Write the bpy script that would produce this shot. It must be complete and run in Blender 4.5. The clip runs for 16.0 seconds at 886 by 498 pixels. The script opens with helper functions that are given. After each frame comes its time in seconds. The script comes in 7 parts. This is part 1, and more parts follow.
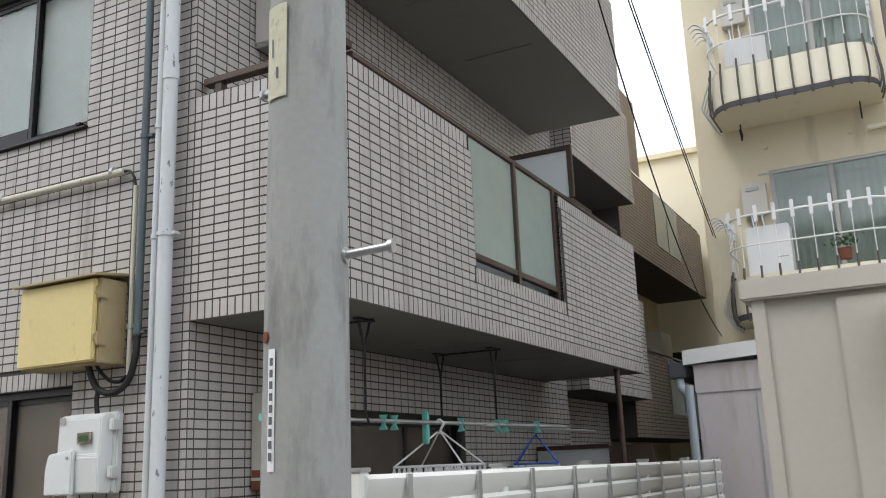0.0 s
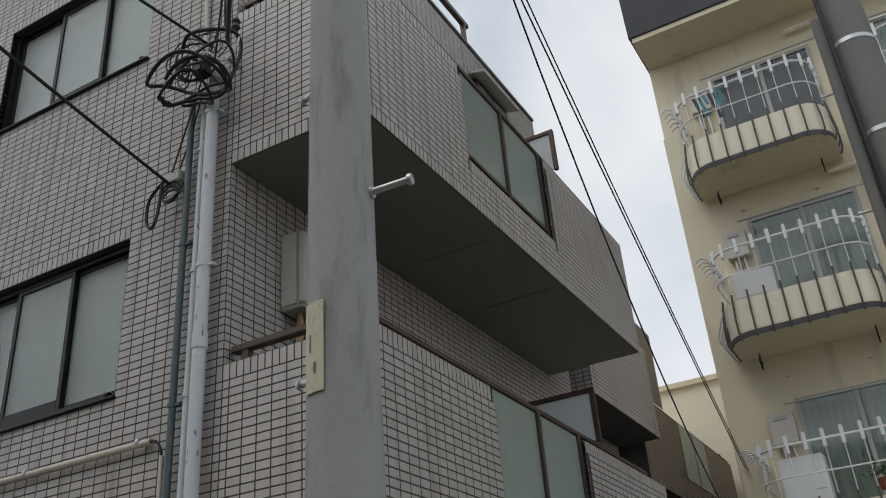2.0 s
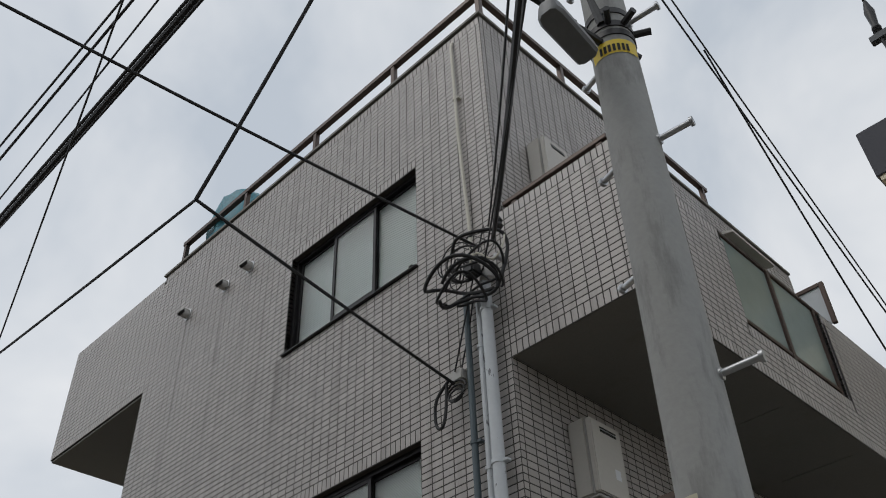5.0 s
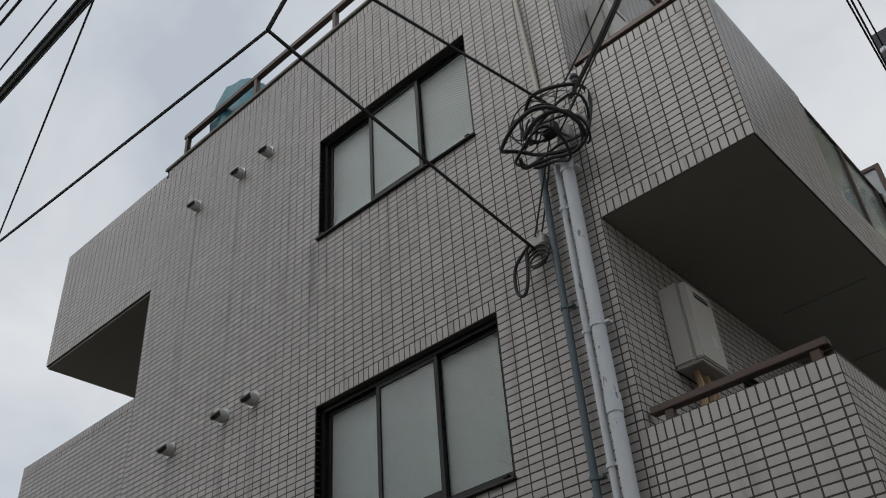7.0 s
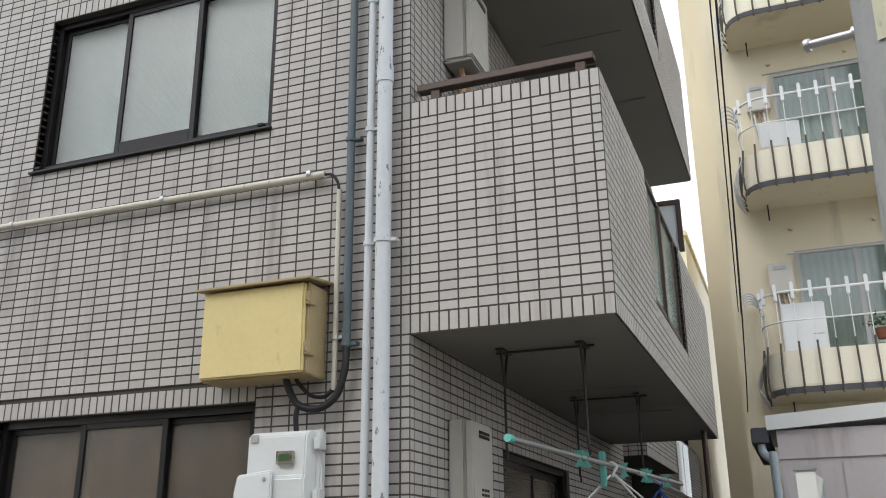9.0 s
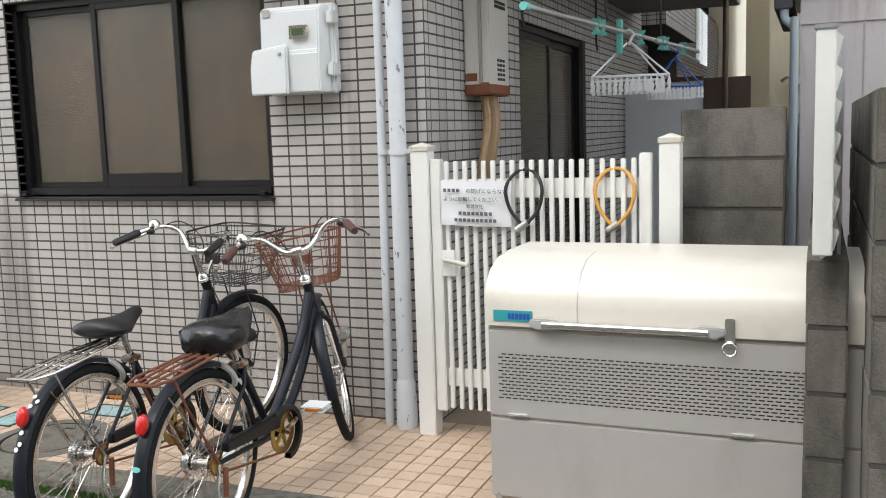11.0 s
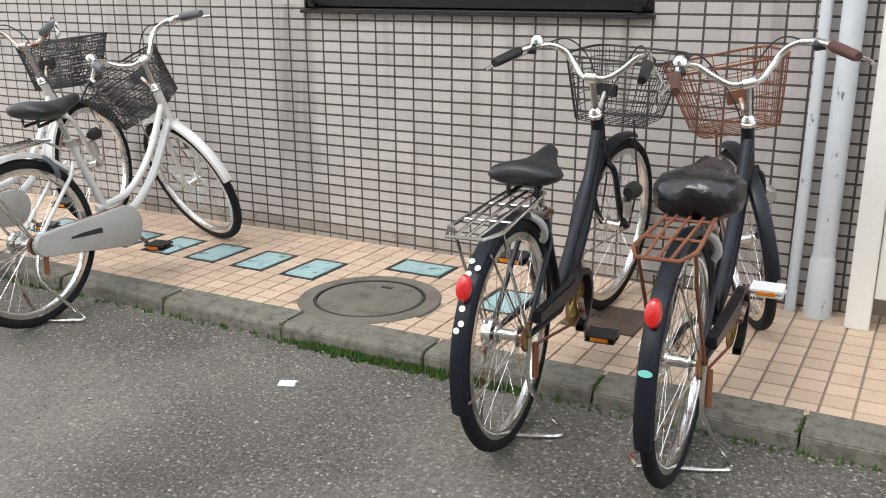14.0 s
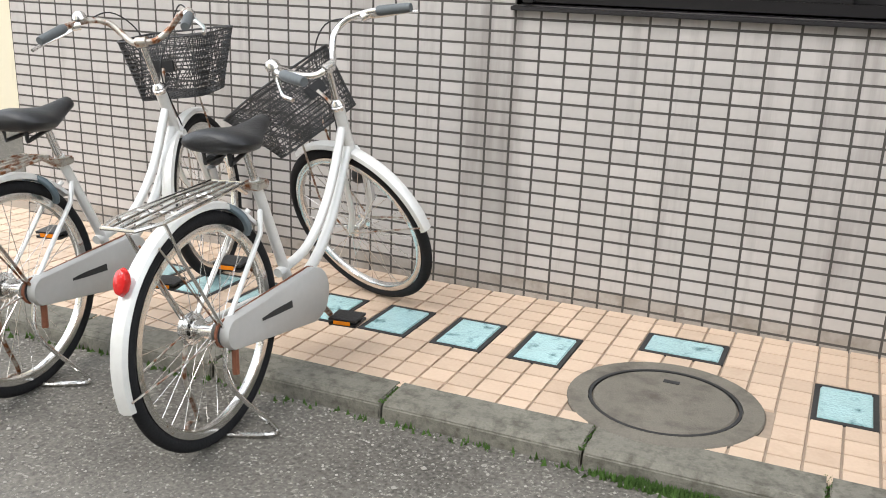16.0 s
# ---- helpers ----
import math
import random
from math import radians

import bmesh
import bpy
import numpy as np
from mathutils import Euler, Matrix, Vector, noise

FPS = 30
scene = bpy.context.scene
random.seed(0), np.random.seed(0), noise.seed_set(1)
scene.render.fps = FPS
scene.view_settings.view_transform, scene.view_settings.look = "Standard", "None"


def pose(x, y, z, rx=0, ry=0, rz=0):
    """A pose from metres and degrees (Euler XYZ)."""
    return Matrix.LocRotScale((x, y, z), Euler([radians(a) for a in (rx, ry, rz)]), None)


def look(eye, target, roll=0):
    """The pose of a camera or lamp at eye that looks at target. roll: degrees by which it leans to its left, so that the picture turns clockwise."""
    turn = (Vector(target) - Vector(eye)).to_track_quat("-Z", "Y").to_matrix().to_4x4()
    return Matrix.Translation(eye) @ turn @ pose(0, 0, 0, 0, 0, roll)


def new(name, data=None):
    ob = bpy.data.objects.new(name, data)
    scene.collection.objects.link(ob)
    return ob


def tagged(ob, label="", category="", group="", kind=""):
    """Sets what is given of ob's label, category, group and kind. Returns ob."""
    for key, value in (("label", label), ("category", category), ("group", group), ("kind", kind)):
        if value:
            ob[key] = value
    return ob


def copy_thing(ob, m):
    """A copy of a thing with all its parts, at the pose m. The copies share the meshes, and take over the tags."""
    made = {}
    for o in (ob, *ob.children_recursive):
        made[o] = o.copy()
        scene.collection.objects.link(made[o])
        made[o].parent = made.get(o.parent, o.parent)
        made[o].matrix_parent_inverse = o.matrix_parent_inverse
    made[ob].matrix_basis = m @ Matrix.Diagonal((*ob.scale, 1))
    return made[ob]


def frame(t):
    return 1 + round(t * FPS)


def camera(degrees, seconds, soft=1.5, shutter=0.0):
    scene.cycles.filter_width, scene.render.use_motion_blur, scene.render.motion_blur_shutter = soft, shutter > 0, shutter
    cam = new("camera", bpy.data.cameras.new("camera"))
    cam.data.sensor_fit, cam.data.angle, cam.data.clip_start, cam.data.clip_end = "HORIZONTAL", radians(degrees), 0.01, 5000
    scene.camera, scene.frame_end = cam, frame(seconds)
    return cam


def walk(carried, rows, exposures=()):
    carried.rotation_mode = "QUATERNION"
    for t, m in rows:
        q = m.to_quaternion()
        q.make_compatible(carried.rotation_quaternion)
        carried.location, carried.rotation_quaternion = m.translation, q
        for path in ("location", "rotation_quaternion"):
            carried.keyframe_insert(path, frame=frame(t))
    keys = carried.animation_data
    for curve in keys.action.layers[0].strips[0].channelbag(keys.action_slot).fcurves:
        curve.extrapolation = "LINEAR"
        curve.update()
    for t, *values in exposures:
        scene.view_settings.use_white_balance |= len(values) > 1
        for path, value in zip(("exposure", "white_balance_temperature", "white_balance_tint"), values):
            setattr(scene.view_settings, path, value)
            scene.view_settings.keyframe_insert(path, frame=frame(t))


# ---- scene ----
cam = camera(51.8, 16.0, soft=1.0)
PATH = [
    (0, (3.34, -3.553, 1.65), (2.446, -1.827, 2.119), -2.3),
    (0.5, (3.342, -3.57, 1.676), (2.472, -1.863, 2.249), -3.0),
    (1, (3.326, -3.575, 1.71), (2.476, -1.896, 2.384), -4.0),
    (1.5, (3.344, -3.616, 1.75), (2.502, -1.988, 2.552), -4.7),
    (2, (3.345, -3.648, 1.771), (2.531, -2.082, 2.711), -4.8),
    (2.5, (3.362, -3.694, 1.806), (2.596, -2.188, 2.876), -5.5),
    (3, (3.389, -3.713, 1.821), (2.687, -2.237, 2.974), -7.1),
    (3.5, (3.384, -3.737, 1.847), (2.716, -2.292, 3.057), -8.1),
    (4, (3.363, -3.787, 1.849), (2.633, -2.401, 3.092), -6.4),
    (4.5, (3.286, -3.854, 1.84), (2.397, -2.577, 3.096), -3.8),
    (5, (3.098, -3.851, 1.827), (2.044, -2.743, 3.116), -2.5),
    (5.2, (2.979, -3.804, 1.858), (1.874, -2.756, 3.154), -1.6),
    (7.3, (1.923, -3.911, 1.743), (0.932, -2.625, 2.911), -5.0),
    (7.5, (1.869, -3.908, 1.714), (0.944, -2.579, 2.889), -4.3),
    (8, (1.842, -3.93, 1.668), (1.106, -2.45, 2.794), -3.0),
    (8.5, (1.763, -3.965, 1.573), (1.062, -2.336, 2.497), -1.5),
    (9, (1.682, -3.967, 1.418), (1.009, -2.197, 2.062), -0.6),
    (9.5, (1.69, -4.007, 1.453), (1.09, -2.122, 1.745), -0.2),
    (9.7, (1.689, -4.015, 1.472), (1.107, -2.107, 1.618), -0.3),
    (11.8, (1.635, -3.867, 1.301), (0.644, -2.157, 0.993), -1.6),
    (12, (1.554, -3.866, 1.282), (0.503, -2.193, 0.969), -1.3),
    (12.5, (1.258, -3.79, 1.274), (0.177, -2.156, 0.87), -1.5),
    (13, (0.967, -3.746, 1.236), (-0.058, -2.111, 0.709), -0.4),
    (13.5, (0.594, -3.73, 1.26), (-0.355, -2.057, 0.713), 0.5),
    (14, (0.222, -3.627, 1.227), (-0.711, -1.95, 0.662), -0.1),
    (14.5, (-0.132, -3.55, 1.242), (-1.038, -1.866, 0.657), 0.3),
    (15, (-0.571, -3.504, 1.264), (-1.415, -1.787, 0.683), 1.0),
    (15.5, (-0.996, -3.397, 1.229), (-1.804, -1.659, 0.657), 1.2),
    (16, (-1.355, -3.285, 1.202), (-2.13, -1.535, 0.623), 2.1),
]
EXPOSURES = [(0.0, 1.2), (1.0, 0.8), (2.0, 0.1), (2.5, -0.2), (3.0, -0.36), (3.5, -0.14), (5.2, -0.05), (7.4, -0.15), (8.0, 0.12), (8.2, 0.32), (8.5, 0.72), (9.0, 1.2), (9.7, 1.58), (11.8, 1.63), (13.0, 1.63), (14.5, 1.85), (15.0, 1.95), (16.0, 1.92)]
walk(cam, [(t, look(e, g, r)) for t, e, g, r in PATH], EXPOSURES)

# ---- sky and sun: a bright overcast day ----
world = bpy.data.worlds.new("world")
scene.world = world
world.use_nodes = True
wn, wl = world.node_tree.nodes, world.node_tree.links
sky = wn.new("ShaderNodeTexSky")
sky.sky_type, sky.sun_disc = "NISHITA", False
sky.sun_elevation, sky.sun_rotation = radians(52), radians(200)
coord = wn.new("ShaderNodeTexCoord")
cloud = wn.new("ShaderNodeTexNoise")
cloud.inputs["Scale"].default_value, cloud.inputs["Detail"].default_value, cloud.inputs["Roughness"].default_value = 2.6, 5.0, 0.55
cloud.inputs["Distortion"].default_value = 0.4
ramp = wn.new("ShaderNodeValToRGB")
ramp.color_ramp.elements[0].position, ramp.color_ramp.elements[0].color = 0.36, (5.9, 6.45, 7.1, 1)
ramp.color_ramp.elements[1].position, ramp.color_ramp.elements[1].color = 0.66, (9.0, 9.15, 9.3, 1)
skymix = wn.new("ShaderNodeMix")
skymix.data_type = "RGBA"
skymix.inputs[0].default_value = 0.86
wl.new(coord.outputs["Generated"], cloud.inputs["Vector"])
wl.new(cloud.outputs["Fac"], ramp.inputs["Fac"])
wl.new(sky.outputs["Color"], skymix.inputs[6])
wl.new(ramp.outputs["Color"], skymix.inputs[7])
wl.new(skymix.outputs[2], wn["Background"].inputs["Color"])
wn["Background"].inputs["Strength"].default_value = 0.1
sun = new("sun", bpy.data.lights.new("sun", "SUN"))
sun.data.energy, sun.data.angle, sun.data.color = 0.5, radians(25), (1.0, 0.96, 0.9)
sun.matrix_world = look((-6, -16, 22), (0, 0, 0))


# ---- materials ----
def material(name, color, rough=0.6, metal=0.0, vary=0.10, grain=60.0, blotch=2.5, bump=0.15, island=0.0, random_ob=0.0,
             stain=None, stain_scale=(6, 6, 1.0), stain_at=(0.55, 0.75), gloss=0.5, transmission=0.0, coat=0.0):
    """A surface with grain, broad blotches, a tint per piece and stains of their own shape."""
    m = bpy.data.materials.new(name)
    m.use_nodes = True
    n, l = m.node_tree.nodes, m.node_tree.links
    b = n["Principled BSDF"]
    b.inputs["Roughness"].default_value, b.inputs["Metallic"].default_value = rough, metal
    b.inputs["Specular IOR Level"].default_value, b.inputs["Transmission Weight"].default_value = gloss, transmission
    b.inputs["Coat Weight"].default_value = coat
    tc = n.new("ShaderNodeTexCoord")
    geo = n.new("ShaderNodeNewGeometry")
    fine, broad = n.new("ShaderNodeTexNoise"), n.new("ShaderNodeTexNoise")
    fine.inputs["Scale"].default_value, fine.inputs["Detail"].default_value = grain, 4
    broad.inputs["Scale"].default_value, broad.inputs["Detail"].default_value = blotch, 5
    l.new(geo.outputs["Position"], fine.inputs["Vector"]), l.new(geo.outputs["Position"], broad.inputs["Vector"])
    add = n.new("ShaderNodeMath")
    add.operation = "ADD"
    l.new(fine.outputs["Fac"], add.inputs[0]), l.new(broad.outputs["Fac"], add.inputs[1])
    total, span = add.outputs[0], 1.0
    for src, amount in (("island", island), ("object", random_ob)):
        if amount:
            k = n.new("ShaderNodeMath")
            k.operation = "MULTIPLY_ADD"
            k.inputs[1].default_value = amount / max(vary, 0.01)
            l.new(geo.outputs["Random Per Island"] if src == "island" else n.new("ShaderNodeObjectInfo").outputs["Random"], k.inputs[0])
            l.new(total, k.inputs[2])
            total, span = k.outputs[0], span + 0.5 * amount / max(vary, 0.01)
    value = n.new("ShaderNodeMath")
    value.operation = "MULTIPLY_ADD"
    value.inputs[1].default_value, value.inputs[2].default_value = vary * 2, 1.0 - vary * 2 * span
    l.new(total, value.inputs[0])
    hsv = n.new("ShaderNodeHueSaturation")
    hsv.inputs["Color"].default_value = (*color, 1)
    l.new(value.outputs[0], hsv.inputs["Value"])
    out = hsv.outputs["Color"]
    if stain:
        mp, sn, rp, mx = n.new("ShaderNodeMapping"), n.new("ShaderNodeTexNoise"), n.new("ShaderNodeValToRGB"), n.new("ShaderNodeMix")
        mp.inputs["Scale"].default_value = stain_scale
        sn.inputs["Scale"].default_value, sn.inputs["Detail"].default_value, sn.inputs["Roughness"].default_value = 1.0, 6, 0.65
        rp.color_ramp.elements[0].position, rp.color_ramp.elements[1].position = stain_at
        mx.data_type = "RGBA"
        mx.inputs[7].default_value = (*stain, 1)
        l.new(geo.outputs["Position"], mp.inputs["Vector"]), l.new(mp.outputs[0], sn.inputs["Vector"]), l.new(sn.outputs["Fac"], rp.inputs["Fac"])
        l.new(rp.outputs["Color"], mx.inputs[0]), l.new(out, mx.inputs[6])
        out = mx.outputs[2]
    l.new(out, b.inputs["Base Color"])
    if bump:
        bp = n.new("ShaderNodeBump")
        bp.inputs["Strength"].default_value, bp.inputs["Distance"].default_value = bump, 0.004
        l.new(add.outputs[0], bp.inputs["Height"]), l.new(bp.outputs[0], b.inputs["Normal"])
    return m


def patterned_glass(name, color, slant, rough=0.3, transmission=0.55):
    """Figured glass: fine slanting ribs pressed into the pane."""
    m = material(name, color, rough, vary=0.05, grain=8, blotch=1.5, bump=0, transmission=transmission)
    n, l = m.node_tree.nodes, m.node_tree.links
    geo, mp, wv, bp = n.new("ShaderNodeNewGeometry"), n.new("ShaderNodeMapping"), n.new("ShaderNodeTexWave"), n.new("ShaderNodeBump")
    mp.inputs["Rotation"].default_value = (0, radians(slant), 0)
    wv.inputs["Scale"].default_value, wv.inputs["Distortion"].default_value = 22.0, 0.6
    bp.inputs["Strength"].default_value, bp.inputs["Distance"].default_value = 0.5, 0.004
    l.new(geo.outputs["Position"], mp.inputs["Vector"]), l.new(mp.outputs[0], wv.inputs["Vector"])
    l.new(wv.outputs["Fac"], bp.inputs["Height"]), l.new(bp.outputs[0], n["Principled BSDF"].inputs["Normal"])
    return m


M_TILE = material("glazed_tile", (0.462, 0.432, 0.410), 0.38, vary=0.07, grain=45, blotch=1.1, bump=0.10, island=0.08, random_ob=0.08,
                  stain=(0.21, 0.18, 0.165), stain_scale=(7, 7, 0.55), stain_at=(0.54, 0.84))
M_TILE_LOW = material("cement_smeared_tile", (0.36, 0.325, 0.29), 0.7, vary=0.14, grain=60, blotch=5, bump=0.3, island=0.12, random_ob=0.12,
                      stain=(0.22, 0.19, 0.16), stain_scale=(11, 11, 11), stain_at=(0.45, 0.7))
M_GROUT = material("grout", (0.072, 0.066, 0.060), 0.9, vary=0.15, bump=0.3)
M_BROWN_TILE = material("brown_tile", (0.27, 0.21, 0.165), 0.45, vary=0.08, grain=45, blotch=1.0, island=0.08, random_ob=0.06)
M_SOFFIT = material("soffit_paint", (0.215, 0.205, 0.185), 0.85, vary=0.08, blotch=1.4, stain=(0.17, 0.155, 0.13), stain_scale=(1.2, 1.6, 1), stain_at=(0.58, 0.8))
M_ASPHALT = material("asphalt", (0.114, 0.105, 0.091), 0.92, vary=0.95, grain=85, blotch=1.3, bump=1.0, stain=(0.30, 0.285, 0.25), stain_scale=(75, 75, 75), stain_at=(0.565, 0.66), gloss=0.3)
M_GRIT = material("loose_grit", (0.24, 0.225, 0.20), 0.9, vary=0.2, grain=60, blotch=3, bump=0.2, island=0.5)
M_KERB = material("kerb_concrete", (0.165, 0.155, 0.128), 0.9, vary=0.22, grain=140, blotch=5, bump=0.7, random_ob=0.06, stain=(0.085, 0.08, 0.062), stain_scale=(26, 26, 26), stain_at=(0.45, 0.66))
M_PAVER = material("beige_paving_tile", (0.54, 0.405, 0.30), 0.6, vary=0.08, grain=90, blotch=3, bump=0.2, island=0.10, random_ob=0.10, stain=(0.36, 0.25, 0.17), stain_scale=(3, 3, 3), stain_at=(0.56, 0.8))
M_JOINT = material("paving_joint", (0.30, 0.235, 0.18), 0.9, vary=0.2, bump=0.3)
M_CONCRETE = material("pole_concrete", (0.345, 0.348, 0.338), 0.78, vary=0.10, grain=50, blotch=3, bump=0.25, stain=(0.20, 0.20, 0.195), stain_scale=(9, 9, 2.2), stain_at=(0.50, 0.68))
M_CONCRETE2 = material("weathered_pole_concrete", (0.20, 0.195, 0.185), 0.85, vary=0.12, grain=50, blotch=3, bump=0.25)
M_BLOCK = material("concrete_block", (0.16, 0.145, 0.125), 0.95, vary=0.25, grain=120, blotch=4, bump=0.8, random_ob=0.05, stain=(0.055, 0.05, 0.045), stain_scale=(4, 4, 2), stain_at=(0.45, 0.7))
M_STEEL = material("galvanised_steel", (0.55, 0.56, 0.57), 0.42, 0.9, vary=0.10, grain=40, blotch=6, bump=0.1)
M_CHROME = material("chrome", (0.75, 0.74, 0.72), 0.22, 1.0, vary=0.08, grain=60, blotch=10, bump=0.05, stain=(0.30, 0.16, 0.08), stain_scale=(40, 40, 40), stain_at=(0.62, 0.75))
M_RUST = material("rusty_iron", (0.20, 0.075, 0.04), 0.85, 0.2, vary=0.3, grain=90, blotch=12, bump=0.5)
M_RUSTMIX = material("rust_flecked_chrome", (0.50, 0.47, 0.42), 0.45, 0.8, vary=0.2, grain=80, blotch=15, bump=0.3, stain=(0.22, 0.085, 0.035), stain_scale=(28, 28, 28), stain_at=(0.45, 0.6))
M_BLACK = material("black_paint", (0.009, 0.010, 0.012), 0.38, vary=0.15, grain=60, blotch=6, bump=0.05, gloss=0.28)
M_NAVY = material("navy_paint", (0.010, 0.012, 0.018), 0.38, vary=0.15, grain=60, blotch=6, bump=0.05, gloss=0.28)
M_SILVER = material("silver_bicycle_paint", (0.68, 0.675, 0.65), 0.32, 0.18, vary=0.07, grain=60, blotch=6, bump=0.04, stain=(0.36, 0.20, 0.10), stain_scale=(16, 16, 16), stain_at=(0.70, 0.78))
M_GUARD = material("grey_plastic_guard", (0.42, 0.41, 0.39), 0.45, vary=0.06, grain=40, blotch=6, bump=0.05)
M_RUBBER = material("tyre_rubber", (0.014, 0.014, 0.015), 0.8, vary=0.2, grain=120, blotch=8, bump=0.5, gloss=0.2)
M_VINYL = material("black_vinyl", (0.012, 0.012, 0.013), 0.45, vary=0.15, grain=160, blotch=6, bump=0.3)
M_DARKWIRE = material("black_wire", (0.02, 0.02, 0.021), 0.5, vary=0.15, grain=60, blotch=6, bump=0.1)
M_CABLE = material("black_cable_sheath", (0.012, 0.012, 0.013), 0.55, vary=0.2, grain=40, blotch=4, bump=0.1)
M_RED = material("red_reflector", (0.55, 0.012, 0.012), 0.15, vary=0.08, grain=200, blotch=20, bump=0.4, coat=0.6)
M_AMBER = material("amber_reflector", (0.75, 0.22, 0.01), 0.2, vary=0.08, grain=200, blotch=20, bump=0.4)
M_WHITE = material("white_paint", (0.76, 0.765, 0.75), 0.45, vary=0.04, grain=40, blotch=2, bump=0.05)
M_GATE = material("white_gate_paint", (0.78, 0.775, 0.74), 0.42, vary=0.04, grain=40, blotch=3, bump=0.05)
M_PEEL = material("peeling_white_pipe_paint", (0.60, 0.625, 0.65), 0.5, vary=0.06, grain=40, blotch=3, bump=0.15, stain=(0.19, 0.20, 0.215), stain_scale=(24, 24, 9), stain_at=(0.63, 0.66))
M_CREAM_PIPE = material("cream_pipe_paint", (0.58, 0.55, 0.47), 0.5, vary=0.08, grain=40, blotch=3, bump=0.1, stain=(0.33, 0.27, 0.20), stain_scale=(20, 20, 6), stain_at=(0.6, 0.68))
M_SLATE = material("slate_grey_pvc", (0.085, 0.115, 0.13), 0.5, vary=0.12, grain=40, blotch=3, bump=0.05, stain=(0.17, 0.19, 0.20), stain_scale=(14, 14, 2), stain_at=(0.55, 0.75))
M_YELLOW = material("faded_yellow_paint", (0.72, 0.585, 0.27), 0.55, vary=0.06, grain=40, blotch=3, bump=0.08, stain=(0.52, 0.40, 0.20), stain_scale=(14, 14, 5), stain_at=(0.60, 0.78))
M_OCHRE = material("dull_ochre_paint", (0.42, 0.33, 0.185), 0.6, vary=0.1, grain=40, blotch=3, bump=0.1, stain=(0.22, 0.14, 0.07), stain_scale=(12, 12, 5), stain_at=(0.6, 0.75))
M_METER = material("pale_grey_plastic", (0.66, 0.68, 0.68), 0.42, vary=0.03, grain=40, blotch=2, bump=0.03)
M_SASH = material("dark_bronze_aluminium", (0.022, 0.020, 0.021), 0.38, 0.5, vary=0.12, grain=40, blotch=4, bump=0.05)
M_BROWNRAIL = material("brown_aluminium", (0.085, 0.058, 0.047), 0.42, 0.4, vary=0.12, grain=40, blotch=4, bump=0.05)
M_GLASS_PALE = patterned_glass("pale_figured_glass", (0.80, 0.86, 0.84), 45, 0.3, 0.85)
M_GLASS_DARK = patterned_glass("grimy_figured_glass", (0.62, 0.55, 0.46), 45, 0.22, 0.9)
M_FROST = material("green_tinted_frosted_glass", (0.30, 0.37, 0.345), 0.22, vary=0.08, grain=10, blotch=1.2, bump=0.02, transmission=0.15, coat=0.3)
M_OPAL = material("opal_partition_board", (0.62, 0.65, 0.67), 0.5, vary=0.04, grain=20, blotch=1.5, bump=0.03)
M_CURTAIN = material("pale_curtain", (0.47, 0.61, 0.575), 0.9, vary=0.08, grain=20, blotch=2.5, bump=0.1)
M_BROWN_BLIND = material("brown_cardboard_behind_glass", (0.20, 0.125, 0.06), 0.9, vary=1.1, grain=5, blotch=1.7, bump=0.1)
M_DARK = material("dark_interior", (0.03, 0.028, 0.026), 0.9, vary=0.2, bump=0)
M_CREAM = material("cream_render", (0.73, 0.655, 0.49), 0.85, vary=0.05, grain=70, blotch=0.9, bump=0.3, stain=(0.42, 0.36, 0.26), stain_scale=(2.2, 2.2, 0.35), stain_at=(0.58, 0.85))
M_CREAM_PANEL = material("cream_balcony_panel", (0.80, 0.745, 0.60), 0.7, vary=0.05, grain=50, blotch=2, bump=0.1)
M_FASCIA = material("dark_slate_fascia", (0.075, 0.075, 0.085), 0.8, vary=0.1, grain=30, blotch=1.5, bump=0.1)
M_SHED = material("pale_pink_sheet_steel", (0.60, 0.55, 0.555), 0.5, vary=0.05, grain=30, blotch=1.5, bump=0.05, stain=(0.40, 0.33, 0.30), stain_scale=(5, 5, 0.6), stain_at=(0.58, 0.8))
M_CABINET = material("beige_grey_sheet_steel", (0.49, 0.455, 0.40), 0.5, vary=0.05, grain=30, blotch=1.5, bump=0.05)
M_HEATER = material("cream_grey_steel", (0.55, 0.525, 0.48), 0.45, vary=0.05, grain=40, blotch=3, bump=0.05, stain=(0.33, 0.17, 0.07), stain_scale=(9, 9, 6), stain_at=(0.68, 0.8))
M_LAGGING = material("taped_pipe_lagging", (0.40, 0.27, 0.16), 0.8, vary=0.2, grain=60, blotch=10, bump=0.5)
M_GLASSPAVER = material("teal_glass_paver", (0.36, 0.55, 0.56), 0.16, vary=0.16, grain=110, blotch=14, bump=0.9, random_ob=0.12, coat=0.5, stain=(0.09, 0.19, 0.20), stain_scale=(16, 16, 16), stain_at=(0.56, 0.70))
M_FLATBAR = material("dull_brown_steel", (0.105, 0.095, 0.08), 0.6, 0.3, vary=0.2, grain=40, blotch=5, bump=0.1)
M_DARKARM = material("dark_weathered_steel", (0.075, 0.08, 0.085), 0.55, 0.6, vary=0.15, grain=40, blotch=6, bump=0.1)
M_CERAMIC = material("grey_ceramic", (0.20, 0.17, 0.155), 0.35, vary=0.1, grain=30, blotch=8, bump=0.03)
M_LAMPHEAD = material("grey_cast_aluminium", (0.20, 0.205, 0.21), 0.5, 0.3, vary=0.1, grain=40, blotch=5, bump=0.1)
M_IRON = material("dark_iron_frame", (0.045, 0.045, 0.045), 0.7, 0.5, vary=0.2, grain=60, blotch=8, bump=0.2)
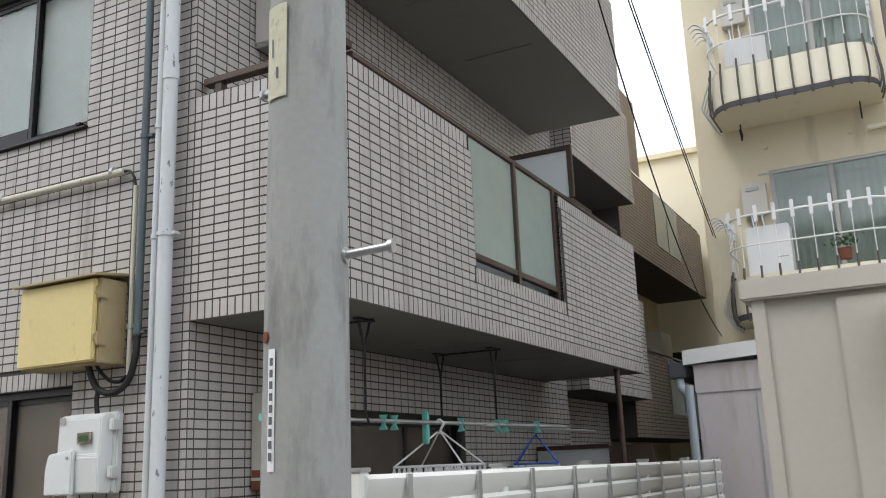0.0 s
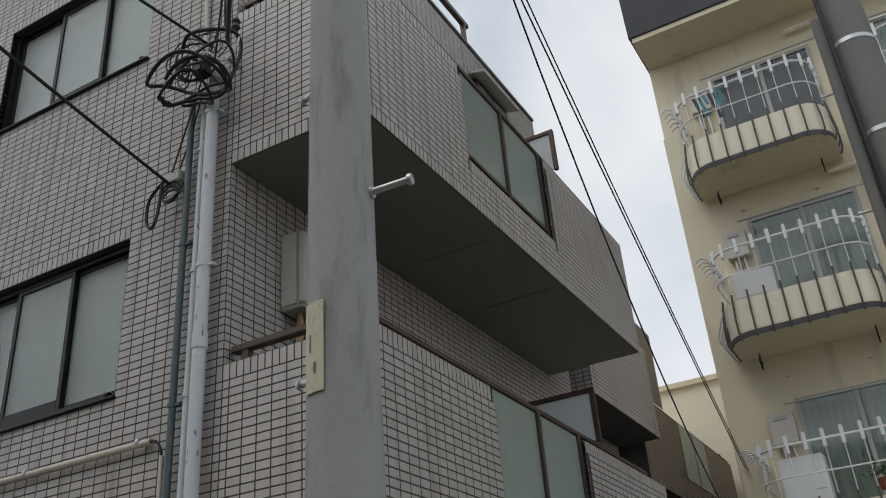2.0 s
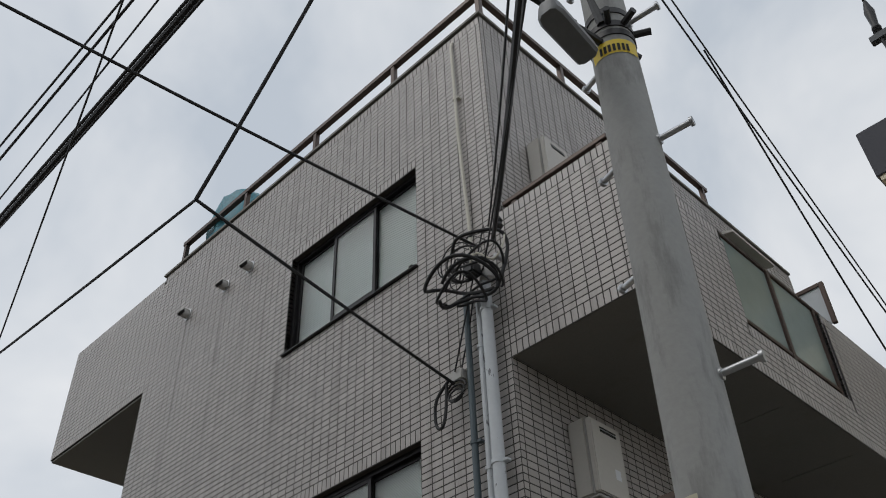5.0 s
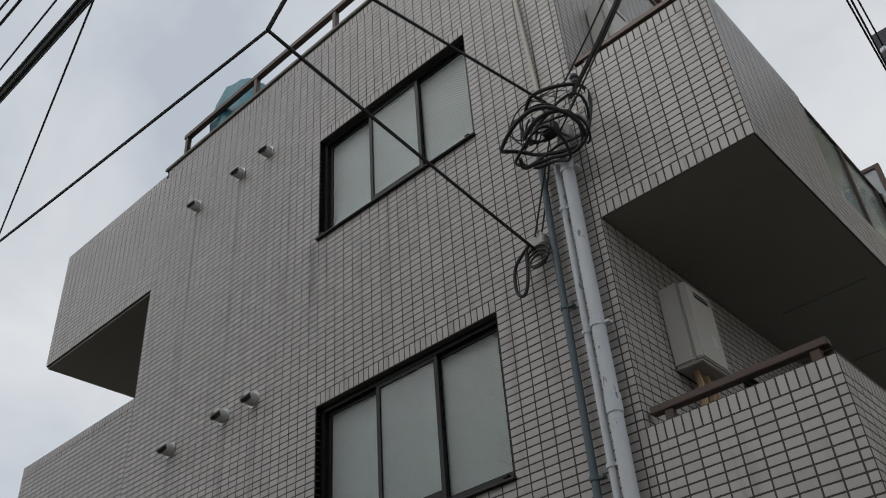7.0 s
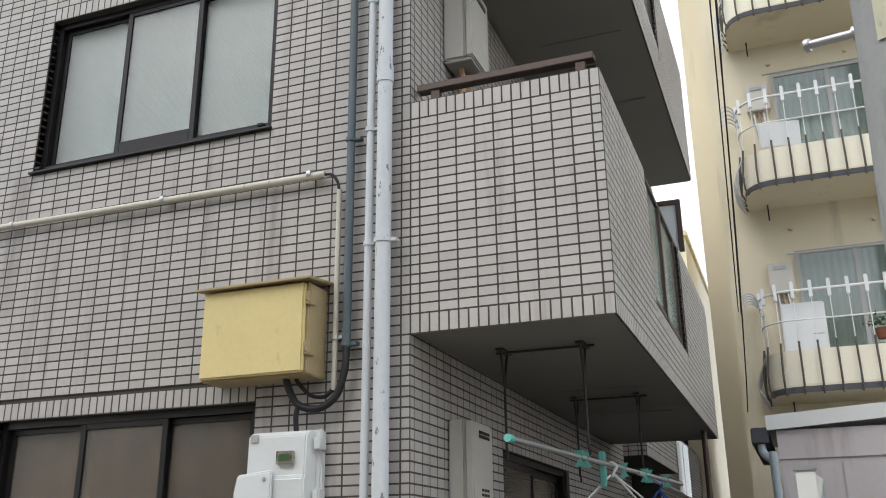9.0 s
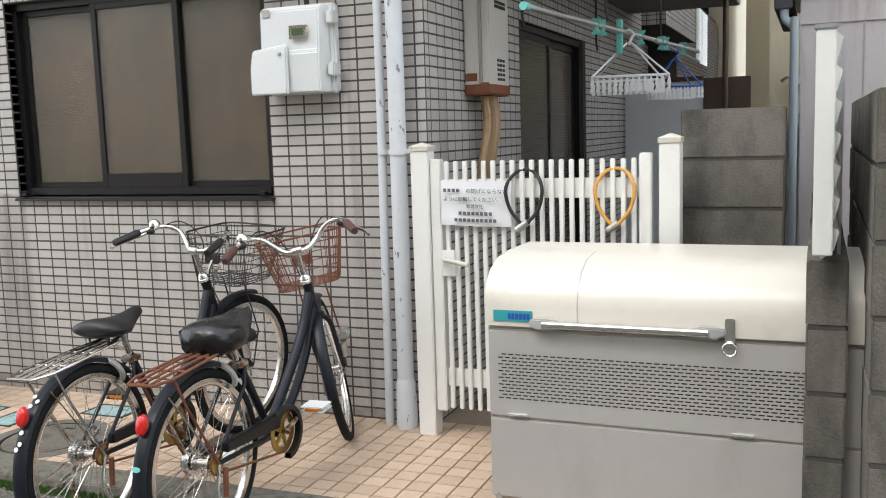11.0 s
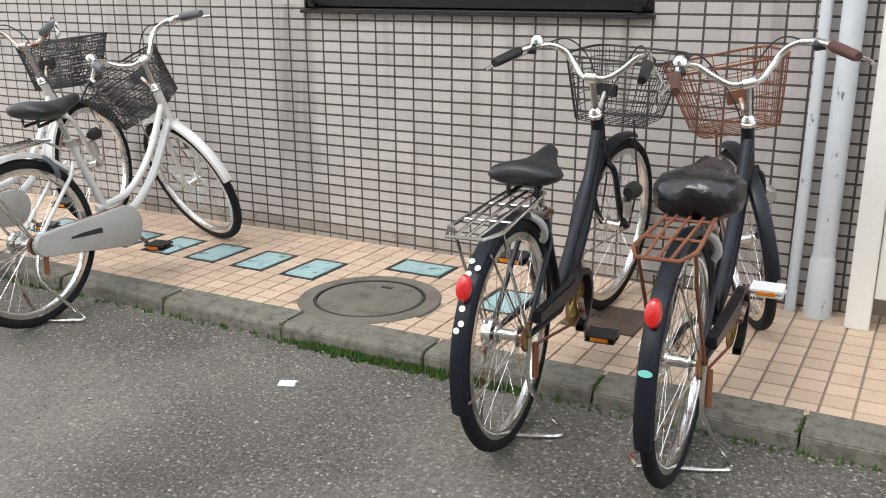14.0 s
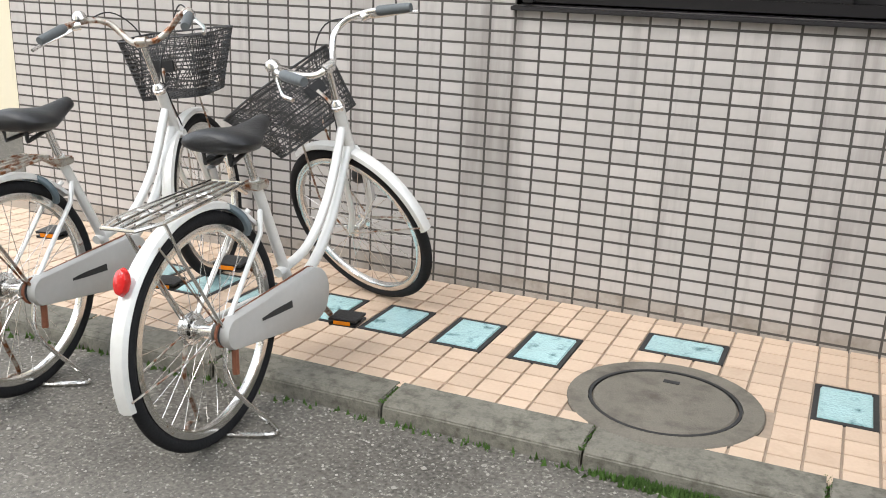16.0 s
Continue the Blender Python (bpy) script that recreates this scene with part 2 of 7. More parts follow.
M_MANHOLE = material("manhole_concrete", (0.15, 0.135, 0.11), 0.9, vary=0.22, grain=160, blotch=6, bump=0.7, stain=(0.08, 0.07, 0.055), stain_scale=(8, 8, 8), stain_at=(0.5, 0.72))
M_MOSS = material("moss", (0.055, 0.115, 0.018), 0.95, vary=0.3, grain=200, blotch=15, bump=1.0)
M_PAPER = material("laminated_paper", (0.80, 0.81, 0.83), 0.25, vary=0.03, grain=10, blotch=6, bump=0.2)
M_AGED = material("yellowed_paper", (0.58, 0.56, 0.42), 0.7, vary=0.12, grain=30, blotch=14, bump=0.2, stain=(0.30, 0.29, 0.22), stain_scale=(30, 30, 20), stain_at=(0.55, 0.7))
M_INK = material("grey_ink", (0.12, 0.12, 0.13), 0.6, vary=0.05, bump=0)
M_TEAL = material("teal_print", (0.04, 0.33, 0.36), 0.4, vary=0.04, bump=0)
M_BLUE = material("blue_plastic", (0.02, 0.09, 0.42), 0.4, vary=0.1, bump=0.05)
M_TARP = material("blue_green_tarpaulin", (0.05, 0.20, 0.25), 0.5, vary=0.3, grain=25, blotch=8, bump=0.6)
M_MINT = material("mint_plastic", (0.16, 0.50, 0.44), 0.45, vary=0.1, bump=0.05)
M_PLASTIC = material("white_plastic", (0.78, 0.79, 0.79), 0.4, vary=0.04, bump=0.03)
M_PLATE = material("yellow_number_plate", (0.72, 0.52, 0.03), 0.5, vary=0.06, grain=30, blotch=12, bump=0.05)
M_BROWN_GRIP = material("brown_grip_rubber", (0.085, 0.035, 0.028), 0.6, vary=0.2, grain=150, blotch=8, bump=0.4)
M_GREY_GRIP = material("grey_grip_rubber", (0.10, 0.11, 0.115), 0.6, vary=0.2, grain=150, blotch=8, bump=0.4)
M_ORANGE = material("orange_cable_sheath", (0.60, 0.30, 0.06), 0.4, vary=0.08, bump=0.05)
M_GREENPIPE = material("pale_blue_grey_pvc", (0.40, 0.46, 0.50), 0.4, vary=0.06, bump=0.05)
M_LEAF = material("small_leaves", (0.04, 0.09, 0.025), 0.6, vary=0.3, bump=0.1)
M_GLOSSBAG = material("glossy_black_plastic", (0.008, 0.008, 0.009), 0.22, vary=0.2, grain=30, blotch=14, bump=0.9, gloss=0.55)
M_IVORY = material("ivory_steel_paint", (0.70, 0.655, 0.575), 0.30, 0.0, vary=0.04, grain=20, blotch=2.0, bump=0.04, stain=(0.60, 0.55, 0.47), stain_scale=(5, 5, 3), stain_at=(0.56, 0.8))
M_PALESTEEL = material("pale_grey_steel_paint", (0.47, 0.445, 0.42), 0.38, 0.15, vary=0.04, grain=20, blotch=2.0, bump=0.04, stain=(0.40, 0.375, 0.35), stain_scale=(4, 4, 1.2), stain_at=(0.55, 0.8))
M_BRASS = material("dull_brass", (0.45, 0.32, 0.10), 0.4, 0.9, vary=0.15, grain=60, blotch=10, bump=0.1)


def streaks(m, rows, color):
    """Dirt that runs down the wall from sills and vents: x, top, bottom, half width."""
    n, l = m.node_tree.nodes, m.node_tree.links
    b = n["Principled BSDF"]
    geo, sep = n.new("ShaderNodeNewGeometry"), n.new("ShaderNodeSeparateXYZ")
    mp, ns = n.new("ShaderNodeMapping"), n.new("ShaderNodeTexNoise")
    mp.inputs["Scale"].default_value = (22, 22, 1.6)
    ns.inputs["Scale"].default_value, ns.inputs["Detail"].default_value = 1.0, 5
    l.new(geo.outputs["Position"], sep.inputs[0]), l.new(geo.outputs["Position"], mp.inputs[0]), l.new(mp.outputs[0], ns.inputs["Vector"])

    def op(kind, a, c):
        k = n.new("ShaderNodeMath")
        k.operation, k.use_clamp = kind, kind in ("MULTIPLY", "ADD")
        for i, q in enumerate((a, c)):
            if isinstance(q, (int, float)):
                k.inputs[i].default_value = q
            else:
                l.new(q, k.inputs[i])
        return k.outputs[0]

    total = 0.0
    for x, top, low, half in rows:
        across = n.new("ShaderNodeMapRange")
        across.interpolation_type = "SMOOTHSTEP"
        across.inputs[1].default_value, across.inputs[2].default_value, across.inputs[3].default_value, across.inputs[4].default_value = 0.0, half, 1.0, 0.0
        l.new(op("ABSOLUTE", op("SUBTRACT", sep.outputs[0], x), 0.0), across.inputs[0])
        down = n.new("ShaderNodeMapRange")
        down.inputs[1].default_value, down.inputs[2].default_value, down.inputs[3].default_value, down.inputs[4].default_value = low, low + 0.6 * (top - low), 0.0, 1.0
        l.new(sep.outputs[2], down.inputs[0])
        total = op("ADD", op("MULTIPLY", op("MULTIPLY", across.outputs[0], down.outputs[0]), op("LESS_THAN", sep.outputs[2], top)), total)
    front = op("LESS_THAN", op("ABSOLUTE", op("SUBTRACT", sep.outputs[1], 0.0), 0.0), 0.06)
    mask = op("MULTIPLY", op("MULTIPLY", total, front), op("SUBTRACT", op("MULTIPLY", ns.outputs["Fac"], 1.75), 0.42))
    mx = n.new("ShaderNodeMix")
    mx.data_type = "RGBA"
    mx.inputs[7].default_value = (*color, 1)
    l.new(b.inputs["Base Color"].links[0].from_socket, mx.inputs[6]), l.new(mask, mx.inputs[0]), l.new(mx.outputs[2], b.inputs["Base Color"])


RUNS = [(-2.66, 1.12, -0.15, 0.15), (-2.55, 1.08, -0.1, 0.06), (-0.95, 1.08, 0.4, 0.05), (-2.62, 3.70, 2.6, 0.14), (-2.62, 6.30, 5.3, 0.10), (-4.44, 7.70, 5.2, 0.035), (-3.72, 7.70, 5.0, 0.035), (-3.29, 7.70, 5.6, 0.03), (-3.29, 5.08, 3.4, 0.04), (-3.68, 5.08, 3.4, 0.04), (-4.42, 5.05, 3.4, 0.04)]
streaks(M_TILE, RUNS, (0.13, 0.115, 0.10))
streaks(M_TILE_LOW, RUNS[:2], (0.11, 0.10, 0.085))


# ---- mesh helpers ----
class Geo:
    """Collects faces, then becomes one mesh."""

    def __init__(self):
        self.v, self.f = [], []

    def add(self, vs, fs, m=None):
        k = len(self.v)
        self.v += [tuple(m @ Vector(p)) if m else tuple(p) for p in vs]
        self.f += [tuple(i + k for i in f) for f in fs]
        return self

    def box(self, a, b, m=None):
        (x0, y0, z0), (x1, y1, z1) = a, b
        vs = [(x0, y0, z0), (x1, y0, z0), (x1, y1, z0), (x0, y1, z0), (x0, y0, z1), (x1, y0, z1), (x1, y1, z1), (x0, y1, z1)]
        return self.add(vs, [(3, 2, 1, 0), (4, 5, 6, 7), (0, 1, 5, 4), (1, 2, 6, 5), (2, 3, 7, 6), (3, 0, 4, 7)], m)

    def loft(self, rings, closed=True, caps=True, loop=False):
        n = len(rings[0])
        vs = [p for r in rings for p in r]
        fs = []
        for i in range(len(rings) if loop else len(rings) - 1):
            for j in range(n if closed else n - 1):
                a, b = i * n, ((i + 1) % len(rings)) * n
                fs.append((a + j, a + (j + 1) % n, b + (j + 1) % n, b + j))
        if caps and closed and not loop:
            fs += [tuple(reversed(range(n))), tuple(range((len(rings) - 1) * n, len(rings) * n))]
        return self.add(vs, fs)

    def tube(self, pts, r, n=8, loop=False):
        pts = [Vector(p) for p in pts]
        rad = r if isinstance(r, (list, tuple)) else [r] * len(pts)
        rings, up = [], None
        for i, p in enumerate(pts):
            a = pts[i - 1] if i or loop else p
            b = pts[(i + 1) % len(pts)] if i < len(pts) - 1 or loop else p
            d = (b - a).normalized()
            if up is None:
                up = Vector((0, 0, 1)) if abs(d.z) < 0.9 else Vector((1, 0, 0))
            side = d.cross(up).normalized()
            up = side.cross(d).normalized()
            rings.append([p + rad[i] * (math.cos(2 * math.pi * k / n) * side + math.sin(2 * math.pi * k / n) * up) for k in range(n)])
        return self.loft(rings, loop=loop)

    def lathe(self, prof, m=None, n=16):
        """prof: rows of radius and height along z."""
        rings = [[(r * math.cos(2 * math.pi * k / n), r * math.sin(2 * math.pi * k / n), h) for k in range(n)] for r, h in prof]
        if m:
            rings = [[m @ Vector(p) for p in g] for g in rings]
        return self.loft(rings, caps=prof[0] != prof[-1])

    def mesh(self, name, smooth=38, bevel=0.0):
        me = bpy.data.meshes.new(name)
        me.from_pydata([tuple(p) for p in self.v], [], self.f)
        bm = bmesh.new()
        bm.from_mesh(me)
        bmesh.ops.recalc_face_normals(bm, faces=bm.faces)
        if bevel:
            sharp = [e for e in bm.edges if len(e.link_faces) == 2 and e.calc_face_angle(0) > 0.6]
            bmesh.ops.bevel(bm, geom=sharp, offset=bevel, segments=2, affect="EDGES", clamp_overlap=True)
        bm.to_mesh(me)
        bm.free()
        if smooth:
            me.shade_smooth()
            me.set_sharp_from_angle(angle=radians(smooth))
        return me


def thing(name, label, category, m=None, group="", kind=""):
    ob = new(name)
    ob.empty_display_size = 0.1
    if m is not None:
        ob.matrix_world = m
    return tagged(ob, label, category, group, kind)


def part(name, geo, mat, parent=None, label="", m=None, smooth=38, bevel=0.0):
    me = geo.mesh(name, smooth, bevel)
    me.materials.append(mat)
    ob = new(name, me)
    ob.parent = parent
    if m is not None:
        ob.matrix_basis = m
    return tagged(ob, label)


def solid(name, geo, mat, label, category, kind="", group="", bevel=0.0, smooth=38):
    return tagged(part(name, geo, mat, None, label, None, smooth, bevel), label, category, group, kind)


def arc(c, r, a0, a1, n, u, v):
    c, u, v = Vector(c), Vector(u), Vector(v)
    return [c + r * (math.cos(radians(a0 + (a1 - a0) * i / (n - 1))) * u + math.sin(radians(a0 + (a1 - a0) * i / (n - 1))) * v) for i in range(n)]


def curve(pts, n=6):
    """A smooth line through the points."""
    p = [Vector(q) for q in pts]
    p = [2 * p[0] - p[1]] + p + [2 * p[-1] - p[-2]]
    out = []
    for i in range(1, len(p) - 2):
        a, b, c, d = p[i - 1:i + 3]
        for k in range(n):
            t = k / n
            out.append(0.5 * (2 * b + (c - a) * t + (2 * a - 5 * b + 4 * c - d) * t * t + (3 * b - a - 3 * c + d) * t ** 3))
    return out + [p[-2]]


def tile_mesh(rects, origin, u, v, n, thick=0.0035, joint=0.0068, mortar=True):
    """Tiles in one mesh: each a low slab with slanted edges, standing proud of its mortar."""
    o, u, v, n = (np.array(a, float) for a in (origin, u, v, n))
    r = np.array(rects, float)
    h, e = joint / 2, 0.0015
    x0, x1, y0, y1 = r[:, 0] + h, r[:, 0] + r[:, 2] - h, r[:, 1] + h, r[:, 1] + r[:, 3] - h
    q = [(x0, y0, 0), (x1, y0, 0), (x1, y1, 0), (x0, y1, 0), (x0 + e, y0 + e, 1), (x1 - e, y0 + e, 1), (x1 - e, y1 - e, 1), (x0 + e, y1 - e, 1)]
    vs = np.stack([o + a[:, None] * u + b[:, None] * v + (c * thick - thick) * n for a, b, c in q], 1).reshape(-1, 3)
    base = (np.arange(len(r)) * 8)[:, None, None]
    quads = np.array([(4, 5, 6, 7), (0, 1, 5, 4), (1, 2, 6, 5), (2, 3, 7, 6), (3, 0, 4, 7)])
    if np.dot(np.cross(u, v), n) < 0:
        quads = quads[:, ::-1]
    fs = (base + quads[None]).reshape(-1, 4)
    me = bpy.data.meshes.new("tiles")
    if mortar:
        # the mortar bed of each tile, a millimetre below its face
        c = [(r[:, 0], r[:, 1]), (r[:, 0] + r[:, 2], r[:, 1]), (r[:, 0] + r[:, 2], r[:, 1] + r[:, 3]), (r[:, 0], r[:, 1] + r[:, 3])]
        bed = np.stack([o + a[:, None] * u + b[:, None] * v - 0.0009 * n for a, b in c], 1).reshape(-1, 3)
        bf = np.arange(len(r) * 4).reshape(-1, 4) + len(vs)
        if np.dot(np.cross(u, v), n) < 0:
            bf = bf[:, ::-1]
        nt = len(fs)
        vs, fs = np.concatenate([vs, bed]), np.concatenate([fs, bf])
    me.from_pydata(vs.tolist(), [], fs.tolist())
    if mortar:
        me.polygons.foreach_set("material_index", np.repeat((0, 1), (nt, len(fs) - nt)).astype(np.int32))
    return me


def field(u0, u1, v0, v1, pu=0.1, pv=0.05, holes=(), anchor=0.0):
    """Stack-bonded courses; tiles are cut at the edges and left out of the holes."""
    out = []
    cols = np.arange(math.floor((u0 - anchor) / pu + 1e-6), math.ceil((u1 - anchor) / pu - 1e-6))
    for j in range(int(round((v1 - v0) / pv))):
        b = v0 + j * pv
        for i in cols:
            a, w = max(u0, anchor + i * pu), min(u1, anchor + (i + 1) * pu)
            if w - a < 0.012 or any(h[0] - 1e-4 < (a + w) / 2 < h[1] + 1e-4 and h[2] - 1e-4 < b + pv / 2 < h[3] + 1e-4 for h in holes):
                continue
            out.append((a, b, w - a, pv))
    return out


def soldiers(u0, u1, v0, h=0.1, pu=0.05):
    return [(u0 + i * pu, v0, pu, h) for i in range(int(round((u1 - u0) / pu)))]


def tiles_on(parent, rects, origin, u, v, n, mat, name="tiles", **k):
    me = tile_mesh(rects, origin, u, v, n, **k)
    me.materials.append(mat)
    me.materials.append(M_GROUT)
    ob = new(name, me)
    ob.parent = parent
    return tagged(ob, kind="stuff")


def slope(x):
    """The street falls gently towards -x."""
    return 0.010 * max(-9.0, min(9.0, x)) - 0.002


# ---- ground, kerb and paving ----
g = Geo()
xs = [-400, -60, -25, -9, -7, -5, -3, -1, 1, 3, 5, 7, 9, 25, 60, 400]
ys = [-400, -60, -20, -8, -4, -2, -1.5, -1.06, 0.3, 3, 8, 20, 60, 400]
g.add([(x, y, slope(x) - (0.058 if y > -1.2 else 0.076)) for y in ys for x in xs],
      [(j * len(xs) + i, j * len(xs) + i + 1, (j + 1) * len(xs) + i + 1, (j + 1) * len(xs) + i) for j in range(len(ys) - 1) for i in range(len(xs) - 1)])
ground = solid("ground", g, M_ASPHALT, "worn grey asphalt street with pale patches", "road", "structure", smooth=0)

XL, XR = -5.15, 2.6
g = Geo().loft([[(x, -0.955, slope(x) - 0.006), (x, 0.3, slope(x) - 0.006), (x, 0.3, slope(x) - 0.14), (x, -0.955, slope(x) - 0.14)] for x in (-7.6, -4, 0, 1.15, XR)])
pavement = solid("pavement", g, M_JOINT, "strip of beige paving tiles between kerb and wall", "pavement", "structure", smooth=0)

random.seed(4)
kerb_x = [-8.087 + 0.62 * i for i in range(19)]
kerb = thing("kerb", "weathered grey concrete kerb stones with mossy joints", "kerb", kind="structure")
for i, a in enumerate(kerb_x):
    b = a + 0.613
    dy, dz = random.uniform(-0.004, 0.004), random.uniform(-0.003, 0.003)
    g = Geo().loft([[(x, -1.104 + dy, slope(x) - 0.14), (x, -1.094 + dy, slope(x) - 0.016 + dz), (x, -1.076 + dy, slope(x) + dz), (x, -0.948, slope(x) + 0.004), (x, -0.948, slope(x) - 0.14)] for x in (a, a + 0.006, b - 0.006, b)])
    part("kerb_stone", g, M_KERB, kerb, smooth=0, bevel=0.004)

# glass pavers let into the paving: x, y, width, depth
PT, PD, Y0 = 0.0955, 0.0925, -0.982
GX = -1.340
GLASS = [(GX + i * PT, Y0 + j * PD, w, d) for i, j, w, d in ((0, 4, 2, 3), (-6, 7, 3, 2), (-10, 4, 2, 3), (-13, 4, 2, 3), (-16, 4, 2, 3), (-19, 4, 2, 3), (-22, 4, 2, 3), (-25, 4, 2, 3), (-28, 4, 2, 3))]
MAN = (-1.748, -0.700, 0.290)
NEAR, FAR = [], []
for j in range(11):
    for i in range(-66, 41):
        a, b = GX + i * PT, Y0 + j * PD
        ca, cb = a + PT / 2, b + PD / 2
        if math.hypot(ca - MAN[0], cb - MAN[1]) < MAN[2] - 0.02 or (GX + 4 * PT < ca < GX + 7 * PT and Y0 + 4 * PD < cb < Y0 + 7 * PD) or any(x < ca < x + w * PT and y < cb < y + d * PD for x, y, w, d in GLASS):
            continue
        (NEAR if -3.15 < ca < -0.05 else FAR).append((a, b))
for k, (x, y, w, d) in enumerate(GLASS):
    x, y, w, d, z = x + 0.014, y + 0.014, w * PT - 0.028, d * PD - 0.028, slope(x)
    gp = thing("glass_paver", "square teal figured-glass paver in a dark iron frame", "paver", pose(x, y, z, 0, -math.degrees(math.atan(0.010)), 0), "glass pavers in the pavement")
    part("frame", Geo().box((-0.012, -0.012, -0.05), (w + 0.012, 0.004, 0.001)).box((-0.012, d - 0.004, -0.05), (w + 0.012, d + 0.012, 0.001))
         .box((-0.012, 0.004, -0.05), (0.004, d - 0.004, 0.001)).box((w - 0.004, 0.004, -0.05), (w + 0.012, d - 0.004, 0.001)), M_IRON, gp, smooth=0)
    part("glass_block", Geo().box((0.005, 0.005, -0.04), (w - 0.005, d - 0.005, 0.003)), M_GLASSPAVER, gp, bevel=0.004)
mx, my, mr = MAN
manhole = thing("manhole", "round concrete manhole cover in a worn ring", "manhole", pose(mx, my, slope(mx), 0, -0.57, 0))
part("ring", Geo().lathe([(mr - 0.06, -0.05), (mr - 0.06, 0.0055), (mr, 0.0045), (mr + 0.004, 0.0), (mr + 0.004, -0.05), (mr - 0.06, -0.05)], n=48), M_MANHOLE, manhole, "grey concrete ring")
part("rim", Geo().lathe([(mr - 0.070, -0.05), (mr - 0.072, 0.006), (mr - 0.062, 0.006), (mr - 0.062, -0.05), (mr - 0.072, -0.05)], n=48), M_IRON, manhole, "dark iron rim")
part("cover", Geo().lathe([(0.0, -0.03), (mr - 0.075, -0.03), (mr - 0.075, 0.0), (mr - 0.08, 0.005), (0.0, 0.006)], n=48), M_MANHOLE, manhole)
part("lifting_slot", Geo().box((-0.03, 0.13, 0.004), (0.02, 0.15, 0.0075)), M_IRON, manhole, smooth=0)

# ---- tiled building: front wall ----
ZT = 8.72
WINS = [(1.08, 2.18), (3.70, 4.80), (6.30, 7.40)]
WX0, WX1 = -2.55, -0.85
g = Geo()
B0, B1 = 0.008, 0.2
g.box((XL, B0, -0.4), (WX0, B1, ZT)).box((WX1, B0, -0.4), (-0.008, B1, ZT))
lo = -0.4
for z0, z1 in WINS + [(ZT, 0)]:
    g.box((WX0, B0, lo), (WX1, B1, z0))
    lo = z1
wall_front = solid("wall_front", g, M_GROUT, "tall wall clad in pale pinkish-grey glazed tiles", "wall", "structure", smooth=0)
holes = [(WX0, WX1, z0, z1) for z0, z1 in WINS] + [(WX0, WX1, z1, z1 + 0.1) for z0, z1 in WINS] + [(-0.05, 0.0, 2.45, 2.55), (-0.05, 0.0, 3.6, 3.7)]
near_hole = [(-2.45, -1.05, 0.0, 1.05)]
fr = field(XL, 0, 0.05, 8.60, holes=holes + near_hole, anchor=-0.05)
tiles_on(wall_front, field(XL, 0, -0.2, 0.05, holes=near_hole, anchor=-0.05), (0, 0, 0), (1, 0, 0), (0, 0, 1), (0, -1, 0), M_TILE_LOW, "plinth_tiles")
for z0, z1 in WINS:
    fr += soldiers(WX0, WX1, z1)
fr += [(-0.05, 2.45, 0.05, 0.1), (-0.05, 3.6, 0.05, 0.1)] + soldiers(XL + 0.04, 0, 8.60)
tiles_on(wall_front, fr, (0, 0, 0), (1, 0, 0), (0, 0, 1), (0, -1, 0), M_TILE)
# tiled reveals of the windows
for z0, z1 in WINS:
    jamb = [(0.0, z0 + 0.05 * j, 0.09, 0.05) for j in range(22)]
    tiles_on(wall_front, jamb, (WX0, 0.004, 0), (0, 1, 0), (0, 0, 1), (1, 0, 0), M_TILE, "reveal_tiles", thick=0.004)
    tiles_on(wall_front, jamb, (WX1, 0.004, 0), (0, 1, 0), (0, 0, 1), (-1, 0, 0), M_TILE, "reveal_tiles", thick=0.004)

# upper storey that reaches out over the entrance, and the walls round the back
g = Geo().box((-7.25, B0, 7.12), (XL, 1.5, 8.66))
upper = solid("wall_overhang", g, M_GROUT, "tiled upper storey that juts out over the entrance", "wall", "structure", smooth=0)
tiles_on(upper, field(-7.25, XL, 7.22, 8.56, anchor=-0.05, holes=()) + soldiers(-7.25, XL, 7.12) + soldiers(-7.25, XL, 8.56), (0, 0, 0), (1, 0, 0), (0, 0, 1), (0, -1, 0), M_TILE)
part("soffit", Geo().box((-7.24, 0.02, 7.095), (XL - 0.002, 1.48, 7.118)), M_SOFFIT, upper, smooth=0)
lower = solid("wall_lower_overhang", Geo().box((-7.25, B0, 4.52), (XL, 1.5, 5.9)), M_GROUT, "tiled balcony parapet over the entrance", "wall", "structure", smooth=0)
tiles_on(lower, field(-7.25, XL, 4.62, 5.82, anchor=-0.05) + soldiers(-7.25, XL, 4.52) + soldiers(-7.25, XL, 5.80), (0, 0, 0), (1, 0, 0), (0, 0, 1), (0, -1, 0), M_TILE)
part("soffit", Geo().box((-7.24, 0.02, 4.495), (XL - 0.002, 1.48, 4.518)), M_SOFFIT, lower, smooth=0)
g = Geo().box((XL + 0.008, B1, -0.4), (XL + 0.2, 5.8, ZT))
wall_west = solid("wall_west", g, M_GROUT, "tiled return wall beside the entrance recess", "wall", "structure", smooth=0)
tiles_on(wall_west, field(0.0, 5.8, -0.2, 7.1), (XL, 0, 0), (0, 1, 0), (0, 0, 1), (-1, 0, 0), M_TILE)
entrance = solid("wall_entrance", Geo().box((-9.5, 2.6, -0.4), (XL, 2.8, 4.5)), M_CREAM, "plain beige rendered wall in the entrance recess", "wall", "structure", smooth=0)
solid("wall_back", Geo().box((XL + 0.2, 5.6, -0.4), (-0.2, 5.8, ZT)), M_GROUT, "rear wall of the tiled building", "wall", "structure", smooth=0)
solid("roof", Geo().box((XL + 0.2, 0.2, 8.3), (-0.2, 5.6, 8.45)), M_SOFFIT, "flat concrete roof slab", "roof", "structure", smooth=0)
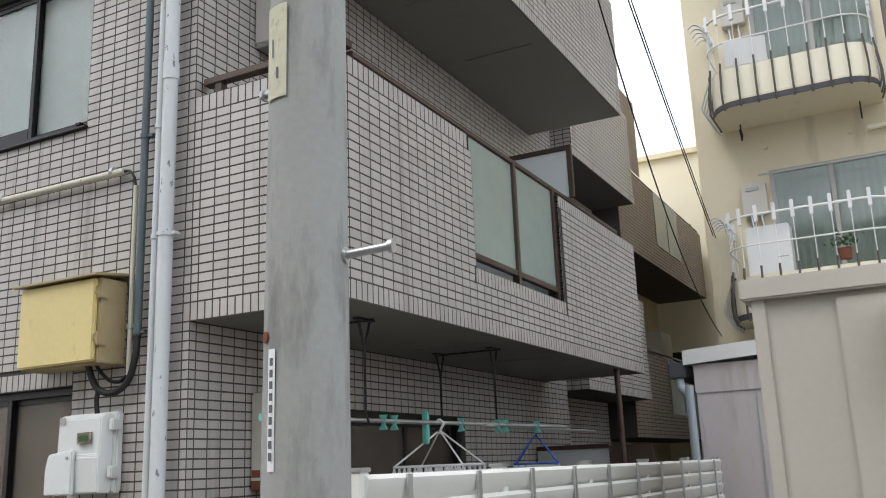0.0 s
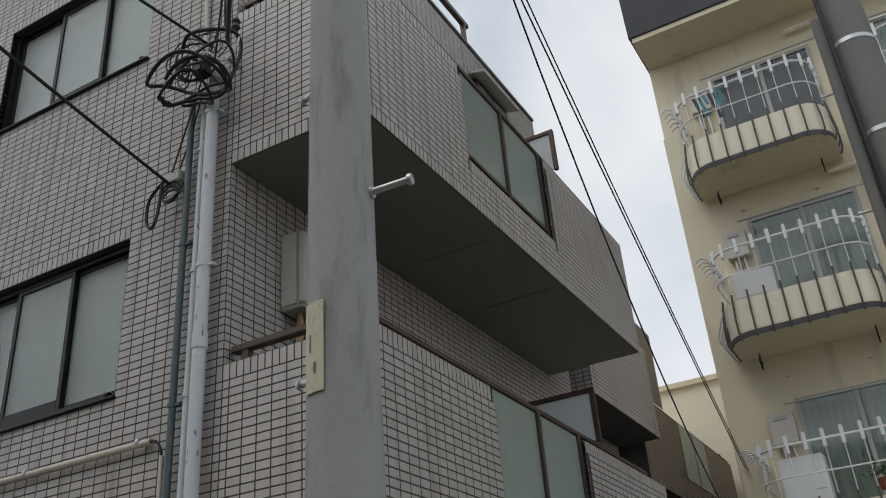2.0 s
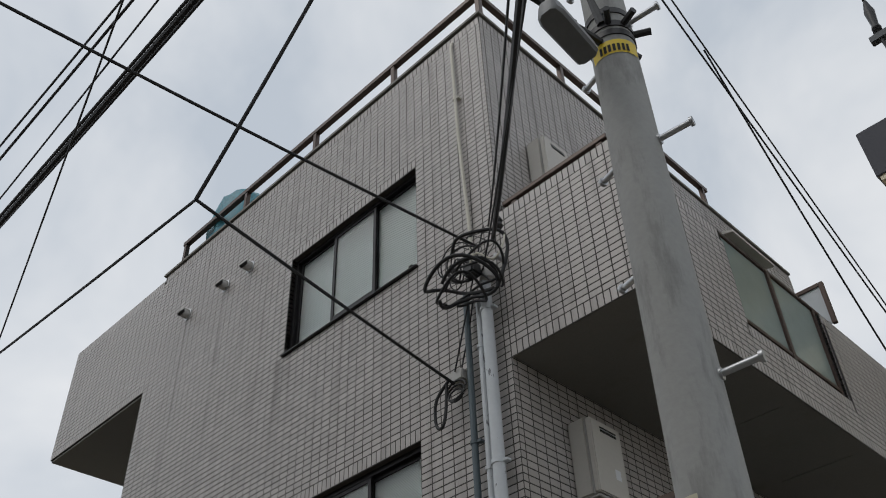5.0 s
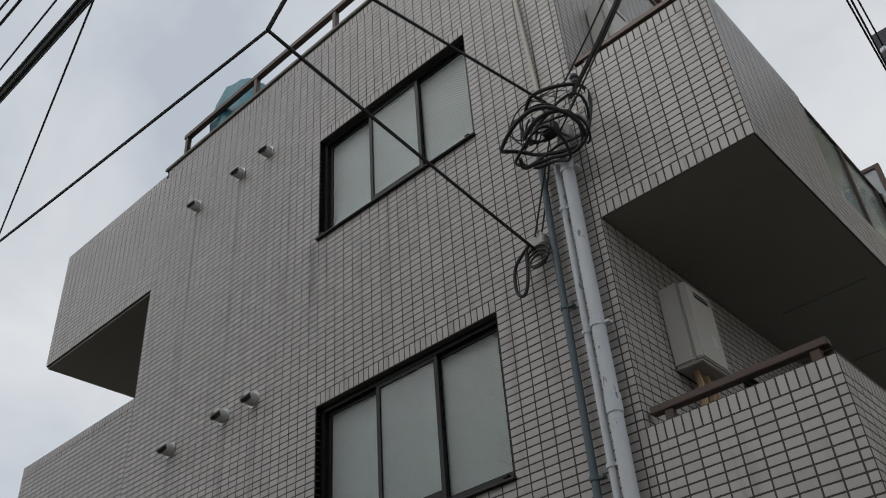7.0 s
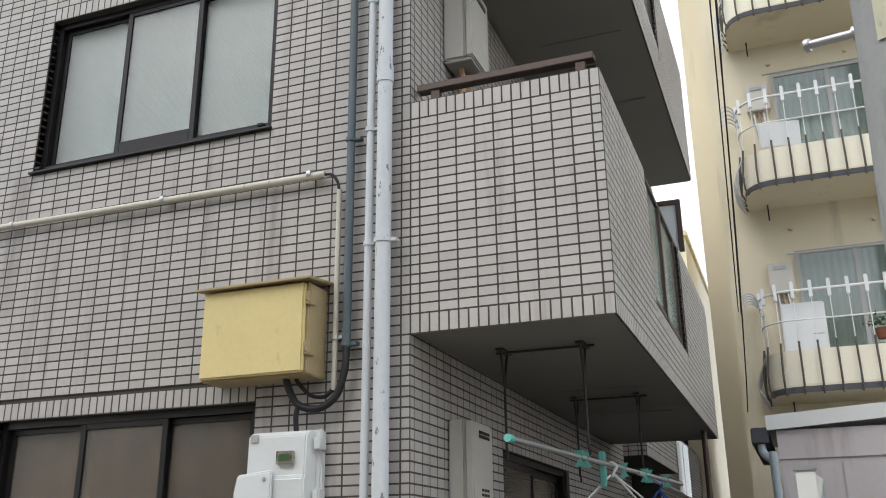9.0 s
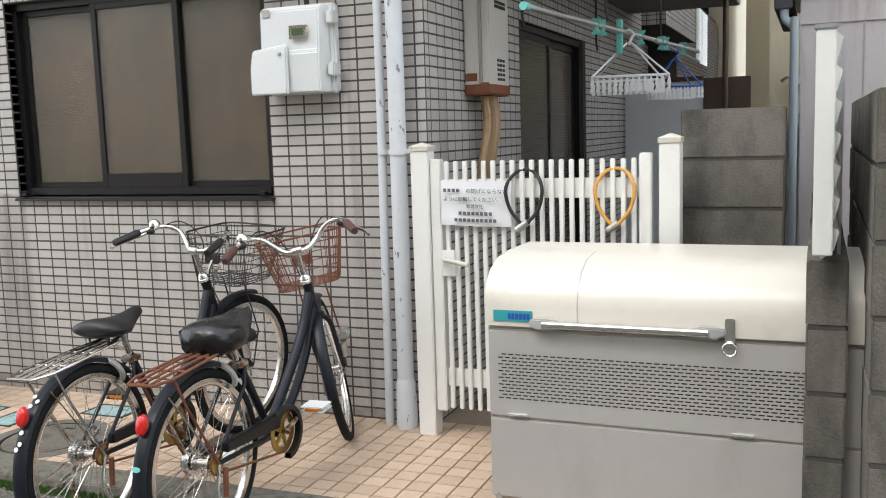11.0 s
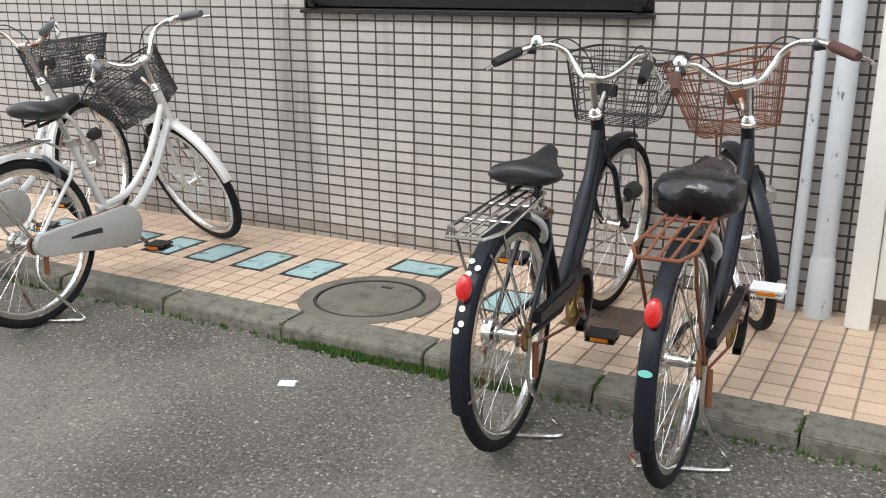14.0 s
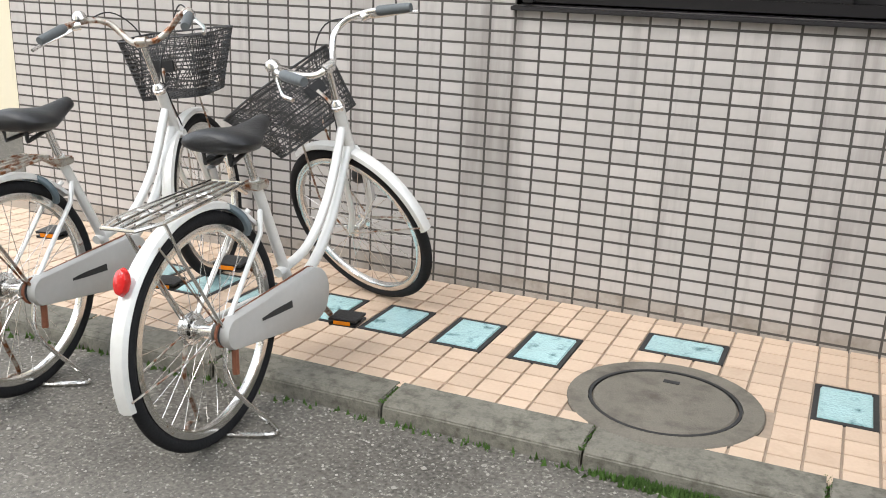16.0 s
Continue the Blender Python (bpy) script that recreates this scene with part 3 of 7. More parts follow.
solid("ceiling", Geo().box((XL + 0.2, 0.2, 5.6), (-0.2, 5.6, 5.7)).box((XL + 0.2, 0.2, 2.9), (-0.2, 5.6, 3.0)), M_SOFFIT, "plain concrete floor slabs", "ceiling", "structure", smooth=0)

# ---- side wall along the alley, with its doors ----
SIDE = 5.6
DOORS = [(1.45, 3.1, 0.1, 2.05), (1.45, 3.1, 2.62, 4.55), (1.45, 3.1, 5.22, 7.15)]
g = Geo().box((-0.2, B1, -0.4), (-0.008, 1.45, ZT)).box((-0.2, 3.1, -0.4), (-0.008, SIDE, ZT))
lo = -0.4
for y0, y1, z0, z1 in DOORS + [(0, 0, ZT, 0)]:
    g.box((-0.2, 1.45, lo), (-0.008, 3.1, z0))
    lo = z1
wall_side = solid("wall_side", g, M_GROUT, "tiled side wall under the balconies", "wall", "structure", smooth=0)
tiles_on(wall_side, field(0.0, SIDE, -0.2, 8.60, holes=DOORS, anchor=0.05) + soldiers(0, SIDE, 8.60), (0, 0, 0), (0, 1, 0), (0, 0, 1), (1, 0, 0), M_TILE)


def balcony_door(y0, y1, z0, z1, glass, backing):
    w = tagged(new("balcony_door"), "dark aluminium sliding glass door under the balcony", "door", "sliding doors on the side wall", "structure")
    f, mid = 0.045, (y0 + y1) / 2
    part("outer_frame", Geo().box((-0.12, y0, z0), (-0.03, y0 + f, z1)).box((-0.12, y1 - f, z0), (-0.03, y1, z1)).box((-0.12, y0 + f, z1 - f), (-0.03, y1 - f, z1)).box((-0.12, y0 + f, z0), (-0.03, y1 - f, z0 + f)), M_SASH, w, smooth=0)
    for k, (a, b) in enumerate(((y0 + f, mid + 0.02), (mid - 0.02, y1 - f))):
        x = -0.055 - 0.03 * k
        s = part("sash", Geo().box((x - 0.012, a, z0 + f), (x + 0.012, a + 0.04, z1 - f)).box((x - 0.012, b - 0.04, z0 + f), (x + 0.012, b, z1 - f)).box((x - 0.012, a + 0.04, z0 + f), (x + 0.012, b - 0.04, z0 + 0.12)).box((x - 0.012, a + 0.04, z1 - 0.09), (x + 0.012, b - 0.04, z1 - f)), M_SASH, w, smooth=0)
        part("pane", Geo().box((x - 0.003, a + 0.04, z0 + 0.12), (x + 0.003, b - 0.04, z1 - 0.09)), glass, s, smooth=0)
    # Ground-floor sheet is no curtain: its near-black carries the shade of the room.
    part("curtain", Geo().loft([[(-0.17 + 0.012 * math.sin(y * 55), y, z0 + 0.05), (-0.17 + 0.012 * math.sin(y * 55), y, z1)] for y in np.linspace(y0, y1, 60)], closed=False), backing, w)
    return w


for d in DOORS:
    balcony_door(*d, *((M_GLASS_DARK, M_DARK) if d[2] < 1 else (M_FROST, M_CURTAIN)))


hood = thing("window_hood", "pale metal hood over a small dark side window", "hood", pose(0.0, 3.75, 8.22))
part("canopy", Geo().loft([[(0.0, y, 0.10), (0.20, y, 0.04), (0.20, y, 0.0), (0.0, y, 0.06)] for y in (0.0, 0.90)]), M_HEATER, hood, smooth=0, bevel=0.004)
part("window", Geo().box((0.0, 0.08, -0.42), (0.05, 0.87, 0.03)), M_SASH, hood, "dark aluminium window", bevel=0.004)
part("pane", Geo().box((0.05, 0.13, -0.37), (0.056, 0.46, -0.02)).box((0.05, 0.50, -0.37), (0.056, 0.82, -0.02)), M_FROST, hood, smooth=0)


# ---- windows of the front ----
def front_window(z0, z1, glass, blind, name):
    w = tagged(new(name), "three-pane sliding window in a dark bronze aluminium frame", "window", "front windows", "structure")
    x0, x1, f = WX0, WX1, 0.04
    zs = z0 + 0.03
    part("outer_frame", Geo().box((x0, 0.05, zs), (x0 + f, 0.13, z1)).box((x1 - f, 0.05, zs), (x1, 0.13, z1)).box((x0 + f, 0.05, z1 - f), (x1 - f, 0.13, z1)).box((x0 + f, 0.045, zs), (x1 - f, 0.13, zs + f)), M_SASH, w, smooth=0, bevel=0.002)
    part("sill", Geo().loft([[(x, 0.13, z0 + 0.032), (x, -0.028, z0 + 0.014), (x, -0.03, z0), (x, 0.13, z0)] for x in (x0 - 0.012, x1 + 0.010)]), M_SASH, w, smooth=0, bevel=0.002)
    for x in (x0 + 0.05, x1 - 0.06):
        part("end_cap", Geo().box((x - 0.02, -0.02, z0 + 0.028), (x + 0.02, 0.02, z0 + 0.045)), M_SASH, w, smooth=0, bevel=0.003)
    t = (x1 - x0 - 2 * f) / 3
    for k in range(3):
        a, b = x0 + f + k * t - (0.018 if k else 0), x0 + f + (k + 1) * t + (0.018 if k < 2 else 0)
        y = (0.098, 0.068, 0.098)[k]
        s = part("sash", Geo().box((a, y - 0.013, zs + f), (a + 0.036, y + 0.013, z1 - f)).box((b - 0.036, y - 0.013, zs + f), (b, y + 0.013, z1 - f))
                 .box((a + 0.036, y - 0.013, zs + f), (b - 0.036, y + 0.013, zs + f + (0.075 if k == 1 else 0.03))).box((a + 0.036, y - 0.013, z1 - f - 0.03), (b - 0.036, y + 0.013, z1 - f)), M_SASH, w, smooth=0, bevel=0.002)
        part("pane", Geo().box((a + 0.036, y - 0.003, zs + f + 0.03), (b - 0.036, y + 0.003, z1 - f - 0.03)), glass, s, smooth=0)
    part("blind", Geo().loft([[(x, 0.19 + 0.01 * math.sin(x * 38), z0), (x, 0.19 + 0.01 * math.sin(x * 38), z1)] for x in np.linspace(x0, x1, 70)], closed=False), blind, w)
    return w


front_window(*WINS[0], M_GLASS_DARK, M_BROWN_BLIND, "window_1")
front_window(*WINS[1], M_GLASS_PALE, M_CURTAIN, "window_2")
front_window(*WINS[2], M_GLASS_PALE, M_CURTAIN, "window_3")


# ---- balconies over the alley ----
def balcony(zb, end=5.0, xo=1.0):
    b = thing("balcony", "tiled balcony with frosted glass panels and a brown handrail", "balcony", group="balconies of the tiled building")
    zt, T = zb + 1.25, 0.13
    P0, P1, zl = 1.37, 2.95, zb + 0.40
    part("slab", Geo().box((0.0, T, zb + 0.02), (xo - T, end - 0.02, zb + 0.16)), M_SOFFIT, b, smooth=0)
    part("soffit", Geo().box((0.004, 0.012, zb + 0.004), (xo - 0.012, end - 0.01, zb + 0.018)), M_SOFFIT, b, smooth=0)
    fp = part("front_parapet", Geo().box((0.0, B0, zb + 0.02), (xo - 0.008, T, zt - 0.004)), M_GROUT, b, smooth=0)
    tiles_on(fp, field(-0.05 + 0.05, xo, zb + 0.1, zt - 0.1, anchor=0.05) + soldiers(0, xo, zb) + soldiers(0, xo, zt - 0.1), (0, 0, 0), (1, 0, 0), (0, 0, 1), (0, -1, 0), M_TILE)
    sp = part("side_parapet", Geo().box((xo - T, T, zb + 0.02), (xo - 0.008, P0, zt - 0.004)).box((xo - T, P1, zb + 0.02), (xo - 0.008, end, zt - 0.004)).box((xo - T, P0, zb + 0.02), (xo - 0.008, P1, zl - 0.004)), M_GROUT, b, smooth=0)
    r = field(0, end, zb + 0.1, zt - 0.1, anchor=0.0, holes=[(P0, P1, zl - 0.1, zt)])
    r += soldiers(0, end, zb) + soldiers(0, P0, zt - 0.1) + soldiers(P1, end, zt - 0.1) + soldiers(P0, P1, zl - 0.1)
    tiles_on(sp, r, (xo, 0, 0), (0, 1, 0), (0, 0, 1), (1, 0, 0), M_TILE)
    tiles_on(sp, field(0, T, zl, zt, anchor=0), (xo - T, P0, 0), (1, 0, 0), (0, 0, 1), (0, 1, 0), M_TILE)
    tiles_on(sp, field(0, T, zl, zt, anchor=0), (xo - T, P1, 0), (1, 0, 0), (0, 0, 1), (0, -1, 0), M_TILE)
    part("back_parapet", Geo().box((0.0, end - T, zb + 0.16), (xo - T, end - 0.002, zt - 0.004)), M_GROUT, b, smooth=0)
    for a, c in (((0.01, 0.02), (xo - 0.015, T + 0.02)), ((xo - T - 0.02, T + 0.022), (xo - 0.015, P0 - 0.01)), ((xo - T - 0.02, P1 + 0.01), (xo - 0.015, end))):
        part("coping", Geo().box((*a, zt - 0.003), (*c, zt + 0.008)), M_SOFFIT, b, smooth=0)
    # glazed part
    ps = part("panel_frame", Geo().box((xo - 0.07, P0, zl), (xo - 0.03, P0 + 0.04, zt + 0.04)).box((xo - 0.07, P1 - 0.05, zl), (xo - 0.03, P1, zt + 0.04)).box((xo - 0.075, (P0 + P1) / 2 - 0.025, zl), (xo - 0.025, (P0 + P1) / 2 + 0.025, zt + 0.04))
              .box((xo - 0.07, P0 + 0.04, zl + 0.07), (xo - 0.03, P1 - 0.05, zl + 0.11)), M_BROWNRAIL, b, "brown aluminium frame", smooth=0, bevel=0.003)
    for a, c in ((P0 + 0.04, (P0 + P1) / 2 - 0.025), ((P0 + P1) / 2 + 0.025, P1 - 0.05)):
        part("glass_panel", Geo().box((xo - 0.054, a, zl + 0.11), (xo - 0.046, c, zt + 0.03)), M_FROST, ps, "green-tinted frosted glass")
    # handrail all round
    hr = part("handrail", Geo().box((0.02, 0.035, zt + 0.075), (xo - 0.03, 0.095, zt + 0.115)).box((xo - 0.09, 0.095, zt + 0.035), (xo - 0.03, 4.6, zt + 0.07)), M_BROWNRAIL, b, "brown aluminium handrail", smooth=0, bevel=0.004)
    for x in (0.12, 0.9):
        part("post", Geo().box((x - 0.025, 0.045, zt), (x + 0.025, 0.085, zt + 0.075)), M_BROWNRAIL, hr, smooth=0, bevel=0.003)
    for y in (0.45, 0.9, 1.3, 3.1, 3.6, 4.2):
        part("post", Geo().box((xo - 0.08, y - 0.02, zt), (xo - 0.04, y + 0.02, zt + 0.035)), M_BROWNRAIL, hr, smooth=0, bevel=0.003)
    # board between two flats
    pt = part("partition_frame", Geo().box((0.05, 3.28, zb + 0.16), (0.09, 3.32, zt + 0.52)).box((xo - 0.02, 3.28, zt + 0.07), (xo + 0.02, 3.32, zt + 0.52)).box((0.09, 3.28, zt + 0.48), (xo - 0.02, 3.32, zt + 0.52)), M_BROWNRAIL, b, smooth=0, bevel=0.003)
    part("partition_board", Geo().box((0.09, 3.295, zb + 0.2), (xo - 0.135, 3.305, zt + 0.48)).box((xo - 0.135, 3.295, zt + 0.08), (xo - 0.02, 3.305, zt + 0.48)), M_OPAL, pt, "white opal board", smooth=0)
    for y in (1.9, 3.0):
        part("ceiling_seam", Geo().box((0.25, y, zb - 0.002), (0.85, y + 0.02, zb + 0.0035)), M_SOFFIT, b, smooth=0)
    return b


balcony(2.45)
balcony(5.05)


# ---- roof rail, tarpaulin, wall fittings ----
rail = thing("roof_railing", "dark brown metal handrail round the flat roof", "railing")
part("top_rail", Geo().box((-5.0, 0.06, 9.14), (0.02, 0.12, 9.20)), M_BROWNRAIL, rail, smooth=0, bevel=0.004)
part("side_rail", Geo().box((-0.10, 0.12, 9.14), (-0.04, 4.0, 9.20)), M_BROWNRAIL, rail, smooth=0, bevel=0.004)
for x in (-4.95, -3.7, -2.45, -1.22, -0.06):
    part("post", Geo().box((x - 0.025, 0.065, 8.70), (x + 0.025, 0.115, 9.14)), M_BROWNRAIL, rail, smooth=0, bevel=0.003)
for y in (1.3, 2.6, 3.9):
    part("post", Geo().box((-0.095, y - 0.025, 8.70), (-0.045, y + 0.025, 9.14)), M_BROWNRAIL, rail, smooth=0, bevel=0.003)
coping = solid("trim", Geo().box((XL - 0.02, -0.02, 8.72), (0.02, 0.2, 8.75)).box((-0.2, 0.2, 8.72), (0.02, SIDE, 8.75)), M_SOFFIT, "pale coping along the roof edge", "coping", "structure", smooth=0)
random.seed(7)
g = Geo()
rings = []
for h, s in ((0.0, 1.0), (0.25, 1.04), (0.5, 0.95), (0.62, 0.7), (0.66, 0.3)):
    rings.append([(-4.42 + s * (0.42 + random.uniform(-0.03, 0.03)) * math.cos(a), 0.42 + s * (0.28 + random.uniform(-0.03, 0.03)) * math.sin(a), 8.80 + 1.45 * h + random.uniform(-0.02, 0.02)) for a in np.linspace(0, 2 * math.pi, 19)[:-1]])
tarp = solid("tarpaulin", g.loft(rings), M_TARP, "heap wrapped in a blue-green tarpaulin on the roof edge", "tarpaulin")
solid("roof_plinth", Geo().box((-4.9, 0.2, 8.45), (-3.6, 1.0, 8.78)), M_SOFFIT, "low concrete plinth on the roof", "plinth", "structure", smooth=0)


def vent(x, z):
    v = thing("vent_hood", "small round dark metal vent hood on the tiled wall", "vent", pose(x, 0, z), "vent hoods on the front wall")
    part("hood", Geo().lathe([(0.055, 0.0), (0.055, 0.05), (0.05, 0.075), (0.03, 0.088), (0, 0.09)], Matrix.Rotation(radians(90), 4, "X"), 20), M_GUARD, v)
    part("flange", Geo().lathe([(0, 0.0), (0.07, 0.0), (0.07, 0.008), (0.056, 0.01)], Matrix.Rotation(radians(90), 4, "X"), 20), M_STEEL, v)
    part("mouth", Geo().lathe([(0, 0.0), (0.050, 0.0), (0.050, 0.034), (0, 0.035)], pose(0, -0.066, -0.016, 55, 0, 0), 18), M_DARK, v, "dark opening")


for x, z in ((-4.44, 7.78), (-3.72, 7.76), (-3.29, 7.76), (-3.29, 5.15), (-3.68, 5.15), (-4.42, 5.12)):
    vent(x, z)


def pipe(name, pts, r, mat, label, brackets=(), bmat=None, n=14, category="pipe"):
    p = thing(name, label, category)
    part("run", Geo().tube(pts, r, n), mat, p)
    for c, along in brackets:
        c = Vector(c)
        bk = part("bracket", Geo().lathe([(r + 0.001, -0.012), (r + 0.006, -0.012), (r + 0.006, 0.012), (r + 0.001, 0.012)], Matrix.Translation(c) @ (pose(0, 0, 0, 0, 90, 0) if along == "x" else Matrix()), 16), bmat or M_STEEL, p, "pipe clip")
        part("bolt", Geo().box(tuple(c + Vector((r, -0.008, -0.008))), tuple(c + Vector((r + 0.035, 0.03, 0.008)))), bmat or M_STEEL, bk, smooth=0)
    return p


pipe("downpipe", [(-0.122, -0.075, -0.003), (-0.122, -0.075, 0.25), (-0.117, -0.075, 1.6), (-0.112, -0.075, 5.68)], 0.04, M_PEEL, "white downpipe with flaking paint on the corner",
     [((-0.116, -0.075, z), "z") for z in (1.31, 2.92, 4.33, 5.45)], M_PEEL)
part("socket", Geo().lathe([(0.041, 0), (0.045, 0), (0.045, 0.10), (0.041, 0.10)], pose(-0.114, -0.075, 3.80), 18), M_PEEL, bpy.data.objects["downpipe"], "collar")
part("foot", Geo().lathe([(0.04, 0), (0.052, 0), (0.052, 0.03), (0.046, 0.22), (0.04, 0.24)], pose(-0.122, -0.075, -0.003), 18), M_PEEL, bpy.data.objects["downpipe"], "swollen rust-stained foot")
pipe("vent_pipe", [(-0.222, -0.06, -0.003), (-0.206, -0.06, 1.5), (-0.196, -0.06, 5.55)], 0.021, M_PEEL, "thin white pipe beside the downpipe", [((-0.202, -0.06, z), "z") for z in (1.31, 2.92, 3.55, 4.33, 5.2)], M_PEEL)
pipe("conduit", [(-0.318, -0.05, 2.40), (-0.318, -0.05, 5.7)], 0.022, M_SLATE, "slate-grey plastic cable conduit", [((-0.318, -0.05, z), "z") for z in (2.42, 3.52, 4.55)], M_SLATE)
pipe("small_conduit", [(-0.388, -0.035, 2.2), (-0.388, -0.035, 3.25)], 0.014, M_CREAM_PIPE, "thin cream cable conduit on the wall", [((-0.388, -0.035, 2.46), "z")], M_STEEL)
hp = pipe("horizontal_conduit", [(-5.12, -0.045, 3.375), (-0.47, -0.045, 3.348)], 0.020, M_CREAM_PIPE, "cream steel conduit running along the wall", [((x, -0.045, 3.36), "x") for x in (-4.6, -3.7, -2.6, -1.5, -0.56)], M_STEEL)
part("cable_end", Geo().tube(curve([(-0.475, -0.045, 3.348), (-0.43, -0.045, 3.34), (-0.40, -0.04, 3.30), (-0.388, -0.035, 3.24)]), 0.008), M_CABLE, hp, "black cable")
pipe("rain_pipe", [(-0.335, 0.05, 8.66), (-0.335, -0.01, 8.60), (-0.33, -0.03, 8.52), (-0.31, -0.03, 7.36), (-0.26, -0.03, 6.35), (-0.25, -0.03, 5.95)], 0.014, M_CREAM_PIPE, "thin cream pipe down from the roof", [((-0.322, -0.03, 7.8), "z")], M_CREAM_PIPE, 10)

# meter cabinet and distribution box
yb = thing("distribution_box", "faded yellow steel distribution box with a rusty lid", "box", pose(-1.055, 0, 2.26))
part("body", Geo().box((0.0, -0.185, 0.0), (0.60, 0.0, 0.455)), M_OCHRE, yb, bevel=0.006)
part("door", Geo().box((0.006, -0.215, 0.008), (0.585, -0.185, 0.45)), M_YELLOW, yb, "sun-faded yellow door", bevel=0.008)
part("lid", Geo().loft([[(x, 0.0, 0.50), (x, 0.0, 0.485), (x, -0.25, 0.455), (x, -0.25, 0.468)] for x in (-0.03, 0.63)]), M_OCHRE, yb, "rusty sloping lid", smooth=0, bevel=0.003)
for z in (0.09, 0.34):
    ht = part("hasp", Geo().box((0.585, -0.2, z), (0.615, -0.14, z + 0.075)), M_OCHRE, yb, bevel=0.004)
    part("loop", Geo().tube([(0.6, -0.205, z + 0.015), (0.6, -0.222, z + 0.02), (0.6, -0.222, z + 0.055), (0.6, -0.205, z + 0.06)], 0.004, 6), M_OCHRE, ht)
mb = thing("meter_box", "pale grey plastic electricity meter cabinet", "meter", pose(-0.845, 0, 1.595))
part("back_plate", Geo().box((0.03, -0.05, 0.0), (0.41, -0.002, 0.42)), M_METER, mb, bevel=0.01)
part("cover", Geo().loft([[(0.035, -0.05, z), (0.045, y, z), (0.36, y, z), (0.385, -0.05, z)] for z, y in ((0.005, -0.12), (0.19, -0.13), (0.20, -0.12), (0.39, -0.115), (0.412, -0.09))]), M_METER, mb, bevel=0.006)
part("lower_hatch", Geo().loft([[(0.0, -0.128, z0), (0.0, -0.155, z0), (0.2, -0.155, z0), (0.2, -0.128, z0)] for z0 in (0.0, 0.13)] + [[(0.012, -0.128, 0.215), (0.012, -0.15, 0.205), (0.2, -0.15, 0.225), (0.2, -0.128, 0.235)]]), M_METER, mb, "separate lower hatch", bevel=0.006)
part("sight_glass", Geo().box((0.215, -0.139, 0.255), (0.305, -0.118, 0.315)), M_GLASS_DARK, mb, "small window over the dial")
part("dial", Geo().box((0.23, -0.1405, 0.268), (0.29, -0.139, 0.30)), M_LEAF, mb, smooth=0)
part("maker_plate", Geo().box((0.06, -0.1225, 0.365), (0.10, -0.1175, 0.40)), M_GUARD, mb, smooth=0)
part("screw", Geo().lathe([(0, 0), (0.009, 0), (0.009, 0.006), (0, 0.007)], pose(0.165, -0.154, 0.19, 90, 0, 0), 10), M_STEEL, mb)
for x in (0.385,):
    for z in (0.08, 0.32):
        part("latch", Geo().box((x, -0.09, z), (x + 0.035, -0.02, z + 0.06)), M_METER, mb, bevel=0.006)
for nm, pts, r in (("thick_cable", [(-0.318, -0.05, 2.42), (-0.32, -0.055, 2.3), (-0.36, -0.06, 2.17), (-0.45, -0.07, 2.11), (-0.55, -0.08, 2.13), (-0.6, -0.09, 2.2), (-0.62, -0.1, 2.27)], 0.018),
                   ("cable", [(-0.388, -0.035, 2.21), (-0.43, -0.05, 2.17), (-0.5, -0.06, 2.18), (-0.56, -0.08, 2.24), (-0.57, -0.09, 2.27)], 0.010), ("cable", [(-0.55, -0.08, 2.15), (-0.565, -0.08, 2.08), (-0.565, -0.07, 2.0)], 0.013)):
    solid(nm, Geo().tube(curve(pts), r, 10), M_CABLE, "black cable looping below the yellow box", "cable")

# agent's sign on the wall
sg = thing("wall_sign", "white and teal letting agent's sign board on the tiles", "sign", pose(-4.985, -0.03, 1.545))
part("board", Geo().box((0, 0.0, 0.0), (0.965, 0.02, 0.72)), M_WHITE, sg, bevel=0.003)
part("teal_band", Geo().box((0.012, -0.002, 0.012), (0.953, 0.004, 0.235)), M_TEAL, sg, smooth=0)
for a, b, c, h, m in ((0.38, 0.92, 0.155, 0.05, M_WHITE), (0.3, 0.36, 0.150, 0.06, M_WHITE), (0.45, 0.88, 0.09, 0.035, M_WHITE), (0.40, 0.88, 0.035, 0.03, M_WHITE), (0.25, 0.93, 0.285, 0.022, M_INK), (0.05, 0.9, 0.40, 0.09, M_INK), (0.05, 0.9, 0.55, 0.09, M_TEAL)):
    k = max(1, int((b - a) / (h * 1.15)))
    for i in range(k):
        x = a + (b - a) * i / k
        part("print", Geo().box((x, -0.004, c), (x + (b - a) / k * 0.8, -0.0015, c + h)), m, sg, smooth=0)


def lettering(text, size, m, mat, parent, name="lettering"):
    cu = bpy.data.curves.new("text", "FONT")
    cu.body, cu.size, cu.extrude = text, size, 0.0006
    tmp = bpy.data.objects.new("text", cu)
    scene.collection.objects.link(tmp)
    me = bpy.data.meshes.new_from_object(tmp.evaluated_get(bpy.context.evaluated_depsgraph_get()))
    bpy.data.objects.remove(tmp)
    me.materials.clear()
    me.materials.append(mat)
    ob = new(name, me)
    ob.parent, ob.matrix_basis = parent, m
    return ob


lettering("TEL", 0.05, pose(0.35, -0.003, 0.09, 90, 0, 0), M_WHITE, sg)

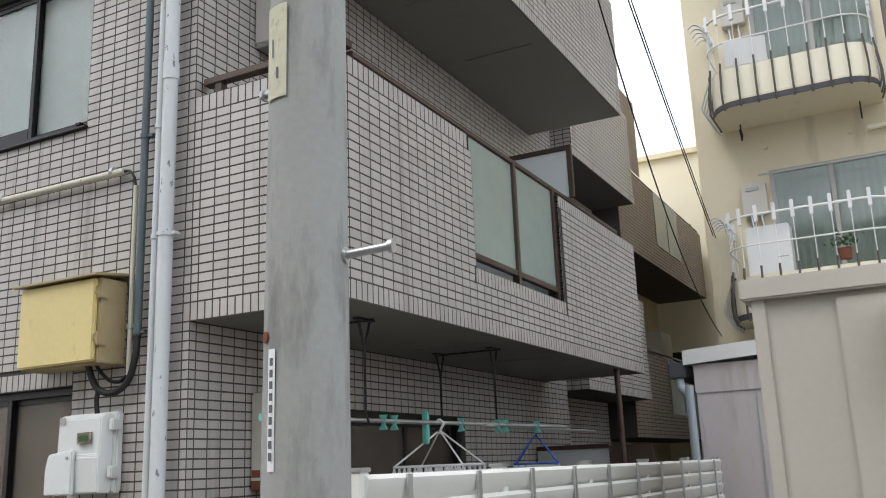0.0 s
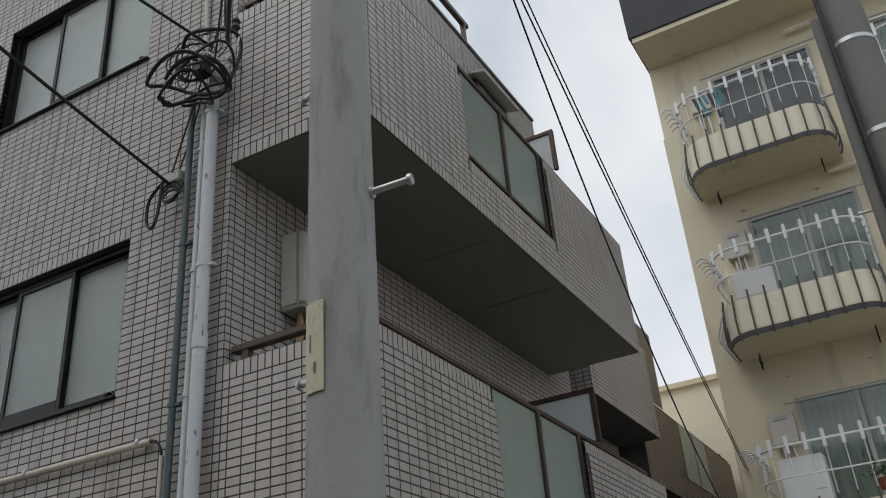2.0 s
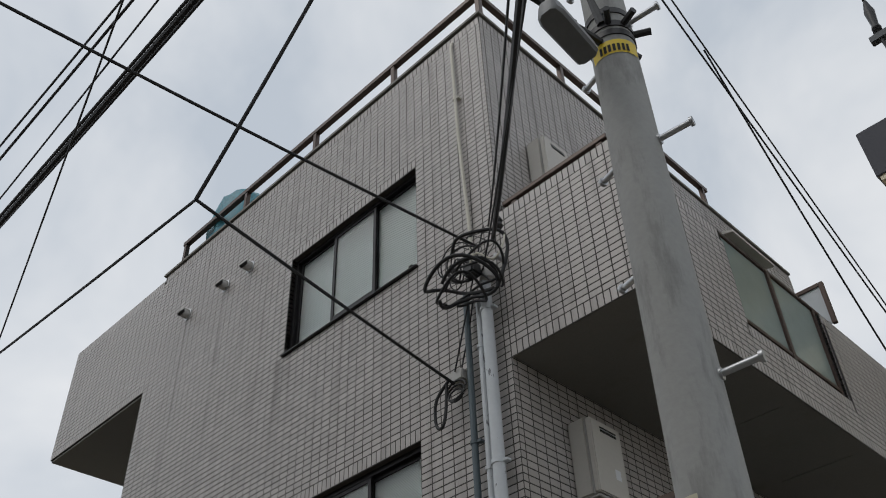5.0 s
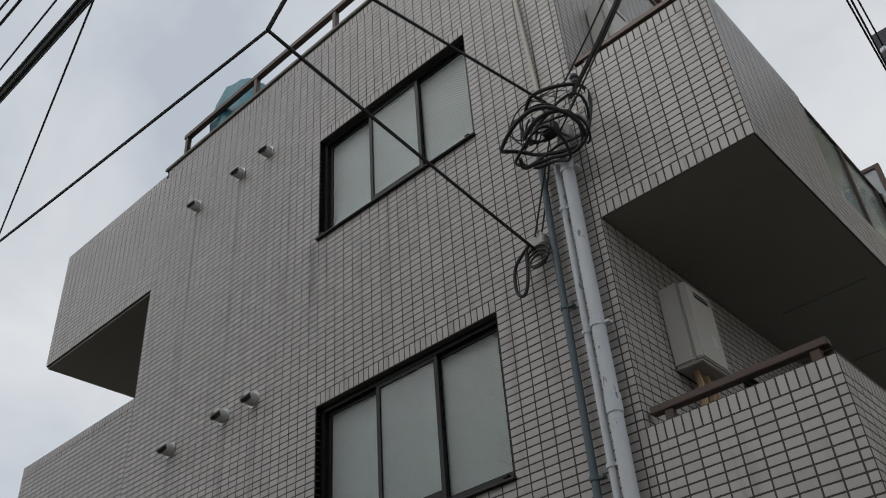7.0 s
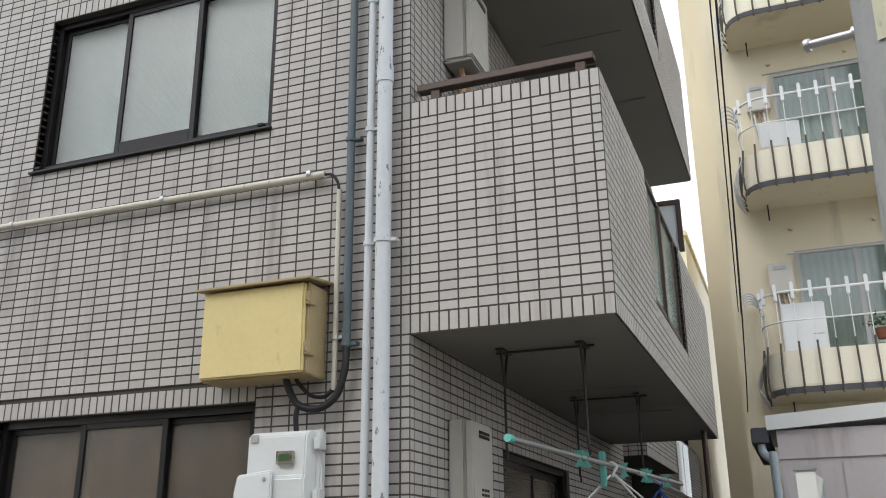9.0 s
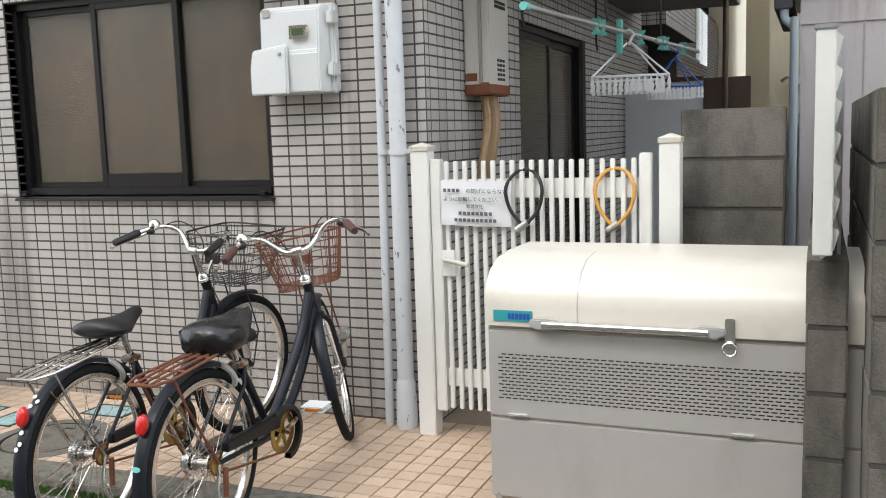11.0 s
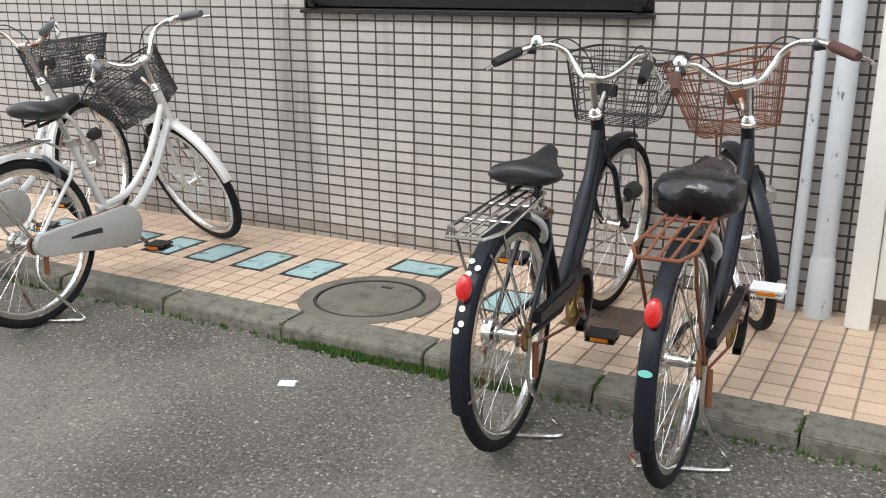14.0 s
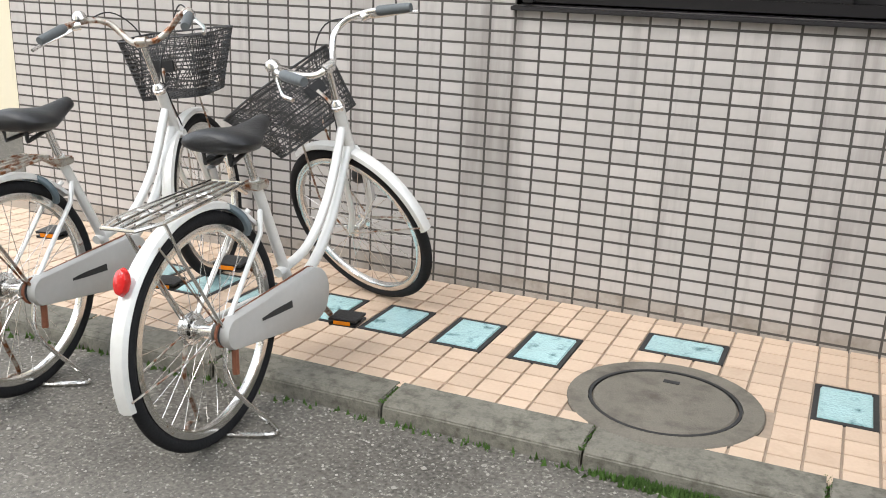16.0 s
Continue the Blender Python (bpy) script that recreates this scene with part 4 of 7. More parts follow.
# ---- white gate ----
FRONT = Matrix.Rotation(radians(90), 4, "X")
for x in (0.026, 1.125):
    gp = thing("gate_post", "square white gate post with a rusty cap", "post", pose(x, -0.13, slope(x)), "gate posts")
    part("shaft", Geo().box((-0.042, -0.042, 0), (0.042, 0.042, 1.315)), M_GATE, gp, bevel=0.004)
    part("cap", Geo().loft([[(-s, -s, z), (s, -s, z), (s, s, z), (-s, s, z)] for s, z in ((0.046, 1.315), (0.046, 1.335), (0.004, 1.352))]), M_CREAM_PIPE, gp, "rust-streaked pyramid cap", smooth=0)
gate = thing("gate", "white slatted metal gate, closed", "gate", pose(0.070, -0.13, 0.0))
part("hinge_stile", Geo().box((0.0, -0.025, 0.12), (0.05, 0.025, 1.275)), M_GATE, gate, bevel=0.004)
part("latch_stile", Geo().box((0.93, -0.025, 0.12), (0.98, 0.025, 1.285)), M_GATE, gate, bevel=0.004)
for z in (0.235, 1.10):
    part("rail", Geo().box((0.05, -0.005, z), (0.93, 0.02, z + 0.085)), M_GATE, gate, bevel=0.004)
for i in range(20):
    x = 0.078 + i * 0.0437
    part("slat", Geo().box((x - 0.010, -0.024, 0.135), (x + 0.010, -0.005, 1.265)), M_GATE, gate, bevel=0.003)
lk = part("lock_plate", Geo().box((0.05, -0.035, 0.75), (0.115, -0.024, 0.87)), M_GATE, gate, bevel=0.004)
part("lever", Geo().tube([(0.06, -0.04, 0.83), (0.075, -0.07, 0.83), (0.19, -0.075, 0.81)], 0.011, 8), M_CREAM_PIPE, lk, "pale lever handle")
notice = thing("paper_notice", "laminated paper parking notice tied to the gate", "notice", pose(0.128, -0.172, 0.985, 3, 1.5, 0))
part("sheet", Geo().loft([[(x, -0.012 * math.sin(x * 11) - 0.006 * math.sin(k * 2.4), z) for x in np.linspace(0, 0.325, 14)] for k, z in enumerate(np.linspace(0, 0.2, 6))], closed=False), M_PAPER, notice)
for txt, sz, x, z in (("の妨げにならない", 0.024, 0.125, 0.148), ("ように駐輪してください。", 0.0225, 0.02, 0.112), ("管理会社", 0.020, 0.125, 0.082)):
    lettering(txt, sz, pose(x, -0.02, z, 90, 0, 0), M_INK, notice)
for a, b, z in ((0.02, 0.12, 0.150), (0.09, 0.25, 0.05), (0.07, 0.27, 0.02)):
    k = int((b - a) / 0.02)
    for i in range(k):
        part("print", Geo().box((a + i * 0.02, -0.021, z), (a + i * 0.02 + 0.014, -0.019, z + 0.015)), M_INK, notice, smooth=0)
for x, mat, nm in ((0.46, M_CABLE, "black"), (0.85, M_ORANGE, "orange")):
    cl = thing("cable_lock", nm + " bicycle cable lock hung on the gate", "lock", pose(x + 0.05, -0.18, 1.0), "cable locks on the gate")
    part("loop", Geo().tube(curve([(0.0, 0, -0.02), (-0.06, 0, 0.06), (-0.075, 0.0, 0.15), (-0.03, 0.03, 0.215), (0.04, 0.03, 0.215), (0.085, 0, 0.15), (0.07, 0, 0.06), (0.015, 0, -0.01)]), 0.008, 8), mat, cl)
    part("barrel", Geo().tube([(-0.03, 0, -0.035), (0.02, 0, 0.0)], 0.016, 10), M_STEEL if nm == "black" else M_RUSTMIX, cl, "metal lock barrel")

# ---- steel refuse bin ----
BX, BY, BW, BD = 0.575, -0.850, 1.25, 0.56
bin_ = thing("refuse_bin", "large pale grey steel refuse bin with a rounded ivory lid", "bin", pose(BX, BY, slope(0.8) + 0.0))
part("body", Geo().box((0.0, 0.006, 0.06), (BW, BD, 0.685)), M_PALESTEEL, bin_, bevel=0.006)
part("lower_panel", Geo().box((0.004, -0.004, 0.045), (BW - 0.004, 0.01, 0.343)), M_PALESTEEL, bin_, bevel=0.004)
vp = part("vent_panel", Geo().box((0.004, -0.004, 0.351), (BW - 0.004, 0.01, 0.672)), M_PALESTEEL, bin_, bevel=0.004)
slots = [(0.04 + 0.026 * i + (0.013 if j % 2 else 0), 0.420 + 0.0125 * j, 0.019, 0.0045) for j in range(14) for i in range(44)]
g = Geo()
for a, b, w, h in slots:
    g.add([(a, -0.0052, b), (a + w, -0.0052, b), (a + w, -0.0052, b + h), (a, -0.0052, b + h)], [(0, 1, 2, 3)])
tagged(part("slot", g, M_DARK, vp, "rows of short dark slots", smooth=0), kind="stuff")
prof = [(-0.012, 0.690), (-0.014, 0.765), (0.0, 0.825), (0.05, 0.880), (0.14, 0.915), (0.28, 0.927), (BD, 0.925), (BD, 0.690)]
part("lid", Geo().loft([[(x, y, z) for y, z in prof] for x in (-0.004, 0.01, BW * 0.27, BW - 0.01, BW + 0.004)]), M_IVORY, bin_, "rounded ivory steel lid", smooth=50)
part("lid_seam", Geo().loft([[(x, y - 0.0015, z + 0.0015) for y, z in prof[:6]] for x in (BW * 0.268, BW * 0.272)], closed=False), M_PALESTEEL, bin_)
hd = part("handle", Geo().tube([(0.22, -0.045, 0.709), (0.78, -0.045, 0.709)], 0.014, 12), M_CHROME, bin_, "bright bar handle")
for x in (0.22, 0.78):
    part("handle_boss", Geo().loft([[(x + s * 0.055, -0.014, 0.709 - h), (x + s * 0.055, -0.062 + 0.03 * abs(s), 0.709 - h), (x + s * 0.055, -0.062 + 0.03 * abs(s), 0.709 + h), (x + s * 0.055, -0.014, 0.709 + h)] for s, h in ((-1, 0.010), (-0.4, 0.02), (0.4, 0.02), (1, 0.012))]), M_GUARD, hd, "grey plastic boss", bevel=0.005)
pl = part("maker_plate", Geo().box((0.03, -0.0165, 0.709), (0.175, -0.0135, 0.749)), M_TEAL, bin_, "pale blue maker's plate", smooth=0)
for i in range(6):
    part("print", Geo().box((0.085 + i * 0.014, -0.0185, 0.718), (0.095 + i * 0.014, -0.0163, 0.739)), M_BLUE, pl, smooth=0)
lt = part("latch", Geo().box((0.83, -0.022, 0.66), (0.862, -0.004, 0.755)), M_CHROME, bin_, bevel=0.003)
part("padlock_loop", Geo().tube(arc((0.846, -0.03, 0.655), 0.022, 0, 360, 14, (1, 0, 0), (0, 0, 1)), 0.004, 6), M_CHROME, lt)
for x in (0.075, 0.85):
    part("hinge", Geo().tube([(x, -0.008, 0.36), (x + 0.075, -0.008, 0.36)], 0.007, 8), M_CHROME, bin_, "steel hinge")
for x in (0.03, BW - 0.03):
    ft = part("foot", Geo().tube([(x, 0.01, -0.003), (x, 0.01, 0.06)], 0.016, 10), M_STEEL, bin_)
    part("pad", Geo().tube([(x, 0.01, -0.004), (x, 0.01, 0.012)], 0.03, 12), M_GUARD, ft)
    part("foot", Geo().tube([(x, BD - 0.05, -0.003), (x, BD - 0.05, 0.06)], 0.016, 10), M_STEEL, bin_)

# ---- block walls, louvred fence and sheds beyond the gate ----
def block_wall(name, x0, x1, y0, y1, top, label, bl=0.42, bh=0.21):
    w = thing(name, label, "wall", kind="structure")
    part("mortar", Geo().box((x0 + 0.006, y0 + 0.006, -0.2), (x1 - 0.006, y1 - 0.006, top - 0.005)), M_GROUT, w, smooth=0)
    z = top
    random.seed(11)
    while z > -0.1:
        u = y0 if y1 - y0 > x1 - x0 else x0
        end = y1 if y1 - y0 > x1 - x0 else x1
        while u < end - 0.02:
            v = min(end, u + bl)
            d = random.uniform(-0.003, 0.003)
            a, b = ((x0 + d, u + 0.003, z - bh + 0.006), (x1 + d, v - 0.003, z)) if y1 - y0 > x1 - x0 else ((u + 0.003, y0 + d, z - bh + 0.006), (v - 0.003, y1 + d, z))
            part("block", Geo().box(a, b), M_BLOCK, w, bevel=0.006)
            u = v
        z -= bh
    return w


block_wall("wall_block", 1.135, 1.56, 0.06, 0.18, 1.455, "dark weathered concrete block wall beside the gate")
block_wall("wall_pier", 1.82, 1.945, -1.2, 0.9, 1.475, "rough mossy concrete block wall end", 0.39, 0.21)
block_wall("wall_fence_base", 1.65, 1.77, -0.95, 4.6, 0.97, "low concrete block wall under the louvred fence")
fence = thing("louvre_fence", "white louvred metal fence on a block wall", "fence")
for i in range(6):
    y = -1.03 + i * 1.09
    ps = part("post", Geo().box((1.665, y - 0.028, 1.0 if i == 0 else 0.95), (1.72, y + 0.028, 1.65)), M_GATE, fence, bevel=0.003)
    part("cap", Geo().box((1.66, y - 0.033, 1.65), (1.725, y + 0.033, 1.665)), M_STEEL, ps, bevel=0.003)
for k in range(7):
    z = 0.985 + k * 0.093
    part("louvre", Geo().loft([[(1.72, y, z + 0.10), (1.738, y, z + 0.085), (1.725, y, z + 0.03), (1.69, y, z + 0.0), (1.686, y, z + 0.004), (1.715, y, z + 0.035), (1.72, y, z + 0.08)] for y in (-1.03, 4.42)]), M_GATE, fence, "curved white louvre")
for i in range(10):
    part("clip", Geo().box((1.738, -0.8 + 0.545 * i, 0.97), (1.748, -0.77 + 0.545 * i, 1.64)), M_STEEL, fence, smooth=0)

shed = thing("shed", "prefabricated pale pink steel shed with a white roof edge", "shed")
part("wall", Geo().box((1.52, 4.75, -0.2), (3.6, 7.0, 2.42)), M_SHED, shed, smooth=0)
for x in (1.52, 2.02, 2.52, 3.02):
    part("panel_joint", Geo().box((x, 4.742, -0.1), (x + 0.012, 4.752, 2.42)), M_STEEL, shed, smooth=0)
part("roof_edge", Geo().loft([[(x, 4.68, z), (x, 4.68, z + 0.13), (x, 7.1, z + 0.25), (x, 7.1, z + 0.1)] for x, z in ((1.44, 2.47), (3.7, 2.60))]), M_WHITE, shed, "white folded steel roof edge", smooth=0)
part("upper_band", Geo().box((1.515, 4.735, 2.22), (3.61, 4.749, 2.47)), M_SHED, shed, smooth=0)
for x, z in ((1.78, 1.75), (2.2, 1.8)):
    part("tape", Geo().box((x, 4.746, z - 0.28), (x + 0.03, 4.7495, z + 0.1)), M_CREAM_PIPE, shed, "strip of old tape", smooth=0)
gt = part("gutter", Geo().box((1.30, 4.7, 2.36), (1.45, 6.9, 2.50)), M_FASCIA, shed, "dark gutter box", bevel=0.01)
part("downpipe", Geo().tube(curve([(1.38, 4.76, 2.38), (1.39, 4.76, 2.28), (1.46, 4.72, 2.2), (1.47, 4.70, 2.1), (1.47, 4.70, 0.0)]), 0.038, 12), M_GREENPIPE, shed, "pale blue-grey plastic downpipe")

cab = thing("storage_cabinet", "tall beige-grey steel storage cabinet with doors", "cabinet", pose(2.56, 1.55, 0.0))
part("body", Geo().box((0.03, 0.03, -0.1), (2.6, 1.6, 2.47)), M_CABINET, cab, bevel=0.006)
part("roof", Geo().box((-0.05, -0.04, 2.47), (2.66, 1.65, 2.585)), M_CABINET, cab, bevel=0.01)
part("corner_post", Geo().box((0.0, 0.0, -0.1), (0.07, 0.06, 2.47)), M_CABINET, cab, bevel=0.004)
dr = part("door", Geo().box((0.42, 0.0, 0.1), (1.3, 0.029, 2.44)), M_CABINET, cab, bevel=0.006)
part("handle", Geo().tube([(0.66, -0.01, 1.66), (0.66, -0.05, 1.64), (0.66, -0.055, 1.53)], 0.014, 8), M_CHROME, dr, "chrome key handle")
part("handle_plate", Geo().box((0.635, -0.012, 1.6), (0.685, -0.002, 1.69)), M_CHROME, dr, bevel=0.004)
part("maker_plate", Geo().box((0.57, -0.006, 1.72), (0.74, -0.001, 1.745)), M_STEEL, dr, smooth=0)
part("meter_hood", Geo().box((0.64, -0.22, 1.95), (1.3, -0.002, 2.36)), M_CABINET, cab, "projecting hood", bevel=0.012)


# ---- utility poles ----
def cyl_band(z, r, h=0.04):
    return [(r, z), (r + 0.006, z), (r + 0.006, z + h), (r, z + h)]


PX, PY = 1.986, -1.727
LEAN = (0.73, 1.13)
pole = thing("utility_pole", "slim grey concrete utility pole standing at the kerb", "pole", pose(PX, PY, 0, *LEAN))
def pr(z):
    return 0.1168 - 0.0068 * z
part("shaft", Geo().lathe([(pr(z), z) for z in (-0.12, 2, 4, 6, 8, 10)], n=40), M_CONCRETE, pole)
for k, (z, a) in enumerate(((2.17, 10), (2.66, 158), (3.17, 10), (3.64, 158), (4.10, 10), (4.12, 158), (4.62, 158), (4.74, 10), (5.2, 158), (5.7, 10))):
    d = Vector((math.cos(radians(a)), math.sin(radians(a)), 0))
    p0, p1 = d * pr(z) * 0.9 + Vector((0, 0, z)), d * (pr(z) + 0.115) + Vector((0, 0, z + 0.012))
    st = part("step_bolt", Geo().tube([p0, p1], 0.011, 10), M_STEEL, pole, "galvanised step bolt")
    part("head", Geo().tube([p1, p1 + d * 0.012], 0.018, 10), M_STEEL, st)
    part("washer", Geo().tube([d * pr(z) * 0.97 + Vector((0, 0, z)), d * (pr(z) + 0.006) + Vector((0, 0, z))], 0.02, 10), M_STEEL, st)
# number plate, tag and labels
def on_pole(a, z, w, h, mat, name, label, off=0.003):
    r = pr(z) + off
    half = w / r / 2
    return part(name, Geo().loft([[(r * math.cos(t), r * math.sin(t), zz) for t in np.linspace(radians(a) - half, radians(a) + half, 9)] for zz in (z - h / 2, z + h / 2)], closed=False), mat, pole, label)
on_pole(-58, 4.56, 0.20, 0.075, M_PLATE, "number_plate", "yellow enamelled plate with black marks")
for i in range(7):
    on_pole(-92 + i * 11, 4.55, 0.011, 0.04, M_DARK, "plate_mark", "", 0.005)
on_pole(-105, 2.69, 0.075, 0.25, M_AGED, "paper_tag", "weathered paper tag with scribbled marks", 0.006)
on_pole(-110, 2.70, 0.006, 0.05, M_INK, "tag_mark", "", 0.0075)
on_pole(-100, 2.63, 0.008, 0.03, M_INK, "tag_mark", "", 0.0075)
on_pole(-103, 1.80, 0.024, 0.28, M_PAPER, "vertical_label", "narrow white label", 0.003)
for i in range(9):
    on_pole(-103, 1.91 - i * 0.027, 0.012, 0.018, M_INK, "label_mark", "", 0.0045)
part("bolt_hole", Geo().lathe([(0, 0), (0.014, 0), (0.014, 0.004), (0, 0.005)], pose(-0.05, -pr(1.97) * 0.885, 1.97, 90, 0, -28) , 10), M_RUST, pole, "rusty bolt hole")
for a, z in ((-100, 1.42), (-100, 1.22)):
    on_pole(a, z, 0.05, 0.12, M_PAPER, "sticker", "small white sticker", 0.003)
for z in (4.63, 4.68, 4.76):
    part("band", Geo().lathe(cyl_band(z, pr(z) - 0.001, 0.03), n=32), M_DARKWIRE, pole, "dark clamp band")
for a in (-150, -60, -20, 30, 80):
    d = Vector((math.cos(radians(a)), math.sin(radians(a)), 0))
    part("clamp_bolt", Geo().tube([d * pr(4.7) + Vector((0, 0, 4.7)), d * (pr(4.7) + 0.07) + Vector((0, 0, 4.7))], 0.014, 8), M_DARKWIRE, pole)
lamp = thing("street_lamp", "small grey street light clamped to the pole", "street lamp", pose(PX, PY, 0, *LEAN))
part("head", Geo().loft([[(x - w, y, z), (x - 0.8 * w, y, z - 0.012), (x + 0.8 * w, y, z - 0.012), (x + w, y, z), (x + 0.8 * w, y, z + 0.05), (x - 0.8 * w, y, z + 0.05)] for x, y, z, w in ((-0.005, -0.175, 4.452, 0.03), (-0.008, -0.185, 4.453, 0.048), (-0.012, -0.37, 4.512, 0.052), (-0.012, -0.395, 4.52, 0.044), (-0.012, -0.405, 4.524, 0.025))]), M_LAMPHEAD, lamp, "flat grey lamp head")
part("arm", Geo().tube([(0.0, -0.06, 4.62), (-0.01, -0.2, 4.60), (-0.012, -0.3, 4.545)], 0.016, 8), M_DARKWIRE, lamp)
part("cable_arm", Geo().tube([(-0.04, 0.0, 7.06), (-0.06, -0.86, 7.06)], 0.035, 10), M_STEEL, pole, "steel arm that carries the street cables")
part("cable_riser", Geo().tube([(0.02, -0.08, 4.7), (-0.05, -0.05, 5.2), (-0.1, 0, 6.2)], 0.02, 8), M_CABLE, pole, "black cable riser")

P2X, P2Y = 3.66, 2.62
pole2 = thing("utility_pole", "dark weathered concrete utility pole with high-voltage arms", "pole", pose(P2X, P2Y, slope(P2X) - 0.1))
part("shaft", Geo().lathe([(0.20 - 0.0068 * z, z) for z in (0, 4, 8, 13)], n=36), M_CONCRETE2, pole2)
part("riser_pipe", Geo().tube([(-0.22, -0.09, 0), (-0.185, -0.09, 6.4)], 0.04, 12), M_CONCRETE2, pole2, "grey riser pipe")
for z in (3.6, 4.6, 5.3, 6.1, 7.2, 7.6, 8.2):
    part("band", Geo().lathe(cyl_band(z, 0.20 - 0.0068 * z - 0.001, 0.035), n=32), M_STEEL, pole2, "steel band")
for z, a in ((4.8, 180), (5.3, 0), (5.8, 180), (6.3, 0), (6.8, 180), (7.3, 0), (7.9, 180)):
    r = 0.20 - 0.0068 * z
    d = Vector((math.cos(radians(a)), math.sin(radians(a)), 0))
    part("step_bolt", Geo().tube([d * r * 0.9 + Vector((0, 0, z)), d * (r + 0.16) + Vector((0, 0, z))], 0.01, 8), M_STEEL, pole2)
ARM_LOW, ARM_TOP = 8.46, 9.68
for z, x0 in ((ARM_LOW, -1.29), (ARM_TOP, -1.24)):
    arm = part("crossarm", Geo().box((x0, -0.05, z - 0.04), (-0.42, 0.02, z + 0.04)).box((-0.44, -0.045, z - 0.028), (0.16, 0.015, z + 0.034)), M_DARKARM, pole2, "dark steel crossarm", bevel=0.006)
    part("strut", Geo().tube([(-0.50, -0.03, z - 0.02), (-0.14, -0.09, z - 0.22)], 0.024, 8), M_DARKARM, arm)
    part("strut", Geo().tube([(-0.42, -0.03, z + 0.03), (-0.12, -0.06, z + 0.13)], 0.016, 8), M_DARKARM, arm)
    for dz in (-0.23, 0.10):
        part("clamp", Geo().lathe([(0.12, z + dz), (0.158, z + dz), (0.158, z + dz + 0.055), (0.12, z + dz + 0.055)], n=24), M_DARKARM, pole2, "dark clamp band")
    for a in (-70, 20, 200):
        d = Vector((math.cos(radians(a)), math.sin(radians(a)), 0))
        part("clamp_bolt", Geo().tube([d * 0.13 + Vector((0, 0, z + 0.12)), d * 0.22 + Vector((0, 0, z + 0.12))], 0.014, 8), M_DARKARM, pole2)
    for x in (x0 + 0.12, x0 + 0.22, x0 + 0.42, x0 + 0.62, x0 + 0.72):
        part("bolt", Geo().tube([(x, -0.015, z + 0.03), (x, -0.015, z + 0.085)], 0.009, 8), M_DARKARM, arm)
for x in (-1.20, -0.99, -0.76):
    part("insulator", Geo().lathe([(0.014, 0), (0.05, 0.015), (0.044, 0.04), (0.055, 0.055), (0.046, 0.09), (0.058, 0.10), (0.050, 0.15), (0.02, 0.18)], pose(x + 0.05, -0.02, ARM_TOP - 0.22), 16), M_CERAMIC, pole2, "grey ceramic insulator")
    part("lead", Geo().tube(curve([(x + 0.05, -0.02, ARM_TOP - 0.2), (x + 0.06, -0.025, ARM_TOP - 0.42), (x + 0.02, -0.02, ARM_LOW + 0.52)]), 0.014, 8), M_CABLE, pole2, "black lead")
    part("cable_head", Geo().lathe([(0.022, 0), (0.03, 0.02), (0.044, 0.03), (0.030, 0.05), (0.044, 0.07), (0.032, 0.12), (0.048, 0.30), (0.016, 0.46)], pose(x, -0.02, ARM_LOW + 0.04, 0, 3, 0), 14), M_DARKWIRE, pole2, "dark tapered cable head")
    part("feeder", Geo().tube(curve([(x, -0.02, ARM_LOW - 0.03), (x + 0.04, -0.05, ARM_LOW - 0.42), (x + 0.24, -0.09, ARM_LOW - 0.92), (-0.48, -0.12, ARM_LOW - 1.18), (-0.22, -0.16, ARM_LOW - 1.24), (-0.15, -0.17, ARM_LOW - 1.5), (-0.12, -0.19, 4.0)]), 0.017, 8), M_CABLE, pole2, "black feeder cable")
part("cable_clamp", Geo().box((-0.26, -0.2, ARM_LOW - 1.32), (-0.13, -0.1, ARM_LOW - 1.19)), M_DARKARM, pole2, "dark cable clamp", bevel=0.01)


def sag(a, b, drop, n=22):
    a, b = Vector(a), Vector(b)
    return [a.lerp(b, i / n) - Vector((0, 0, 4 * drop * (i / n) * (1 - i / n))) for i in range(n + 1)]


def wire(pts, r, label="thin black overhead wire on the street", n=6):
    return solid("overhead_wire", Geo().tube(pts, r, n), M_CABLE, label, "wire", group="overhead wires")


# service drops to the front wall
wire(sag((-0.44, -0.08, 5.02), (-0.545, -2.07, 5.485), 0.01), 0.011, "black twisted service cable to the wall")
wire(sag((-0.545, -2.07, 5.485), (2.155, -1.84, 9.4), 0.15), 0.013, "thick black service cable from the pole")
wire(sag((-0.545, -2.07, 5.485), (-9.0, -2.03, 6.58), 0.05), 0.010)
wire(sag((-0.123, -0.10, 5.99), (-0.861, -4.0, 6.397), 0.02), 0.011, "black twisted cable to the wall")
wire(sag((-0.861, -4.0, 6.397), (-2.15, -10.9, 6.95), 0.05), 0.010)
wire(sag((0.03, -0.12, 5.95), (1.98, -2.2, 4.72), 0.05), 0.016, "thick black cable from wall to pole")
wire(sag((0.0, -0.12, 6.1), (1.93, -2.2, 4.78), 0.06), 0.006)
wire(sag((-0.08, -0.12, 5.75), (2.02, -2.2, 4.74), 0.03), 0.006)
wire(sag((-0.42, -0.09, 5.1), (-0.02, -0.15, 6.1), 0.0), 0.006)
wire(sag((1.98, -2.2, 4.72), (2.03, -1.95, 4.70), 0.0), 0.016)
